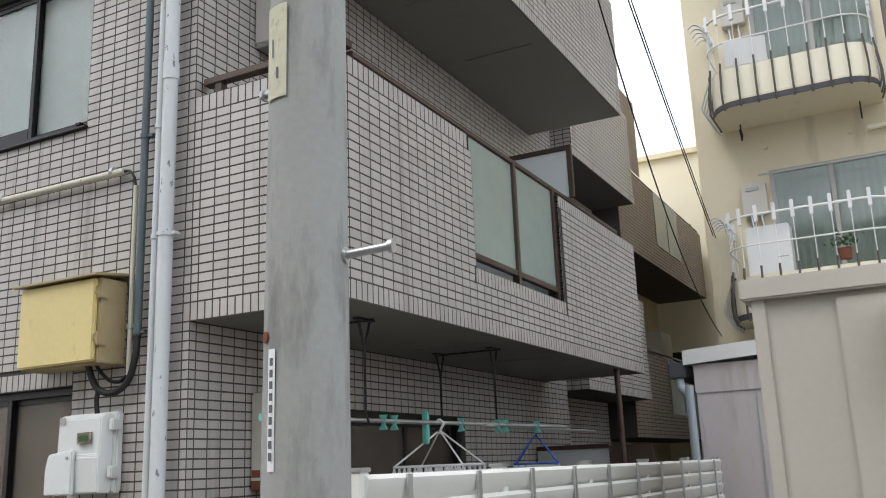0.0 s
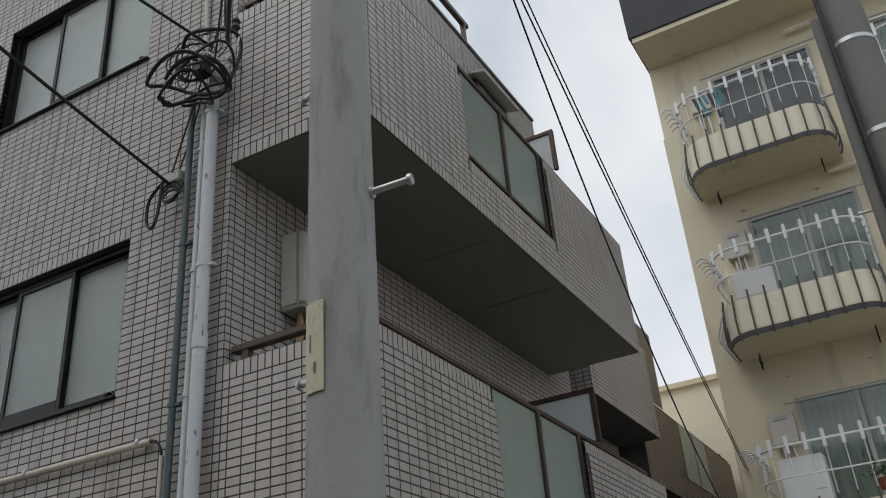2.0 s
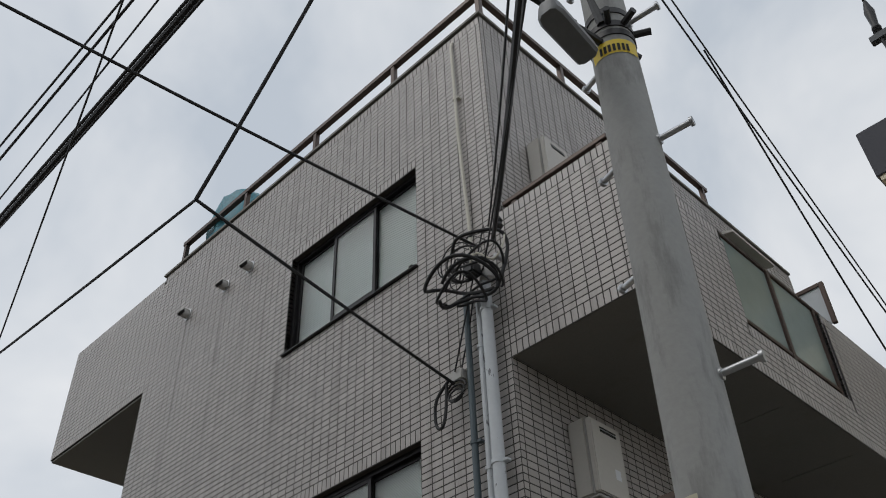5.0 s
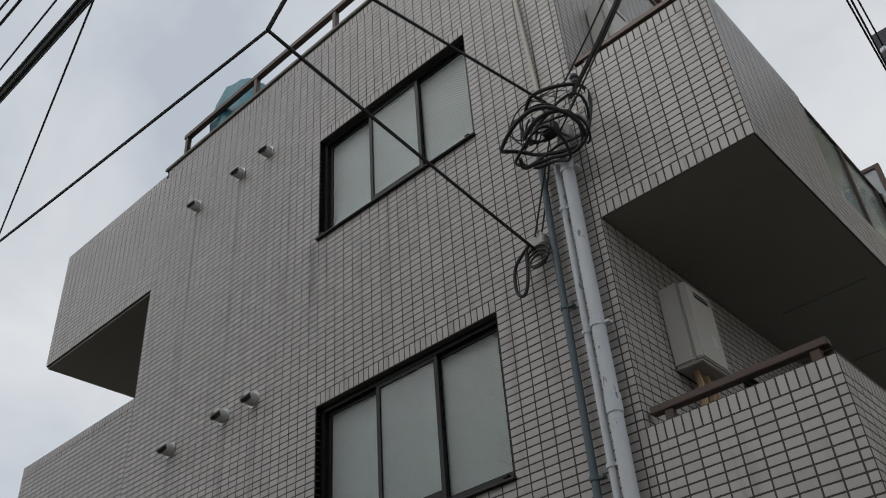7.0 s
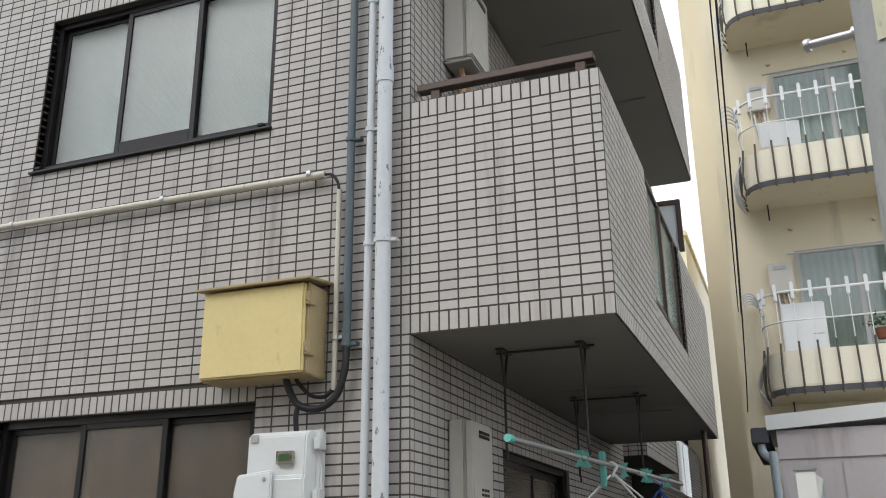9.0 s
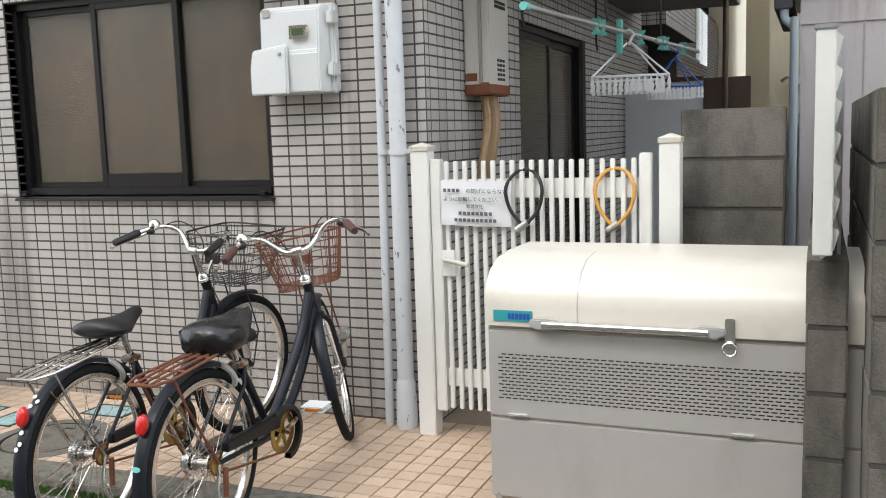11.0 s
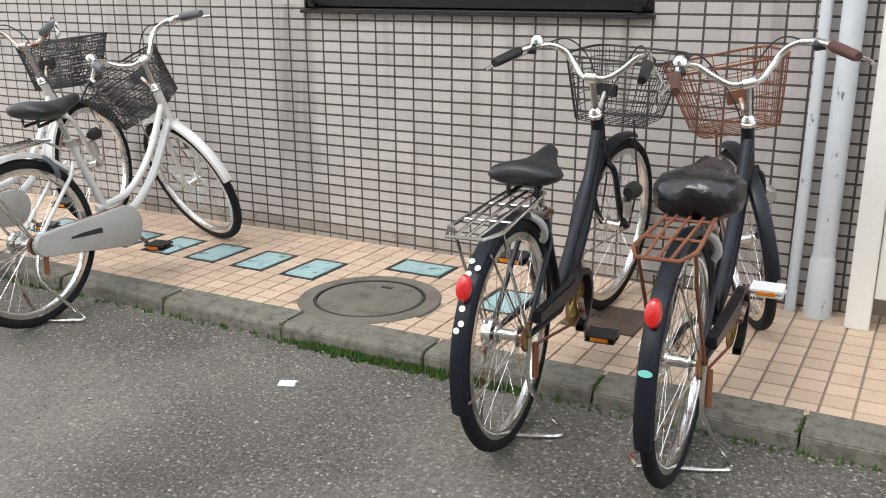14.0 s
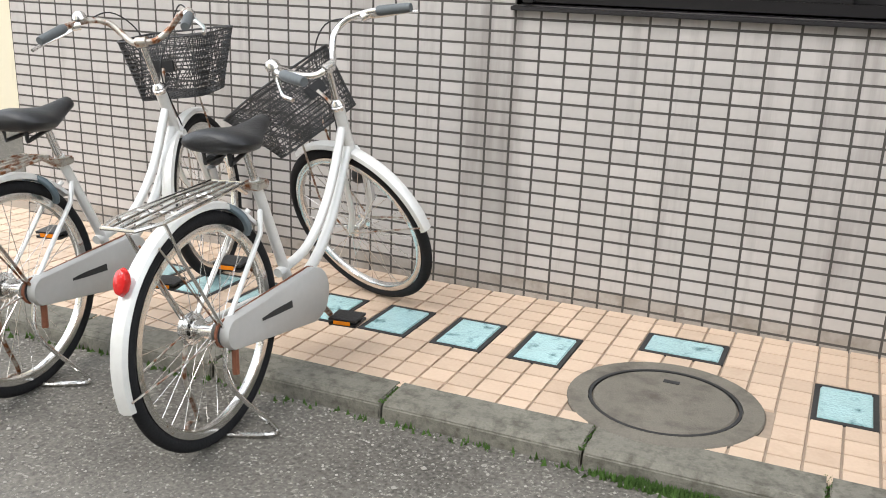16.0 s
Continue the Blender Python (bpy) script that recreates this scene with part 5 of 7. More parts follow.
# bundles over the street
for k, (a, b, r) in enumerate((((-9.0, -2.35, 6.95), (2.04, -2.45, 7.0), 0.024), ((-9.0, -2.33, 7.05), (2.04, -2.40, 7.03), 0.012), ((-9.0, -2.40, 6.9), (2.04, -2.50, 6.95), 0.012), ((-9.0, -2.70, 7.0), (2.04, -2.72, 7.0), 0.010), ((-9.0, -2.78, 7.02), (2.04, -2.76, 7.0), 0.008), ((-9.0, -2.2, 7.6), (2.04, -2.7, 6.9), 0.007))):
    wire(sag(a, b, 0.15), r, "black overhead cable in a bundle across the street")
wire(sag((-11.92, 0.19, 6.7), (3.23, -3.79, 6.7), 0.03), 0.007, "thin black overhead wire crossing the street")
# long wires along the alley
wire(sag((1.17, 8.26, 4.45), (1.63, 0.0, 7.3), 0.05), 0.007)
wire(sag((1.63, 0.0, 7.3), (1.8, -11.02, 8.35), 0.05), 0.007)
wire(sag((1.20, 8.26, 4.42), (1.70, 0.0, 7.2), 0.10), 0.006)
wire(sag((1.70, 0.0, 7.2), (2.0, -11.02, 8.3), 0.05), 0.006)
wire(sag((1.14, 8.26, 3.15), (1.64, 0.5, 7.1), 0.85), 0.007)

# coil of cables at the pipe head, and the junction lower down
coil = thing("cable_coil", "tangle of coiled black cables at the top of the downpipe", "cable", pose(-0.10, -0.14, 5.80))
random.seed(21)
for cx, cy, cz, rx, ry, t0, r in ((-0.02, -0.17, -0.22, 0.27, 0.21, -0.05, 0.013), (0.02, -0.14, -0.27, 0.20, 0.19, 0.06, 0.013), (0.05, -0.12, -0.20, 0.24, 0.15, 0.10, 0.009), (-0.06, -0.13, -0.30, 0.17, 0.16, 0.0, 0.010), (0.06, -0.10, -0.16, 0.20, 0.12, -0.12, 0.008)):
    # drooping ovals that stand out from the wall
    a0 = random.uniform(0, 360)
    part("cable_loop", Geo().tube([(cx + rx * math.cos(a), min(-0.0, cy + ry * math.sin(a)), cz + t0 * math.cos(a) - 0.05 * math.sin(2 * a) + 0.02 * math.sin(3 * a + cx * 40)) for a in np.linspace(radians(a0), radians(a0 + 330), 30)], r, 8), M_CABLE, coil)
for i in range(7):
    # upright loops beside the pipe head
    r, tz, tx = random.uniform(0.08, 0.17), random.uniform(-0.06, 0.10), random.uniform(-0.24, -0.06)
    sw = radians(random.uniform(-40, 40))
    part("cable_loop", Geo().tube([p + Vector((0, min(0, -0.01 - p.y), 0)) for p in arc((tx, -0.06, tz), r, 25 * i, 25 * i + random.uniform(230, 340), 24, (math.cos(sw), math.sin(sw), 0), (0, -0.2, 0.95))], random.choice((0.005, 0.007, 0.010)), 7), M_CABLE, coil)
part("lead", Geo().tube(curve([(-0.16, -0.1, 0.10), (-0.05, -0.16, 0.16), (0.12, -0.14, 0.14), (0.25, -0.05, 0.12), (0.27, 0.0, 0.0), (0.24, -0.05, -0.25), (0.2, -0.06, -0.34)]), 0.013, 8), M_CABLE, coil, "thick black lead")
part("pale_cable", Geo().tube(curve([(0.02, -0.12, -0.08), (0.12, -0.15, -0.06), (0.22, -0.1, -0.14), (0.28, -0.06, -0.02), (0.27, -0.02, 0.1)]), 0.007, 7), M_CREAM_PIPE, coil, "cream-sheathed cable")
part("splice_box", Geo().box((-0.07, -0.1, -0.12), (0.03, 0.0, -0.02)), M_DARKWIRE, coil, "black splice closure", bevel=0.015)
part("pipe_head", Geo().lathe([(0.03, -0.13), (0.055, -0.11), (0.055, -0.03), (0.04, 0.0), (0, 0.0)], pose(0.015, 0.065, 0), 16), M_GUARD, coil, "grey weatherproof pipe head")
part("insulator", Geo().lathe([(0.02, 0), (0.032, 0.02), (0.022, 0.05), (0.032, 0.07), (0.02, 0.10)], pose(0.17, 0.05, 0.25), 12), M_DARKWIRE, coil)
part("bracket", Geo().box((0.12, 0.02, 0.0), (0.15, 0.145, 0.03)), M_STEEL, coil, bevel=0.003)
for i in range(4):
    part("tail", Geo().tube(curve([(0.1 - 0.06 * i, -0.02, 0.02 * i), (0.16 - 0.07 * i, 0.02, 0.15), (0.05 - 0.09 * i, 0.03, 0.28 + 0.02 * i), (-0.12 + 0.03 * i, 0.06, 0.36)]), 0.0035, 6), M_CABLE, coil)
junc = thing("cable_junction", "grey junction box with black cable loops on the wall", "junction box", pose(-0.44, 0.0, 5.06))
part("box", Geo().box((-0.06, -0.08, -0.02), (0.07, -0.001, 0.06)), M_GUARD, junc, bevel=0.006)
part("loop", Geo().tube(curve([(-0.02, -0.1, 0.0), (-0.14, -0.11, -0.12), (-0.16, -0.1, -0.28), (-0.11, -0.1, -0.33), (-0.07, -0.1, -0.24), (-0.05, -0.1, -0.02)]), 0.011, 8), M_CABLE, junc)
for i in range(3):
    part("loop", Geo().tube(arc((0.02, -0.09, -0.1 - 0.02 * i), 0.09 - 0.015 * i, 0, 330, 20, (1, 0.05 * i, 0), (0, 0.1, 0.8)), 0.007, 7), M_CABLE, junc)
part("riser", Geo().tube(curve([(0.05, -0.06, 0.05), (0.12, -0.05, 0.3), (0.2, -0.05, 0.6)]), 0.006, 6), M_CABLE, junc)

# ---- heaters, air conditioner and laundry on the balconies ----
def heater(m, depth, rusty):
    h = thing("water_heater", "wall-mounted cream gas water heater" + (" with rust at its foot" if rusty else " beside the balcony door"), "water heater", m, "water heaters")
    f = depth - 0.045
    part("casing", Geo().box((0.0, 0.0, 0.0), (f, 0.33, 0.53)), M_HEATER, h, bevel=0.010)
    cv = part("front_cover", Geo().box((f, 0.008, 0.010), (depth, 0.322, 0.520)), M_HEATER, h, bevel=0.008)
    part("seam", Geo().box((f - 0.002, -0.0015, 0.004), (f + 0.002, 0.3315, 0.526)), M_GUARD, cv, smooth=0)
    fl = part("flue_mouth", Geo().box((depth - 0.004, 0.10, 0.440), (depth + 0.002, 0.27, 0.478)), M_DARK, h, "dark flue slot", smooth=0)
    part("bar", Geo().box((depth, 0.10, 0.456), (depth + 0.005, 0.27, 0.461)), M_STEEL, fl, smooth=0)
    if rusty:
        for i in range(5):
            for k in range(3):
                part("louvre", Geo().box((depth - 0.002, 0.13 + 0.042 * k, 0.075 + 0.024 * i), (depth + 0.0015, 0.163 + 0.042 * k, 0.089 + 0.024 * i)), M_DARK, h, smooth=0)
        part("rust_patch", Geo().box((0.001, -0.002, -0.002), (depth + 0.0008, 0.335, 0.062)), M_RUST, h, "rust-eaten foot", bevel=0.008)
        part("rust_patch", Geo().box((0.002, -0.0015, 0.06), (f - 0.01, 0.06, 0.12)), M_RUST, h, "rust-eaten corner", bevel=0.01)
    else:
        part("label", Geo().box((depth - 0.001, 0.20, 0.14), (depth + 0.0012, 0.255, 0.21)), M_PAPER, h, "small white rating label", smooth=0)
        part("foot_flange", Geo().box((0.004, 0.01, -0.018), (depth - 0.01, 0.32, 0.0)), M_GUARD, h, "grey mounting foot", bevel=0.004)
    for y, rr, l in ((0.1, 0.022, 0.5), (0.2, 0.028, 0.45), (0.28, 0.012, 0.35)):
        part("pipe", Geo().tube(curve([(0.07, y, 0.0), (0.08, y + 0.01, -0.15), (0.06, y - 0.03, -0.35), (0.04, y - 0.02, -l)]), rr, 8), M_LAGGING, h, "taped pipe")
    return h


heater(pose(0.004, 0.49, 1.575), 0.135, True)
heater(pose(0.004, 0.49, 4.215), 0.180, False)
heater(pose(0.004, 0.45, 6.810), 0.180, False)

for y in (0.55, 2.2):
    for x in (0.3, 0.72):
        hk = thing("laundry_bracket", "thin steel pole bracket hung from the balcony soffit", "bracket", pose(x, y, 2.452), "laundry brackets")
        part("arm", Geo().tube([(0, -0.06, 0.0), (0, 0, -0.16), (0, 0, -0.5), (0, 0.03, -0.55)], 0.007, 6), M_DARKWIRE, hk)
        part("arm", Geo().tube([(0, 0.06, 0.0), (0, 0, -0.16)], 0.007, 6), M_DARKWIRE, hk)
        part("foot", Geo().box((-0.02, -0.08, -0.012), (0.02, 0.08, 0.0)), M_DARKWIRE, hk, smooth=0)
    solid("tie_bar", Geo().tube([(0.26, y, 2.44), (0.78, y, 2.44)], 0.007, 6), M_DARKWIRE, "thin steel bar under the balcony", "bracket")
def lx(y):
    return 0.475 + 0.1148 * (y - 0.02)


lp = thing("laundry_pole", "steel laundry pole with mint plastic ends under the balcony", "pole")
part("rod", Geo().tube([(0.475, 0.02, 1.93), (0.84, 3.2, 1.93)], 0.013, 10), M_STEEL, lp)
part("end_cap", Geo().tube([(0.473, 0.0, 1.93), (0.478, 0.05, 1.93)], 0.019, 12), M_MINT, lp, "mint plastic cap")
solid("laundry_pole", Geo().tube([(0.72, 2.0, 1.92), (0.725, 4.2, 1.92)], 0.012, 10), M_STEEL, "plain steel laundry pole under the balcony", "pole")
for y in (0.95, 1.05, 1.75, 2.2, 2.3, 2.75):
    part("peg", Geo().loft([[(lx(y) - w, y - 0.008, 1.93 + h), (lx(y) + w, y - 0.008, 1.93 + h), (lx(y) + w, y + 0.008, 1.93 + h), (lx(y) - w, y + 0.008, 1.93 + h)] for w, h in ((0.03, -0.05), (0.01, -0.02), (0.02, 0.02), (0.03, 0.035))]), M_MINT, lp, "mint clothes peg", bevel=0.003)


def hanger(m, mat, rx, ry, label, pegmat):
    h = thing("peg_hanger", label, "hanger", m, "laundry peg hangers")
    fr_ = part("frame", Geo().tube([(-rx, -ry, 0), (rx, -ry, 0), (rx, ry, 0), (-rx, ry, 0)], 0.008, 6, loop=True), mat, h)
    for x in (-0.5, 0, 0.5):
        part("cross_bar", Geo().tube([(rx * x, -ry, 0), (rx * x, ry, 0)], 0.005, 6), mat, fr_)
    for x in (-rx, rx):
        for y in (-ry, ry):
            part("chain", Geo().tube([(x, y, 0.0), (x * 0.06, y * 0.06, 0.20)], 0.006, 5), mat, h)
    part("hook", Geo().tube(curve([(0, 0, 0.19), (0.012, 0, 0.225), (0.026, 0.0, 0.25), (0.0, 0.0, 0.276), (-0.024, 0.0, 0.255)]), 0.008, 7), mat, h)
    for i in range(14):
        for y in (-ry, ry) if i % 2 else (-ry, 0, ry):
            x = -rx + 2 * rx * i / 13
            part("peg", Geo().loft([[(x - w, y - 0.005, z), (x + w, y - 0.005, z), (x + w, y + 0.005, z), (x - w, y + 0.005, z)] for w, z in ((0.004, -0.008), (0.011, -0.045), (0.005, -0.055), (0.012, -0.085))]), pegmat, h, "white plastic peg")
    return h


hanger(pose(lx(1.5) + 0.004, 1.5, 1.672, 0, 0, 12), M_PLASTIC, 0.21, 0.27, "white plastic peg hanger hung from the laundry pole", M_PLASTIC)
hanger(pose(0.709, 2.9, 1.665, 0, 0, 20), M_BLUE, 0.16, 0.16, "blue plastic peg hanger hung from the laundry pole", M_PLASTIC)
solid("big_clip", Geo().box((lx(1.38) - 0.03, 1.36, 1.80), (lx(1.38) + 0.005, 1.40, 2.0)), M_MINT, "mint plastic quilt clip on the laundry pole", "clip", bevel=0.006)
solid("support_post", Geo().tube([(0.93, 4.35, -0.05), (0.93, 4.35, 2.46)], 0.025, 10), M_BROWNRAIL, "thin dark steel post under the balcony", "post")
screen = thing("garden_screen", "pale board screen with a dark brown frame behind the laundry", "screen")
part("board", Geo().box((0.02, 4.62, 0.0), (0.72, 4.65, 1.78)), M_OPAL, screen, smooth=0)
part("side_panel", Geo().box((0.72, 4.60, 0.0), (1.12, 4.66, 1.80)), M_BROWNRAIL, screen, bevel=0.004)
part("top_rail", Geo().box((0.02, 4.60, 1.78), (0.72, 4.66, 1.82)), M_BROWNRAIL, screen, bevel=0.004)


# ---- apartment house across the alley ----
AX, AY = 1.10, 8.25
apt = thing("apartment_building", "cream rendered apartment house with rounded balconies and a dark roof band", "building")
part("wall", Geo().loft([[(AX, AY, z), (10.5, AY, z), (10.5, 16, z), (AX - 0.43, 16, z), (AX - 0.43, 10.4, z), (AX, 10.4, z)] for z in (-0.3, 10.9)]), M_CREAM, apt, smooth=0)
part("roof_band", Geo().loft([[(x, 7.42, 10.9), (x, 7.34, 11.73), (x, 16, 11.73), (x, 16, 10.9)] for x in (AX - 0.04, 10.8)]), M_FASCIA, apt, "dark slate-grey roof band", smooth=0, bevel=0.01)
part("eave_board", Geo().box((AX, 7.45, 10.82), (10.6, AY, 10.898)), M_CREAM, apt, smooth=0)


def outline(x0, x1, yf, yb_, r, n=7):
    pts = [(x0, yb_)] + [(x0 + r - r * math.cos(t), yf + r - r * math.sin(t)) for t in np.linspace(0, math.pi / 2, n)]
    pts += [(x1 - r + r * math.sin(t), yf + r - r * math.cos(t)) for t in np.linspace(0, math.pi / 2, n)] + [(x1, yb_)]
    return pts


def along(pts, step):
    out, left = [], step / 2
    for (a, b), (c, d) in zip(pts, pts[1:]):
        l = math.hypot(c - a, d - b)
        while left < l:
            k = left / l
            out.append((a + (c - a) * k, b + (d - b) * k, (d - b) / l, -(c - a) / l))
            left += step
        left -= l
    return out


def flat_balcony(x0, x1, flip):
    """Local z is the underside of the slab; local y is 0 at the wall and -0.9 at the front."""
    b = thing("apartment_balcony", "rounded cream balcony with bowed white bars and a hooked railing", "balcony", None, "balconies of the apartment house")
    o = outline(x0, x1, -0.9, 0.0, 0.38)
    part("slab", Geo().loft([[(x, y, z) for x, y in o] for z in (0.0, 0.10)]), M_CREAM, b, "cream concrete slab", smooth=0)
    part("slab_edge", Geo().loft([[(x - 0.012 * 0, y, 0.0), (x, y - 0.012, 0.0), (x, y - 0.012, 0.07), (x, y, 0.07)] for x, y in o[1:-1]]), M_FASCIA, b, smooth=0)
    part("apron", Geo().loft([[(x, y, 0.10), (x, y, 0.50), (x + 0.05 * (1 if x < (x0 + x1) / 2 else -1), y + 0.05, 0.50), (x + 0.05 * (1 if x < (x0 + x1) / 2 else -1), y + 0.05, 0.10)] for x, y in o]), M_CREAM_PANEL, b, "cream apron panel")
    tr = part("top_rail", Geo().tube([(x, y, 1.22) for x, y in o], 0.016, 8), M_WHITE, b, "white top rail")
    part("mid_rail", Geo().tube([(x, y, 0.86) for x, y in o], 0.010, 6), M_WHITE, b, "white rail")
    for x, y, nx, ny in along(o, 0.205):
        bar = part("bar", Geo().tube([(x + nx * d, y + ny * d, z) for d, z in ((0.005, -0.02), (0.045, 0.08), (0.05, 0.25), (0.03, 0.45), (0.012, 0.60))], 0.014, 6), M_FLATBAR, b, "bowed dark steel bar")
        part("upright", Geo().tube([(x, y, 0.56), (x, y, 1.22)], 0.006, 6), M_WHITE, b)
        part("hook_cap", Geo().box((x - 0.02, y - 0.03, 1.12), (x + 0.02, y + 0.02, 1.33)), M_PLASTIC, tr, "white plastic cap", bevel=0.006)
    sx = x0 if not flip else x1
    sg_ = -1 if not flip else 1
    for k in range(5):
        y = -0.62 + 0.13 * k
        part("claw", Geo().tube(curve([(sx, y, 0.5 + 0.01 * k), (sx + sg_ * 0.10, y, 0.25), (sx + sg_ * 0.12, y, 0.12), (sx + sg_ * 0.02, y, -0.06)]), 0.010, 6), M_STEEL, b, "bowed steel bar")
        part("claw", Geo().tube(curve([(sx, y, 1.1), (sx + sg_ * 0.03, y, 1.25), (sx + sg_ * 0.12, y, 1.32), (sx + sg_ * 0.2, y, 1.27)]), 0.010, 6), M_STEEL, b, "curved spike")
    for x in (x0 + 0.25, x1 - 0.25):
        part("bracket", Geo().tube([(x, -0.2, 0.0), (x, -0.2, -0.22), (x, -0.1, -0.1), (x, -0.3, -0.1), (x, -0.2, -0.22)], 0.010, 6), M_IRON, b)
    return b


def flat_window(x0, x1, z, k):
    z0, z1 = z + 0.14, z + 1.98
    w = part("window", Geo().box((x0, AY - 0.03, z0), (x0 + 0.05, AY + 0.03, z1)).box((x1 - 0.05, AY - 0.03, z0), (x1, AY + 0.03, z1)).box((x0 + 0.05, AY - 0.03, z1 - 0.05), (x1 - 0.05, AY + 0.03, z1)).box((x0 + 0.05, AY - 0.03, z0), (x1 - 0.05, AY + 0.03, z0 + 0.05)).box(((x0 + x1) / 2 - 0.025, AY - 0.035, z0 + 0.05), ((x0 + x1) / 2 + 0.025, AY + 0.03, z1 - 0.05)), M_GUARD, apt, "aluminium sliding window with pale curtains", smooth=0)
    for a, b in ((x0 + 0.05, (x0 + x1) / 2 - 0.025), ((x0 + x1) / 2 + 0.025, x1 - 0.05)):
        part("pane", Geo().box((a, AY - 0.012, z0 + 0.05), (b, AY - 0.008, z1 - 0.05)), M_PANE, w, smooth=0)
        part("curtain", Geo().loft([[(x, AY - 0.004 + 0.003 * math.sin(x * 70), z0 + 0.05), (x, AY - 0.004 + 0.003 * math.sin(x * 70), z1 - 0.05)] for x in np.linspace(a, b, 40)], closed=False), M_FLATCURTAIN if k % 3 else M_FASCIA, w, "drawn curtain")
    part("awning_bar", Geo().tube([(x0 - 0.1, AY - 0.25, z1 - 0.1), (x1 + 0.1, AY - 0.25, z1 - 0.1)], 0.012, 6), M_STEEL, w)


M_DRAIN = material("rusty_cast_iron", (0.13, 0.095, 0.075), 0.8, 0.3, vary=0.25, grain=80, blotch=9, bump=0.5)
M_PANE = material("clear_window_glass", (0.9, 0.95, 0.93), 0.04, vary=0.02, bump=0, transmission=1.0)
M_FLATCURTAIN = material("grey_green_curtain", (0.33, 0.38, 0.34), 0.9, vary=0.15, grain=14, blotch=4, bump=0.1)
LEVELS = (0.6, 3.2, 5.8, 8.25)
first = flat_balcony(1.45, 3.36, False)
first.matrix_world = pose(0, AY, LEVELS[0])
second = flat_balcony(4.0, 5.92, True)
second.matrix_world = pose(0, AY, LEVELS[0])
for k, z in enumerate(LEVELS):
    if k:
        copy_thing(first, pose(0, AY, z))
        copy_thing(second, pose(0, AY, z))
    flat_window(1.95, 3.40, z, k)
    flat_window(4.1, 5.6, z, k + 1)
    part("vent_cap", Geo().tube([(3.15, AY - 0.1, z + 2.28), (3.5, AY - 0.1, z + 2.28)], 0.035, 10), M_CREAM_PANEL, apt, "small capsule vent")
    for x in (1.95, 2.95):
        part("stud", Geo().tube([(x, AY - 0.06, z - 0.3), (x, AY, z - 0.3)], 0.03, 10), M_CREAM, apt)
    ht = thing("gas_heater", "pale grey gas heater on the apartment wall", "water heater", pose(1.60, AY - 0.14, z + 1.42), "gas heaters of the apartment house")
    part("casing", Geo().box((0, 0, 0), (0.30, 0.14, 0.40)), M_HEATER, ht, bevel=0.01)
    part("flue", Geo().box((0.06, -0.012, 0.30), (0.22, 0.0, 0.35)), M_GUARD, ht, bevel=0.003)
    for i in range(3):
        part("pipe", Geo().tube(curve([(0.08 + 0.06 * i, 0.07, 0.0), (0.1 + 0.06 * i, 0.08, -0.3), (0.15 + 0.03 * i, 0.1, -0.7)]), 0.016, 7), M_LAGGING if i == 1 else M_STEEL, ht)
for z in (3.2,):
    wm = thing("outdoor_unit", "white outdoor unit on the apartment balcony", "outdoor unit", pose(1.68, AY - 0.78, z + 0.10))
    part("casing", Geo().box((0, 0, 0), (0.5, 0.3, 1.0)), M_PLASTIC, wm, bevel=0.015)
    part("seam", Geo().box((0.34, -0.003, 0.6), (0.46, 0.001, 0.61)), M_GUARD, wm, smooth=0)
tilt = thing("loose_panel", "white board leaning over the balcony apron", "panel", pose(1.7, AY - 0.86, 6.33, 14, 0, 6))
part("board", Geo().box((0, 0, 0), (0.5, 0.03, 0.32)), M_PLASTIC, tilt, bevel=0.01)
cloth = thing("laundry", "blue and dark laundry hung at the balcony corner", "laundry", pose(1.75, AY - 0.88, 9.42))
random.seed(5)
for i in range(7):
    x = 0.07 * i
    part("garment", Geo().loft([[(x + 0.02 * k, 0.015 * math.sin(k * 2 + i), -0.09 * k), (x + 0.05 + 0.02 * k, 0.01 * math.cos(k + i), -0.09 * k)] for k in range(random.randint(3, 6))], closed=False), M_TARP if i % 3 else M_DARKWIRE, cloth, "hung garment")
plant = thing("potted_plant", "small potted plant on the balcony edge", "plant", pose(2.75, AY - 0.88, 3.76))
part("pot", Geo().lathe([(0, 0), (0.06, 0), (0.08, 0.12), (0, 0.12)], n=14), M_RUST, plant)
g = Geo()
for i in range(120):
    c = Vector((random.gauss(0, 0.08), random.gauss(0, 0.05), 0.16 + abs(random.gauss(0, 0.06))))
    a, b = Vector((random.uniform(-1, 1), random.uniform(-1, 1), random.uniform(-1, 1))) * 0.025, Vector((random.uniform(-1, 1), random.uniform(-1, 1), random.uniform(-1, 1))) * 0.012
    g.add([c - a, c + b, c + a, c - b], [(0, 1, 2, 3)])
tagged(part("leaves", g, M_LEAF, plant, smooth=0), kind="stuff")

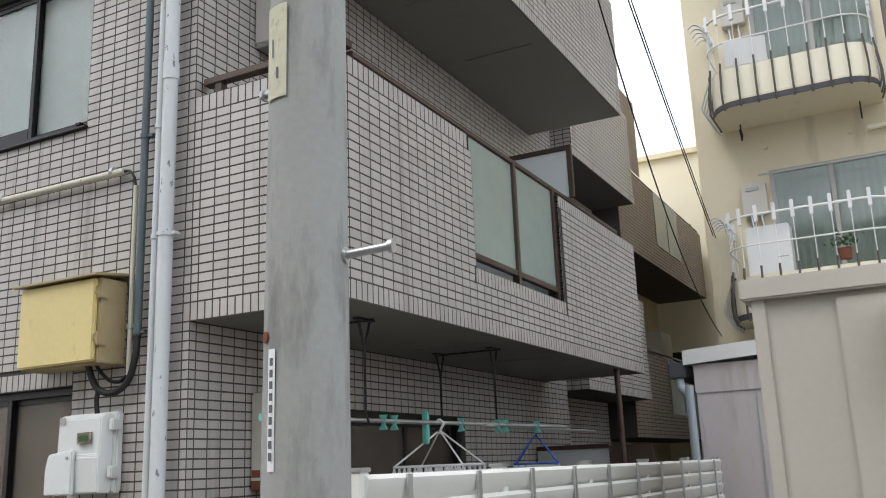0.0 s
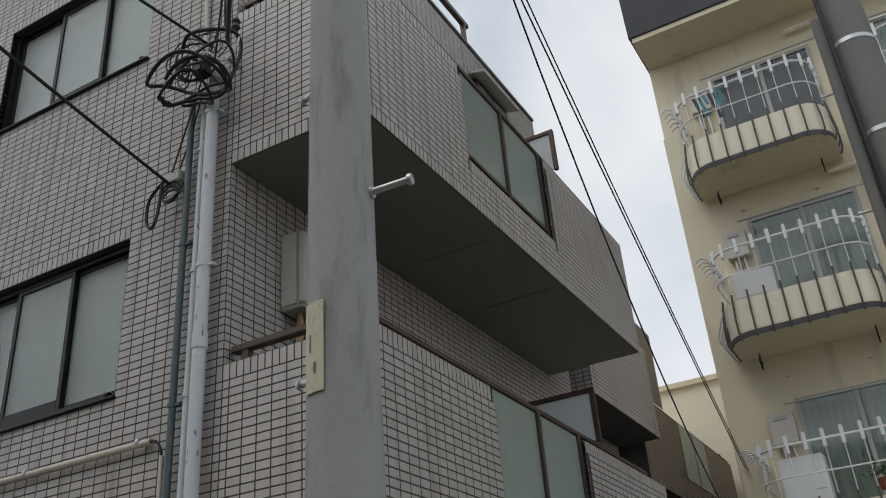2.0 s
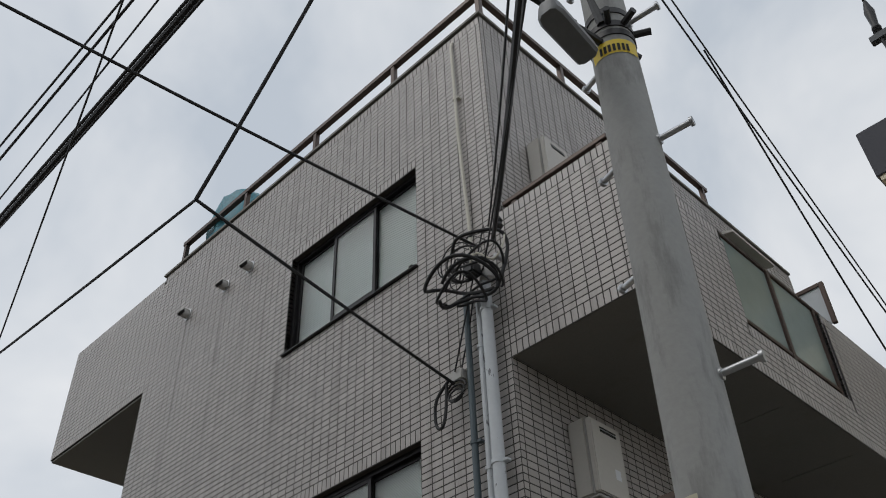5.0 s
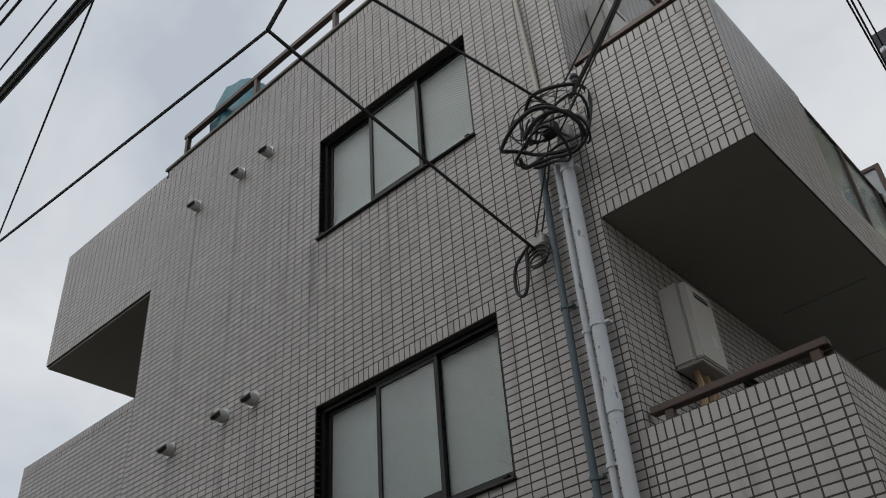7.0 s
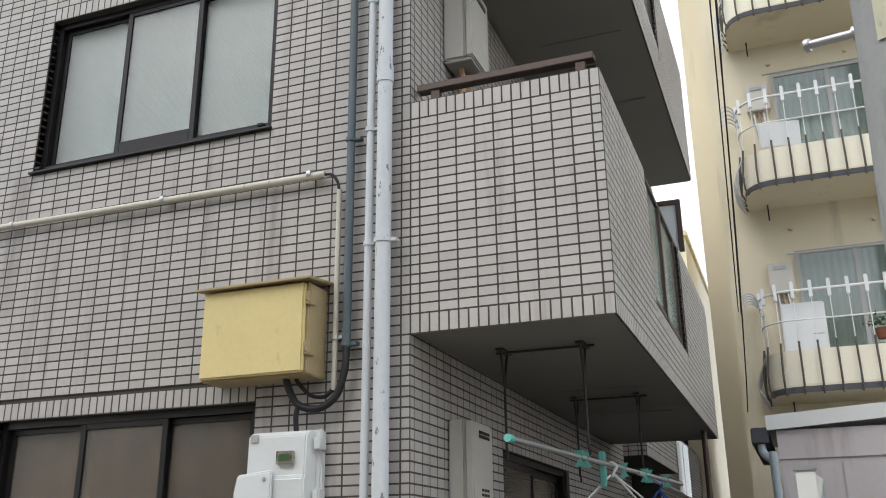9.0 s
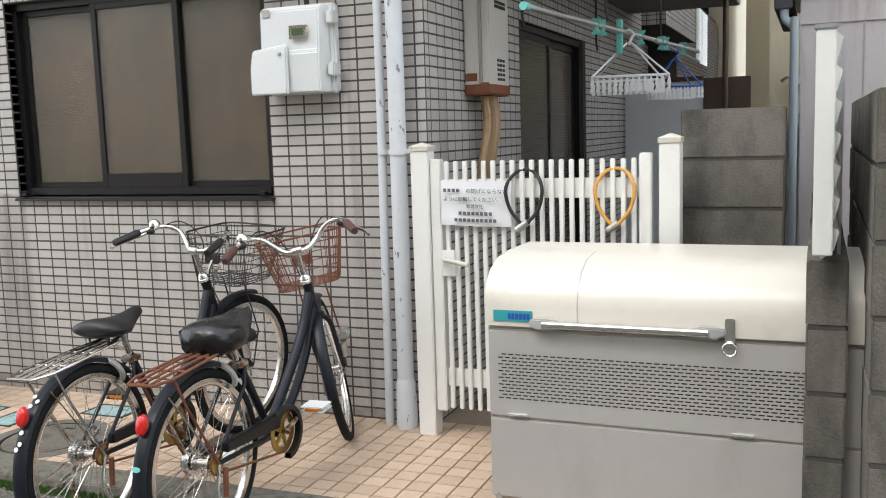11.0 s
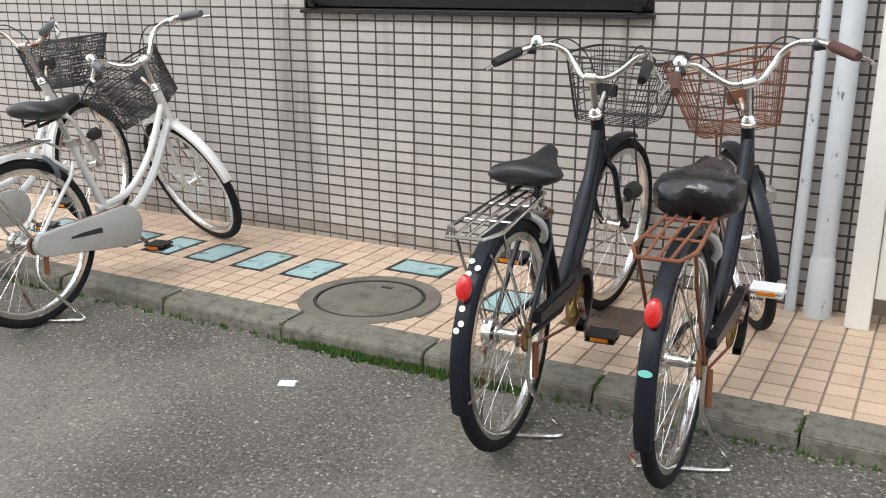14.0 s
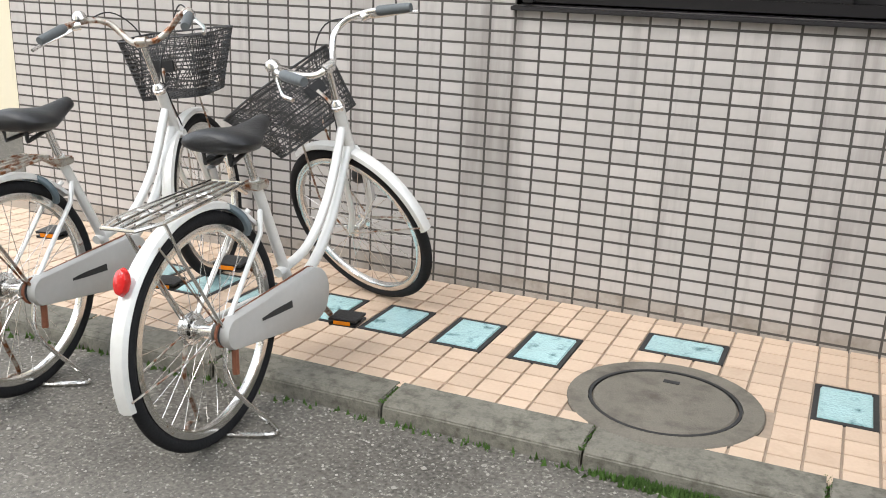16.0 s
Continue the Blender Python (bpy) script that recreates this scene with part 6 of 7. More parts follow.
# ---- houses further down the alley ----
rear = thing("rear_flats", "further tiled balconies of the same building", "building")
part("wall", Geo().box((-3.0, 5.62, -0.3), (-0.35, 8.0, 7.9)), M_GROUT, rear, smooth=0)
for zb in (2.40, 4.98):
    rb = part("parapet", Geo().box((-0.35, 5.62, zb), (0.232, 8.0, zb + 1.25)), M_GROUT, rear, smooth=0)
    tiles_on(rb, field(5.62, 8.0, zb + 0.1, zb + 1.15) + soldiers(5.62, 8.0, zb) + soldiers(5.62, 8.0, zb + 1.15), (0.24, 0, 0), (0, 1, 0), (0, 0, 1), (1, 0, 0), M_TILE)
    tiles_on(rb, field(-0.35, 0.24, zb, zb + 1.25, anchor=-0.05), (0, 5.612, 0), (1, 0, 0), (0, 0, 1), (0, -1, 0), M_TILE)
tiles_on(rear, field(5.62, 8.0, 0.0, 7.9), (-0.34, 0, 0), (0, 1, 0), (0, 0, 1), (1, 0, 0), M_TILE)
brown = thing("brown_house", "brown tiled house with long balconies down the alley", "building")
part("wall", Geo().box((-4.0, 8.1, -0.3), (-0.9, 13.2, 6.3)), M_CREAM, brown, smooth=0)
part("upper_block", Geo().box((-4.0, 8.1, 6.3), (-0.05, 9.5, 7.0)), M_BROWN_TILE, brown, smooth=0)
for zb, h in ((1.95, 1.15), (4.5, 1.2)):
    bb = part("parapet", Geo().box((-0.9, 8.1, zb), (-0.01, 13.3, zb + h)), M_GROUT, brown, smooth=0)
    tiles_on(bb, field(8.1, 13.3, zb, zb + h, pu=0.2), (0, 0, 0), (0, 1, 0), (0, 0, 1), (1, 0, 0), M_BROWN_TILE)
    part("handrail", Geo().tube([(-0.06, 8.1, zb + h + 0.07), (-0.06, 13.3, zb + h + 0.07)], 0.02, 8), M_BROWNRAIL, brown)
    for y in (10.0, 10.75):
        part("glass_panel", Geo().box((-0.004, y, zb + 0.35), (0.012, y + 0.7, zb + h)), M_FROST, brown, "frosted glass panel", smooth=0)
tiles_on(brown, field(8.1, 9.5, 5.8, 7.0, pu=0.2), (-0.04, 0, 0), (0, 1, 0), (0, 0, 1), (1, 0, 0), M_BROWN_TILE)
for y in (8.6, 11.5):
    a2 = thing("air_conditioner", "pale outdoor air-conditioner unit down the alley", "air conditioner", pose(-0.75, y, 6.32 if y < 9 else 3.2))
    part("casing", Geo().box((0, 0, 0), (0.3, 0.7, 0.55)), M_HEATER, a2, bevel=0.012)
far = thing("beige_house", "plain beige rendered house at the end of the alley", "building")
part("wall", Geo().box((-4.5, 13.6, -0.3), (0.1, 20, 7.4)), M_CREAM_PANEL, far, smooth=0)
part("coping", Geo().box((-4.5, 13.5, 7.4), (0.15, 20, 7.5)), M_CREAM, far, smooth=0)
for z in (2.6, 5.0):
    part("window", Geo().box((-0.9, 13.56, z), (-0.2, 13.6, z + 1.0)), M_SASH, far, smooth=0)
lowwall = solid("wall_alley_end", Geo().box((-0.3, 6.9, -0.2), (1.5, 7.05, 1.35)), M_OPAL, "low white wall across the alley", "wall", "structure", smooth=0)
for x in (0.35, 0.95):
    a3 = thing("air_conditioner", "white outdoor air-conditioner unit behind the low wall", "air conditioner", pose(x, 7.15, 1.02))
    part("stand", Geo().box((0.02, 0.02, -1.15), (0.33, 0.26, 0.0)), M_STEEL, a3, smooth=0)
    part("casing", Geo().box((0, 0, 0), (0.35, 0.28, 0.5)), M_PLASTIC, a3, bevel=0.012)
    for i in range(5):
        part("slat", Geo().box((0.05, -0.006, 0.1 + 0.06 * i), (0.3, 0.002, 0.12 + 0.06 * i)), M_GUARD, a3, smooth=0)
# houses on the other side of the street, behind the camera
for x, w, h, m in ((-14, 9, 7, M_CREAM), (-4, 8, 8.5, M_SOFFIT), (6, 9, 7.5, M_CREAM_PANEL)):
    hb = thing("house_opposite", "plain rendered house across the street", "building")
    part("wall", Geo().box((x, -18, -0.4), (x + w, -11, h)), m, hb, smooth=0)
    part("roof", Geo().box((x - 0.2, -18.2, h), (x + w + 0.2, -10.8, h + 0.25)), M_FASCIA, hb, smooth=0)


# ---- bicycles ----
R = 0.335


def wheel(name, cx, parent, m, rimmat):
    base = m @ Matrix.Translation((cx, 0, R))
    lie = Matrix.Rotation(radians(90), 4, "X")
    rim = part(name, Geo().lathe([(0.276, -0.012), (0.282, -0.014), (0.298, -0.013), (0.300, 0.0), (0.298, 0.013), (0.282, 0.014), (0.276, 0.012), (0.272, 0.0), (0.276, -0.012)], lie, 56), rimmat, parent, "spoked wheel with an alloy rim", base)
    part("tyre", Geo().tube(arc((0, 0, 0), 0.316, 0, 354, 60, (1, 0, 0), (0, 0, 1)), 0.0195, 10, loop=True), M_RUBBER, rim, "black rubber tyre")
    part("hub", Geo().lathe([(0, -0.055), (0.01, -0.055), (0.01, -0.036), (0.03, -0.034), (0.03, -0.028), (0.016, -0.024), (0.016, 0.024), (0.03, 0.028), (0.03, 0.034), (0.01, 0.036), (0.01, 0.055), (0, 0.055)], lie, 16), M_CHROME, rim, "steel hub")
    me = Geo().tube([(0.0, 0.03, 0.028), (0.10, 0.002, 0.258)], 0.0012, 5).mesh("spoke")
    me.materials.append(M_CHROME)
    me2 = Geo().tube([(0.0, -0.03, 0.028), (-0.10, -0.002, 0.258)], 0.0012, 5).mesh("spoke")
    me2.materials.append(M_CHROME)
    for k in range(32):
        sp = new("spoke", me if k % 2 else me2)
        sp.parent = rim
        sp.matrix_basis = Matrix.Rotation(radians(360 / 32 * k), 4, "Y")
    return rim


def fender(cx, a0, a1, mat, parent, m, name, r=0.350, w=0.025):
    rings = []
    for a in np.linspace(radians(a0), radians(a1), 30):
        sec = []
        for rr, q in ((r, -1), (r + 0.012, -0.75), (r + 0.018, 0), (r + 0.012, 0.75), (r, 1), (r - 0.003, 0.95), (r + 0.008, 0.68), (r + 0.014, 0), (r + 0.008, -0.68), (r - 0.003, -0.95)):
            sec.append((cx + rr * math.cos(a), q * w, R + rr * math.sin(a)))
        rings.append(sec)
    return part(name, Geo().loft(rings), mat, parent, "", m)


def bicycle(label, rear, front, steer, lean, paint, bar, grip, rack, basket, mesh_basket, guard, saddle_mat, chaincase, drop_basket=0.0, torn=False, crank_at=-48, reach=0.0, stem=0.155, seat=0.0, tall=0.0, dots=False):
    a, b = Vector(rear), Vector(front)
    d = b - a
    yaw, pitch = math.degrees(math.atan2(d.y, d.x)), -math.degrees(math.atan2(d.z, math.hypot(d.x, d.y)))
    bk = thing("bicycle", label, "bicycle", Matrix.Translation(a) @ Euler((radians(lean), radians(pitch), radians(yaw)), "XYZ").to_matrix().to_4x4(), "parked bicycles")
    I = Matrix()
    hb, ht = Vector((0.865, 0, 0.645)), Vector((0.812, 0, 0.795))
    ax = (ht - hb).normalized()
    S = Matrix.Translation((reach, 0, 0)) @ Matrix.Translation(hb) @ Matrix.Rotation(radians(steer), 4, ax) @ Matrix.Translation(-hb)
    far = Vector((reach, 0, 0))
    P = Matrix.Translation((seat, 0, tall))
    fx = 1.035
    # frame
    g = Geo()
    g.tube([hb + far - ax * 0.02, ht + far + ax * 0.015], 0.021, 12)
    if chaincase:
        g.tube(curve([hb + far + ax * 0.10, (0.70 + reach, 0, 0.53), (0.56, 0, 0.40), (0.37, 0, 0.37)]), 0.016, 10)
        g.tube(curve([hb + far + ax * 0.02, (0.72 + reach, 0, 0.46), (0.60, 0, 0.34), (0.44, 0, 0.285)]), 0.018, 10)
    else:
        g.tube(curve([hb + far + ax * 0.11, (0.72 + reach, 0, 0.58), (0.56, 0, 0.40), (0.44, 0, 0.30)]), 0.021, 12)
        g.tube(curve([hb + far + ax * 0.04, (0.74 + reach, 0, 0.49), (0.62, 0, 0.34), (0.47, 0, 0.285)]), 0.019, 12)
    g.tube([(0.44, 0, 0.28), (0.27 + seat, 0, 0.63 + tall)], 0.0165, 10)
    for y in (-0.055, 0.055):
        g.tube([(0.43, y * 0.5, 0.285), (0.30, y, 0.30), (0, y, R)], 0.010, 8)
        g.tube([(0.285, y * 0.35, 0.60), (0.23, y * 0.9, 0.55), (0, y, R)], 0.008, 8)
    g.tube([(0.44, -0.045, 0.28), (0.44, 0.045, 0.28)], 0.024, 12)
    part("frame", g, paint, bk)
    wheel("rear_wheel", 0.0, bk, I, M_CHROME)
    wheel("front_wheel", fx, bk, S, M_CHROME)
    # fork
    g = Geo()
    for y in (-0.05, 0.05):
        g.tube(curve([hb - ax * 0.02 + Vector((0, y * 0.5, 0)), (0.895, y, 0.58), (0.965, y, 0.42), (fx, y, R)]), 0.0115, 8)
    g.tube([hb - ax * 0.02 + Vector((0, -0.035, 0)), hb - ax * 0.02 + Vector((0, 0.035, 0))], 0.018, 8)
    part("fork", g, paint, bk, "", S)
    fpaint = paint
    rf = fender(0.0, 38, 192, fpaint, bk, I, "rear_mudguard", 0.343)
    ff = fender(fx, 72, 186, fpaint, bk, S, "front_mudguard", 0.343)
    for cx, ang, mm, own in ((0.0, 186, I, rf), (0.0, 120, I, rf), (fx, 182, S, ff)):
        for y in (-0.03, 0.03):
            e = (cx + 0.352 * math.cos(radians(ang)), y, R + 0.352 * math.sin(radians(ang)))
            part("stay", Geo().tube([(cx, y * 1.9, R), e], 0.0028, 6), M_RUSTMIX, bk, "thin mudguard stay", mm)
    # reflector
    ra = radians(138)
    c = Vector((0.372 * math.cos(ra), 0, R + 0.372 * math.sin(ra)))
    part("reflector", Geo().lathe([(0, 0), (0.022, 0), (0.025, 0.01), (0.021, 0.026), (0.012, 0.032), (0.0, 0.033)], Matrix.Translation(c) @ Matrix.Rotation(radians(-70), 4, "Y") @ Matrix.Diagonal((1.45, 0.85, 0.8, 1)), 20), M_RED, bk, "red rear reflector")
    if dots:
        for ang, y in ((128, -0.012), (125, 0.010), (131, 0.008), (146, 0.0), (152, -0.004), (155, 0.006)):
            q = Vector((0.362 * math.cos(radians(ang)), y, R + 0.362 * math.sin(radians(ang))))
            part("sticker", Geo().lathe([(0, 0), (0.0085, 0), (0.0085, 0.0012), (0, 0.0014)], Matrix.Translation(q) @ Matrix.Rotation(radians(90 - ang), 4, "Y"), 12), M_PLASTIC, rf, "round white sticker")
    if torn:
        q = Vector((0.3625 * math.cos(radians(160)), 0.0, R + 0.3625 * math.sin(radians(160))))
        part("sticker", Geo().lathe([(0, 0), (0.016, 0), (0.016, 0.0012), (0, 0.0014)], Matrix.Translation(q) @ Matrix.Rotation(radians(-70), 4, "Y") @ Matrix.Diagonal((0.55, 1.1, 1, 1)), 14), M_MINT, rf, "oval mint-green sticker")
    # stand
    part("stand", Geo().tube(curve([(0.0, 0.065, R), (-0.03, 0.075, 0.2), (0.05, 0.12, 0.012), (0.02, 0.13, 0.008), (-0.03, 0.10, 0.008)], 5), 0.007, 7), M_RUSTMIX, bk, "steel kickstand")
    part("stand", Geo().tube(curve([(0.0, -0.065, R), (-0.03, -0.075, 0.2), (0.08, -0.13, 0.012), (0.04, -0.12, 0.008), (-0.03, 0.10, 0.008)], 5), 0.007, 7), M_CHROME, bk, "steel kickstand")
    part("spring", Geo().tube([(0.02, -0.075, R - 0.02), (0.0, -0.08, R - 0.12)], 0.010, 8), M_RUST, bk, "rusty stand spring")
    # drive
    cr = part("chainring", Geo().lathe([(0.06, -0.002), (0.085, -0.002), (0.085, 0.002), (0.06, 0.002), (0.06, -0.002)], pose(0.44, -0.055, 0.28, 90, 0, 0), 28), M_BRASS if not chaincase else M_RUSTMIX, bk)
    for k in range(5):
        part("arm", Geo().box((0.01, -0.004, -0.008), (0.065, 0.004, 0.008)), M_BRASS if not chaincase else M_RUSTMIX, cr, "", Matrix.Translation((0.44, -0.055, 0.28)) @ Matrix.Rotation(radians(72 * k), 4, "Y"), smooth=0)
    for s, yy in ((1, -0.075), (-1, 0.075)):
        ca = radians(crank_at if s == 1 else crank_at + 180)
        e = Vector((0.44 + 0.165 * math.cos(ca), yy, 0.28 + 0.165 * math.sin(ca)))
        ck = part("crank", Geo().tube([(0.44, yy, 0.28), e], [0.012, 0.009], 8), M_RUSTMIX, bk, "steel crank arm")
        o = -0.055 if s == 1 else 0.055
        pd = part("pedal", Geo().box((e.x - 0.038, min(e.y, e.y + 2 * o) + 0.005, e.z - 0.012), (e.x + 0.038, max(e.y, e.y + 2 * o) - 0.005, e.z - 0.004)).box((e.x - 0.038, min(e.y, e.y + 2 * o) + 0.005, e.z + 0.004), (e.x + 0.038, max(e.y, e.y + 2 * o) - 0.005, e.z + 0.012)).box((e.x - 0.008, min(e.y, e.y + 2 * o), e.z - 0.004), (e.x + 0.008, max(e.y, e.y + 2 * o), e.z + 0.004)), M_PLASTIC if torn else M_VINYL, ck, "pedal", smooth=0)
        for q in (-0.040, 0.039):
            part("amber_strip", Geo().box((e.x + q - 0.001, e.y + o - 0.03, e.z - 0.006), (e.x + q + 0.002, e.y + o + 0.03, e.z + 0.006)), M_AMBER, ck, smooth=0)
    part("chain", Geo().tube(arc((0.44, -0.055, 0.28), 0.086, 95, -85, 12, (1, 0, 0), (0, 0, 1)) + arc((0.0, -0.055, R), 0.036, 265, 85, 9, (1, 0, 0), (0, 0, 1)), 0.005, 6, loop=True), M_RUST, bk, "rusty chain")
    part("sprocket", Geo().lathe([(0, -0.004), (0.036, -0.004), (0.036, 0.004), (0, 0.004)], pose(0, -0.055, R, 90, 0, 0), 20), M_BRASS if not chaincase else M_IRON, bk)
    part("drum_brake", Geo().lathe([(0, 0), (0.045, 0), (0.05, 0.01), (0.04, 0.03), (0, 0.032)], pose(0, 0.04, R, -90, 0, 0), 20), M_CHROME, bk, "rear drum brake")
    # chain guard
    def guard_ring(y, s):
        big = arc((0.44, y, 0.28), 0.088 * s, 100, -100, 14, (1, 0, 0), (0, 0, 1))
        small = arc((0.02, y, R - 0.005), 0.046 * s, 260, 100, 10, (1, 0, 0), (0, 0, 1))
        return big + small
    if chaincase:
        cg = part("chain_case", Geo().loft([guard_ring(-0.088, 0.94), guard_ring(-0.084, 1.0), guard_ring(-0.050, 1.0), guard_ring(-0.046, 0.94)]), guard, bk, "full grey chain case")
        part("slot", Geo().loft([[(x, -0.0885, z0), (x, -0.0895, z0), (x, -0.0895, z1), (x, -0.0885, z1)] for x, z0, z1 in ((0.14, 0.318, 0.326), (0.2, 0.308, 0.326), (0.30, 0.295, 0.318))]), M_IRON, cg, "pressed slot", smooth=0)
    else:
        part("chain_guard", Geo().loft([[(x, -0.088, z - h), (x, -0.088, z + h), (x, -0.06, z + h), (x, -0.06, z - h)] for x, z, h in ((0.03, 0.385, 0.018), (0.15, 0.375, 0.022), (0.30, 0.36, 0.026), (0.37, 0.355, 0.032))]), guard, bk, "black chain guard", bevel=0.004)
        g = Geo()
        g.loft([[p + Vector((0, 0, 0)) for p in arc((0.44, y, 0.28), rr, 150, -95, 24, (1, 0, 0), (0, 0, 1))] for y, rr in ((-0.088, 0.108), (-0.088, 0.088), (-0.062, 0.088), (-0.062, 0.108))] + [arc((0.44, -0.088, 0.28), 0.108, 150, -95, 24, (1, 0, 0), (0, 0, 1))], closed=False)
        part("chain_guard", g, guard, bk, "curved guard round the chainring")
    # saddle
    part("seat_post", Geo().tube([(0.275, 0, 0.61), (0.238, 0, 0.735)], 0.0125, 10), M_CHROME, bk, "steel seat post", P)
    part("seat_clamp", Geo().box((0.245, -0.03, 0.60), (0.305, 0.03, 0.625)), M_RUSTMIX, bk, "", P, bevel=0.005)
    rows = []
    for x, w, zt_, th in ((0.065, 0.055, 0.80, 0.04), (0.08, 0.092, 0.813, 0.07), (0.13, 0.110, 0.812, 0.085), (0.19, 0.098, 0.80, 0.082), (0.25, 0.060, 0.795, 0.07), (0.31, 0.036, 0.803, 0.056), (0.345, 0.028, 0.808, 0.046), (0.358, 0.012, 0.80, 0.025)):
        rows.append([(x, w * math.cos(t), zt_ - th / 2 + th / 2 * (math.sin(t) if math.sin(t) > 0 else 0.8 * math.sin(t))) for t in np.linspace(0, 2 * math.pi, 15)[:-1]])
    sd = part("saddle", Geo().loft(rows), saddle_mat, bk, "torn black vinyl saddle cover" if torn else "black padded saddle", P, smooth=60)
    if torn:
        random.seed(3)
        bag = []
        for x, w, zt_, zb_ in ((0.045, 0.035, 0.775, 0.735), (0.058, 0.08, 0.805, 0.712), (0.09, 0.108, 0.820, 0.695), (0.15, 0.118, 0.822, 0.69), (0.21, 0.108, 0.812, 0.70), (0.27, 0.072, 0.808, 0.715), (0.33, 0.048, 0.814, 0.735), (0.370, 0.024, 0.806, 0.76)):
            zc, hh = (zt_ + zb_) / 2, (zt_ - zb_) / 2
            bag.append([(x + random.uniform(-0.006, 0.006), w * math.cos(t) * (1 + random.uniform(-0.07, 0.07)), zc + hh * math.copysign(abs(math.sin(t)) ** 0.7, math.sin(t)) + random.uniform(-0.006, 0.006)) for t in np.linspace(0, 2 * math.pi, 21)[:-1]])
        part("saddle_bag", Geo().loft(bag), M_GLOSSBAG, bk, "creased glossy black plastic bag over the saddle", P, smooth=70)
    for y in (-0.03, 0.03):
        part("saddle_spring", Geo().tube([(0.11, y * 1.4, 0.745), (0.11, y * 1.4, 0.715), (0.24, y * 0.6, 0.73)], 0.007, 6), M_DARKWIRE, sd)
    # rack
    zr = 0.715
    rk = part("rear_rack", Geo().tube([(0.17, -0.055, zr), (0.17, 0.055, zr), (-0.20, 0.075, zr), (-0.27, 0.05, zr), (-0.27, -0.05, zr), (-0.20, -0.075, zr)], 0.0055, 7, loop=True), rack, bk, "steel luggage rack")
    for y in (-0.03, 0.0, 0.03):
        part("rack_bar", Geo().tube([(0.17, y, zr), (-0.03, y * 1.2, zr + 0.006), (-0.27, y, zr)], 0.0045, 6), rack, rk)
    for x in (0.03, -0.12):
        part("rack_bar", Geo().tube([(x, -0.066, zr), (x, 0.066, zr)], 0.0045, 6), rack, rk)
    for y in (-0.07, 0.07):
        part("rack_leg", Geo().tube([(-0.19, y, zr), (-0.14, y * 0.95, 0.6), (0.0, y * 0.95, R)], 0.005, 6), rack, rk)
    part("rack_tongue", Geo().tube([(0.17, 0, zr), (0.255, 0, 0.66)], 0.006, 6), rack, rk)
    # ring lock
    part("ring_lock", Geo().tube(arc((0.165, 0, 0.60), 0.055, -40, 220, 16, (0, 1, 0), (-0.35, 0, 0.94)), 0.011, 8), M_GUARD if not chaincase else M_SLATE, bk, "ring lock")
    # steering: stem, bar, grips, levers, bell
    sp_ = ht + ax * stem
    part("stem", Geo().tube([ht, sp_], 0.0115, 10), M_CHROME, bk, "chrome stem", S)
    part("headset", Geo().lathe([(0.022, 0), (0.025, 0.004), (0.025, 0.014), (0.021, 0.018), (0.024, 0.024), (0.018, 0.034), (0.012, 0.04)], Matrix.Translation(ht) @ ax.to_track_quat("Z", "Y").to_matrix().to_4x4(), 18), M_CHROME, bk, "", S)
    part("clamp", Geo().tube([sp_ + Vector((0.0, -0.02, 0.0)), sp_ + Vector((0.0, 0.02, 0.0))], 0.019, 10), bar if bar != M_RUST else M_CHROME, bk, "", S)
    half = [(0, 0, 0), (0.02, 0.045, 0.0), (0.045, 0.09, 0.030), (0.05, 0.135, 0.072), (0.02, 0.185, 0.092), (-0.06, 0.226, 0.085), (-0.13, 0.246, 0.068)]
    pts = [sp_ + Vector((x, -y, z)) for x, y, z in reversed(half)] + [sp_ + Vector(p) for p in half[1:]]
    hbn = part("handlebar", Geo().tube(curve(pts, 5), 0.0115, 10), bar, bk, "swept-back handlebar", S)
    for s in (-1, 1):
        e0, e1 = sp_ + Vector((-0.085, s * 0.234, 0.079)), sp_ + Vector((-0.205, s * 0.264, 0.050))
        part("grip", Geo().tube([e0, e0.lerp(e1, 0.1), e0.lerp(e1, 0.9), e1], [0.015, 0.0175, 0.0165, 0.014], 12), grip, bk, "rubber grip", S)
        l0 = sp_ + Vector((-0.03, s * 0.214, 0.080))
        part("brake_lever", Geo().tube(curve([l0, l0 + Vector((-0.03, s * 0.03, -0.02)), l0 + Vector((-0.10, s * 0.085, -0.045)), l0 + Vector((-0.15, s * 0.10, -0.06))]), [0.007] * 19, 7), M_CHROME, bk, "steel brake lever", S)
        part("lever_mount", Geo().tube([l0 + Vector((0, -0.012 * s, 0)), l0 + Vector((-0.015, 0.012 * s, 0))], 0.017, 10), M_DARKWIRE if not chaincase else M_CHROME, bk, "", S)
        part("brake_cable", Geo().tube(curve([l0 + Vector((0.01, 0, 0)), l0 + Vector((0.10, -0.08 * s, 0.03)), sp_ + Vector((0.12, 0.06 * s, 0.02)), sp_ + Vector((0.06, 0.02 * s, -0.12)), hb + Vector((0.03, 0.02 * s, 0.0))]), 0.0028, 6), M_CABLE, bk, "brake cable", S)
    part("bell", Geo().lathe([(0.0, 0.03), (0.012, 0.028), (0.023, 0.016), (0.025, 0.0), (0, 0)], Matrix.Translation(sp_ + Vector((-0.02, 0.205, 0.100))), 16), M_CHROME, bk, "chrome bell", S)
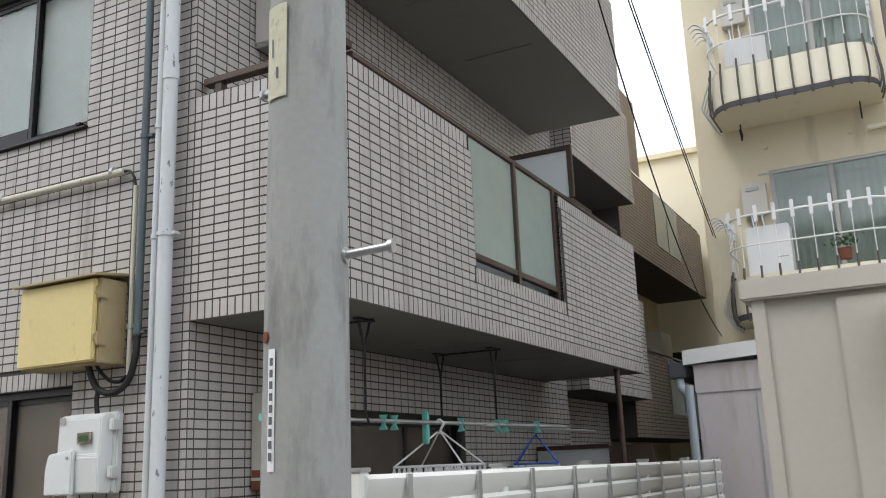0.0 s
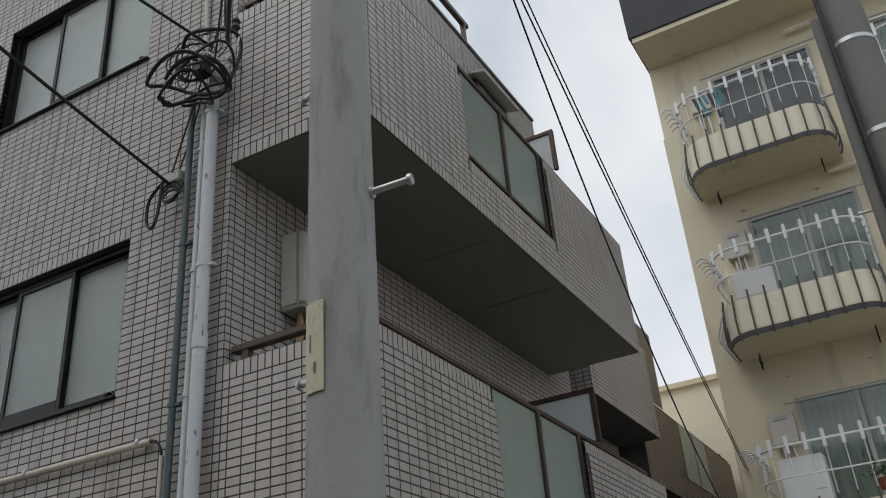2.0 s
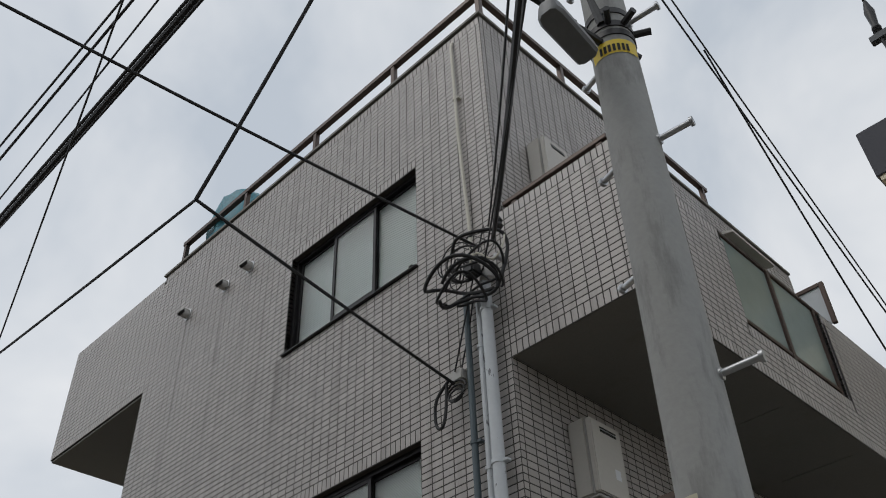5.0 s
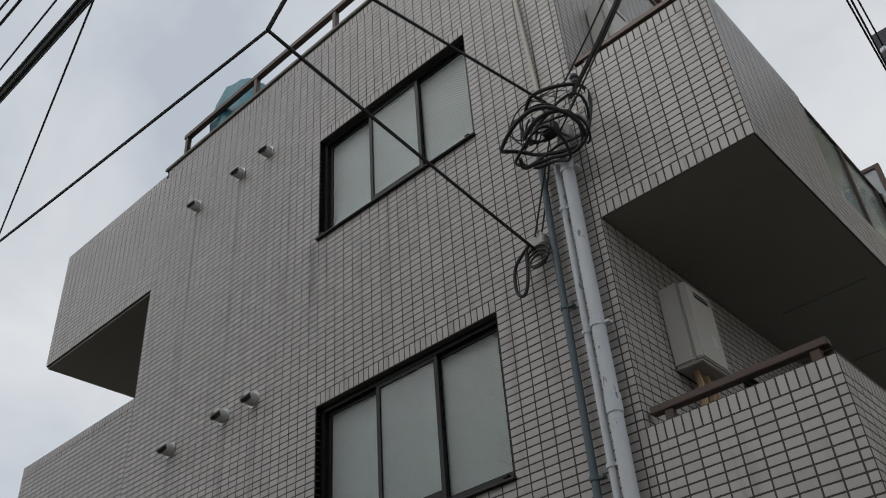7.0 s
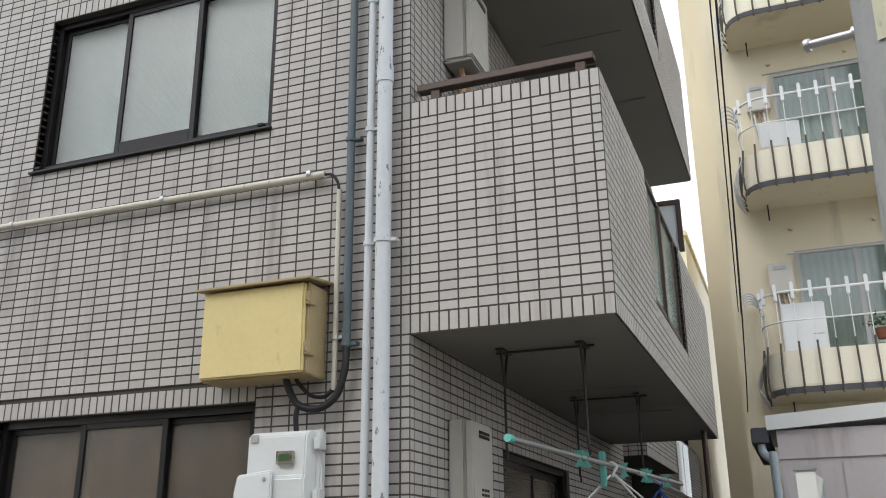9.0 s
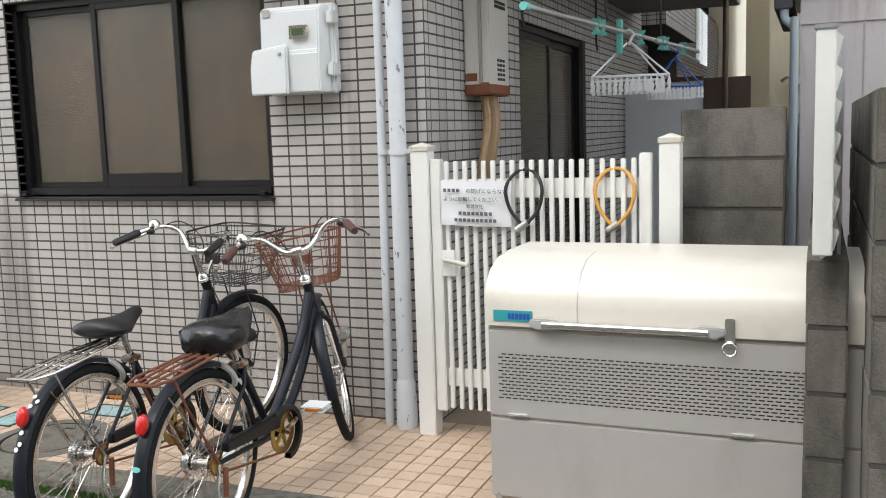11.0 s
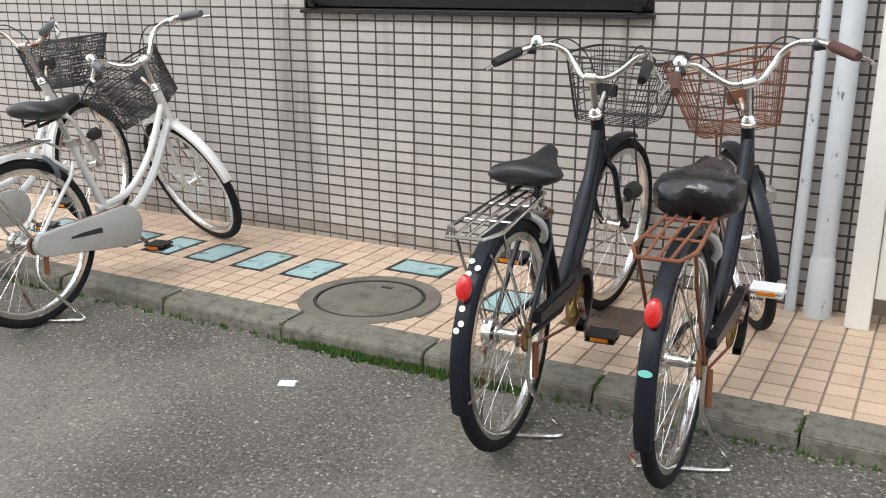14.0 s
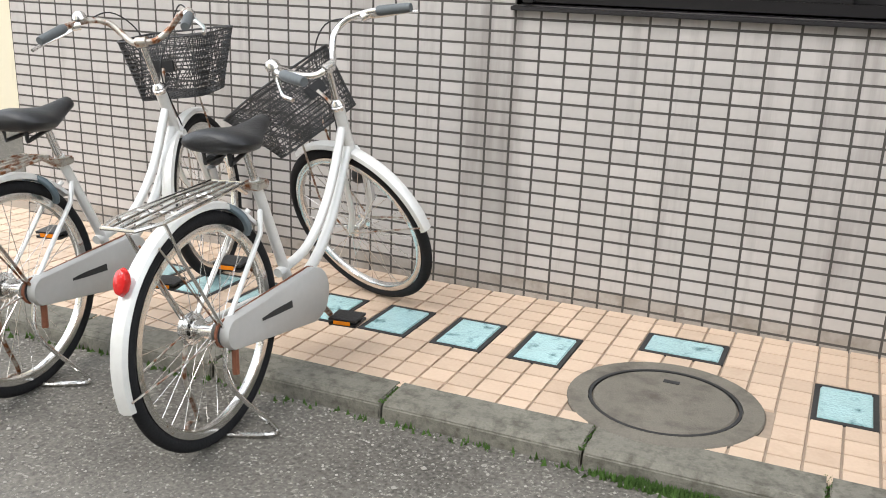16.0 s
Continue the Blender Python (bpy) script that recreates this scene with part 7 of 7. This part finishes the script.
    # lamp and dynamo
    lm = part("headlamp", Geo().lathe([(0, -0.03), (0.02, -0.03), (0.032, 0.0), (0.032, 0.03), (0, 0.034)], Matrix.Translation((0.975, -0.085, 0.50)) @ Matrix.Rotation(radians(90), 4, "Y"), 16), M_DARKWIRE if not torn else M_CHROME, bk, "front lamp", S)
    part("dynamo", Geo().tube([(0.96, -0.075, 0.47), (0.985, -0.07, 0.40)], 0.018, 10), M_STEEL, bk, "dynamo", S)
    # basket
    bz0, bz1 = 0.76, 0.985
    tilt_m = S @ Matrix.Translation((0.87, 0, 0.87)) @ Matrix.Rotation(radians(drop_basket), 4, "Y") @ Matrix.Translation((-0.87, 0, -0.87))
    def ring(t, n=40):
        hx, hy = 0.125 + 0.04 * t, 0.135 + 0.055 * t
        cx_ = 1.005 + 0.035 * t
        out = []
        for k in range(n):
            an = 2 * math.pi * k / n
            c_, s_ = math.cos(an), math.sin(an)
            p_ = 0.35
            out.append((cx_ + hx * math.copysign(abs(c_) ** p_, c_), hy * math.copysign(abs(s_) ** p_, s_), bz0 + (bz1 - bz0) * t))
        return out
    top = part("basket", Geo().tube(ring(1.0), 0.0045, 6, loop=True), basket, bk, "wire front basket", tilt_m)
    g = Geo()
    rw = 0.0018 if mesh_basket else 0.0017
    levels = 15 if mesh_basket else 6
    n = 72 if mesh_basket else 40
    for i in range(levels):
        g.tube(ring(i / levels, n), rw, 4, loop=True)
    lo_, hi_ = ring(0, n), ring(1, n)
    for k in range(n):
        g.tube([lo_[k], hi_[(k + (5 if mesh_basket else 0)) % n]], rw, 4)
        if mesh_basket:
            g.tube([lo_[k], hi_[(k - 5) % n]], rw, 4)
    for k in range(1, 9):
        y = -0.135 + 0.03 * k
        g.tube([(0.885, y, bz0), (1.125, y, bz0)], rw, 4)
        x = 0.88 + 0.028 * k
        g.tube([(x, -0.13, bz0), (x, 0.13, bz0)], rw, 4)
    tagged(part("basket_mesh", g, basket, bk, "basket wires", tilt_m, smooth=0), kind="stuff")
    part("basket_plate", Geo().box((0.868, -0.045, 0.86), (0.876, 0.045, 0.905)), M_DARKWIRE if not torn else M_RUST, bk, "basket mounting plate", tilt_m, bevel=0.003)
    part("basket_bracket", Geo().tube([ht + Vector((0.02, 0, 0.02)), (0.87, 0, 0.875)], 0.008, 8), M_RUSTMIX, bk, "", S)
    part("basket_stay", Geo().tube([(1.0, -0.06, bz0), (1.08, -0.065, 0.5), (fx, -0.06, R)], 0.004, 6), basket if not mesh_basket else M_RUSTMIX, bk, "", S)
    part("basket_stay", Geo().tube([(1.0, 0.06, bz0), (1.08, 0.065, 0.5), (fx, 0.06, R)], 0.004, 6), basket if not mesh_basket else M_RUSTMIX, bk, "", S)
    return bk


bk_a = bicycle("black city bicycle with a chrome bar and black wire basket", (-0.795, -1.385, -0.081), (-0.860, -0.310, -0.010), -10, -1, M_NAVY, M_CHROME, M_VINYL, M_CHROME, M_DARKWIRE, False, M_BLACK, M_VINYL, False, crank_at=-65, reach=0.04, seat=0.02, dots=True)
bk_b = bicycle("black city bicycle with a rusty basket and torn saddle", (-0.312, -1.350, -0.075), (-0.342, -0.300, -0.006), 27, -1, M_NAVY, M_CHROME, M_BROWN_GRIP, M_RUST, M_RUST, False, M_BLACK, M_VINYL, False, torn=True, crank_at=18, reach=0.03)
bk_c = bicycle("silver city bicycle with its front wheel turned aside", (-2.876, -1.380, -0.102), (-2.915, -0.345, -0.031), 75, -3, M_SILVER, M_CHROME, M_GREY_GRIP, M_CHROME, M_DARKWIRE, True, M_GUARD, M_VINYL, True, drop_basket=14, reach=0.02, seat=0.03, tall=0.06)
bk_d = bicycle("silver city bicycle with a rusty handlebar beside the wall", (-3.600, -1.377, -0.109), (-3.690, -0.360, -0.040), 12, -3, M_SILVER, M_RUSTMIX, M_GREY_GRIP, M_RUSTMIX, M_DARKWIRE, True, M_GUARD, M_VINYL, True, reach=0.02, stem=0.205, tall=0.06)

# ---- small things on the street ----
dx, dy = GX + 4 * PT, Y0 + 4 * PD
drain = solid("drain_cover", Geo().box((0.004, 0.004, -0.04), (3 * PT - 0.004, 3 * PD - 0.004, 0.004)), M_DRAIN, "square rusty iron drain cover in the paving", "drain cover", bevel=0.003)
drain.matrix_world = pose(dx, dy, slope(dx), 0, -0.57, 0)
for i in range(9):
    for k in (1, -1):
        u = 0.03 + 0.026 * i
        part("rib", Geo().box((-0.125, -0.002, 0.003), (0.125, 0.002, 0.0062)), M_DRAIN, drain, "", pose(0.14, u, 0, 0, 0, 0) if k == 1 else pose(u, 0.14, 0, 0, 0, 90), smooth=0)
random.seed(31)
solid("litter", Geo().box((-0.03, -0.022, 0), (0.03, 0.022, 0.004)), M_PAPER, "scrap of white paper on the asphalt", "litter", bevel=0.001).matrix_world = pose(-1.628, -1.394, slope(-1.628) - 0.0715, 0, 0, 25)
g = Geo()
for i in range(9000):
    x, y = random.uniform(-6, 3), -1.10 - abs(random.gauss(0, 0.9))
    s = random.uniform(0.002, 0.0065) * (1.6 if random.random() < 0.05 else 1)
    p = Vector((x, y, slope(x) - 0.0755 + s * 0.35 + 0.018 * max(0, (y + 1.5) / 0.44)))
    g.add([p + Vector((s * random.uniform(0.6, 1.2), 0, 0)), p + Vector((0, s * random.uniform(0.6, 1.2), 0)), p + Vector((-s, 0, 0)), p + Vector((0, -s, 0)), p + Vector((0, 0, s * 0.7))], [(0, 1, 4), (1, 2, 4), (2, 3, 4), (3, 0, 4)])
tagged(solid("gravel", g, M_GRIT, "loose pale grit scattered over the asphalt", "gravel", smooth=0), kind="stuff")
g = Geo()
for i in range(2600):
    k = random.random()
    x = random.choice((-1.62, -1.42, -1.25, -1.0)) + random.gauss(0, 0.10) if k < 0.75 else random.uniform(-5, 1.5)
    y = -1.104 - abs(random.gauss(0, 0.016))
    h = random.uniform(0.008, 0.03)
    p = Vector((x, y, slope(x) - 0.061))
    u = Vector((random.uniform(-1, 1), random.uniform(-1, 1), 0)) * 0.009
    g.add([p - u, p + u, p + Vector((random.uniform(-0.004, 0.004), random.uniform(-0.004, 0.004), h))], [(0, 1, 2)])
for jx in kerb_x:
    for i in range(70):
        p = Vector((jx - 0.003 + random.gauss(0, 0.007), random.uniform(-1.10, -0.94), slope(jx) - 0.004))
        u = Vector((random.uniform(-1, 1), random.uniform(-1, 1), 0)) * 0.005
        g.add([p - u, p + u, p + Vector((0, 0, random.uniform(0.004, 0.011)))], [(0, 1, 2)])
tagged(solid("moss", g, M_MOSS, "green moss along the foot of the kerb", "moss", smooth=0), kind="stuff")

# ---- pieces of the wall and the pavement, one by one ----
me = tile_mesh([(0, 0, 0.1, 0.05)], (0, 0, 0), (1, 0, 0), (0, 0, 1), (0, -1, 0))
me.materials.append(M_TILE)
me.materials.append(M_GROUT)
low = me.copy()
low.materials[0] = M_TILE_LOW
for a, b, w, h in field(-2.45, -1.05, 0.0, 1.05, anchor=-0.05):
    ob = new("tile", low if b < 0.04 else me)
    ob.parent, ob.location = wall_front, (a, 0, b)
me = tile_mesh([(0, 0, PT, PD)], (0, 0, 0), (1, 0, 0), (0, 1, 0), (0, 0, 1), thick=0.01, joint=0.006, mortar=False)
me.materials.append(M_PAVER)
for a, b in NEAR:
    ob = new("paving_tile", me)
    ob.parent = pavement
    ob.matrix_basis = pose(a, b, slope(a) + 0.001, 0, -0.57, 0)
far_m = tile_mesh([(a, b, PT, PD) for a, b in FAR], (0, 0, 0), (1, 0, 0), (0, 1, 0), (0, 0, 1), thick=0.01, joint=0.006, mortar=False)
for v in far_m.vertices:
    v.co.z += slope(v.co.x) + 0.001
far_m.materials.append(M_PAVER)
ob = tagged(new("paving_tiles", far_m), kind="stuff")
ob.parent = pavement
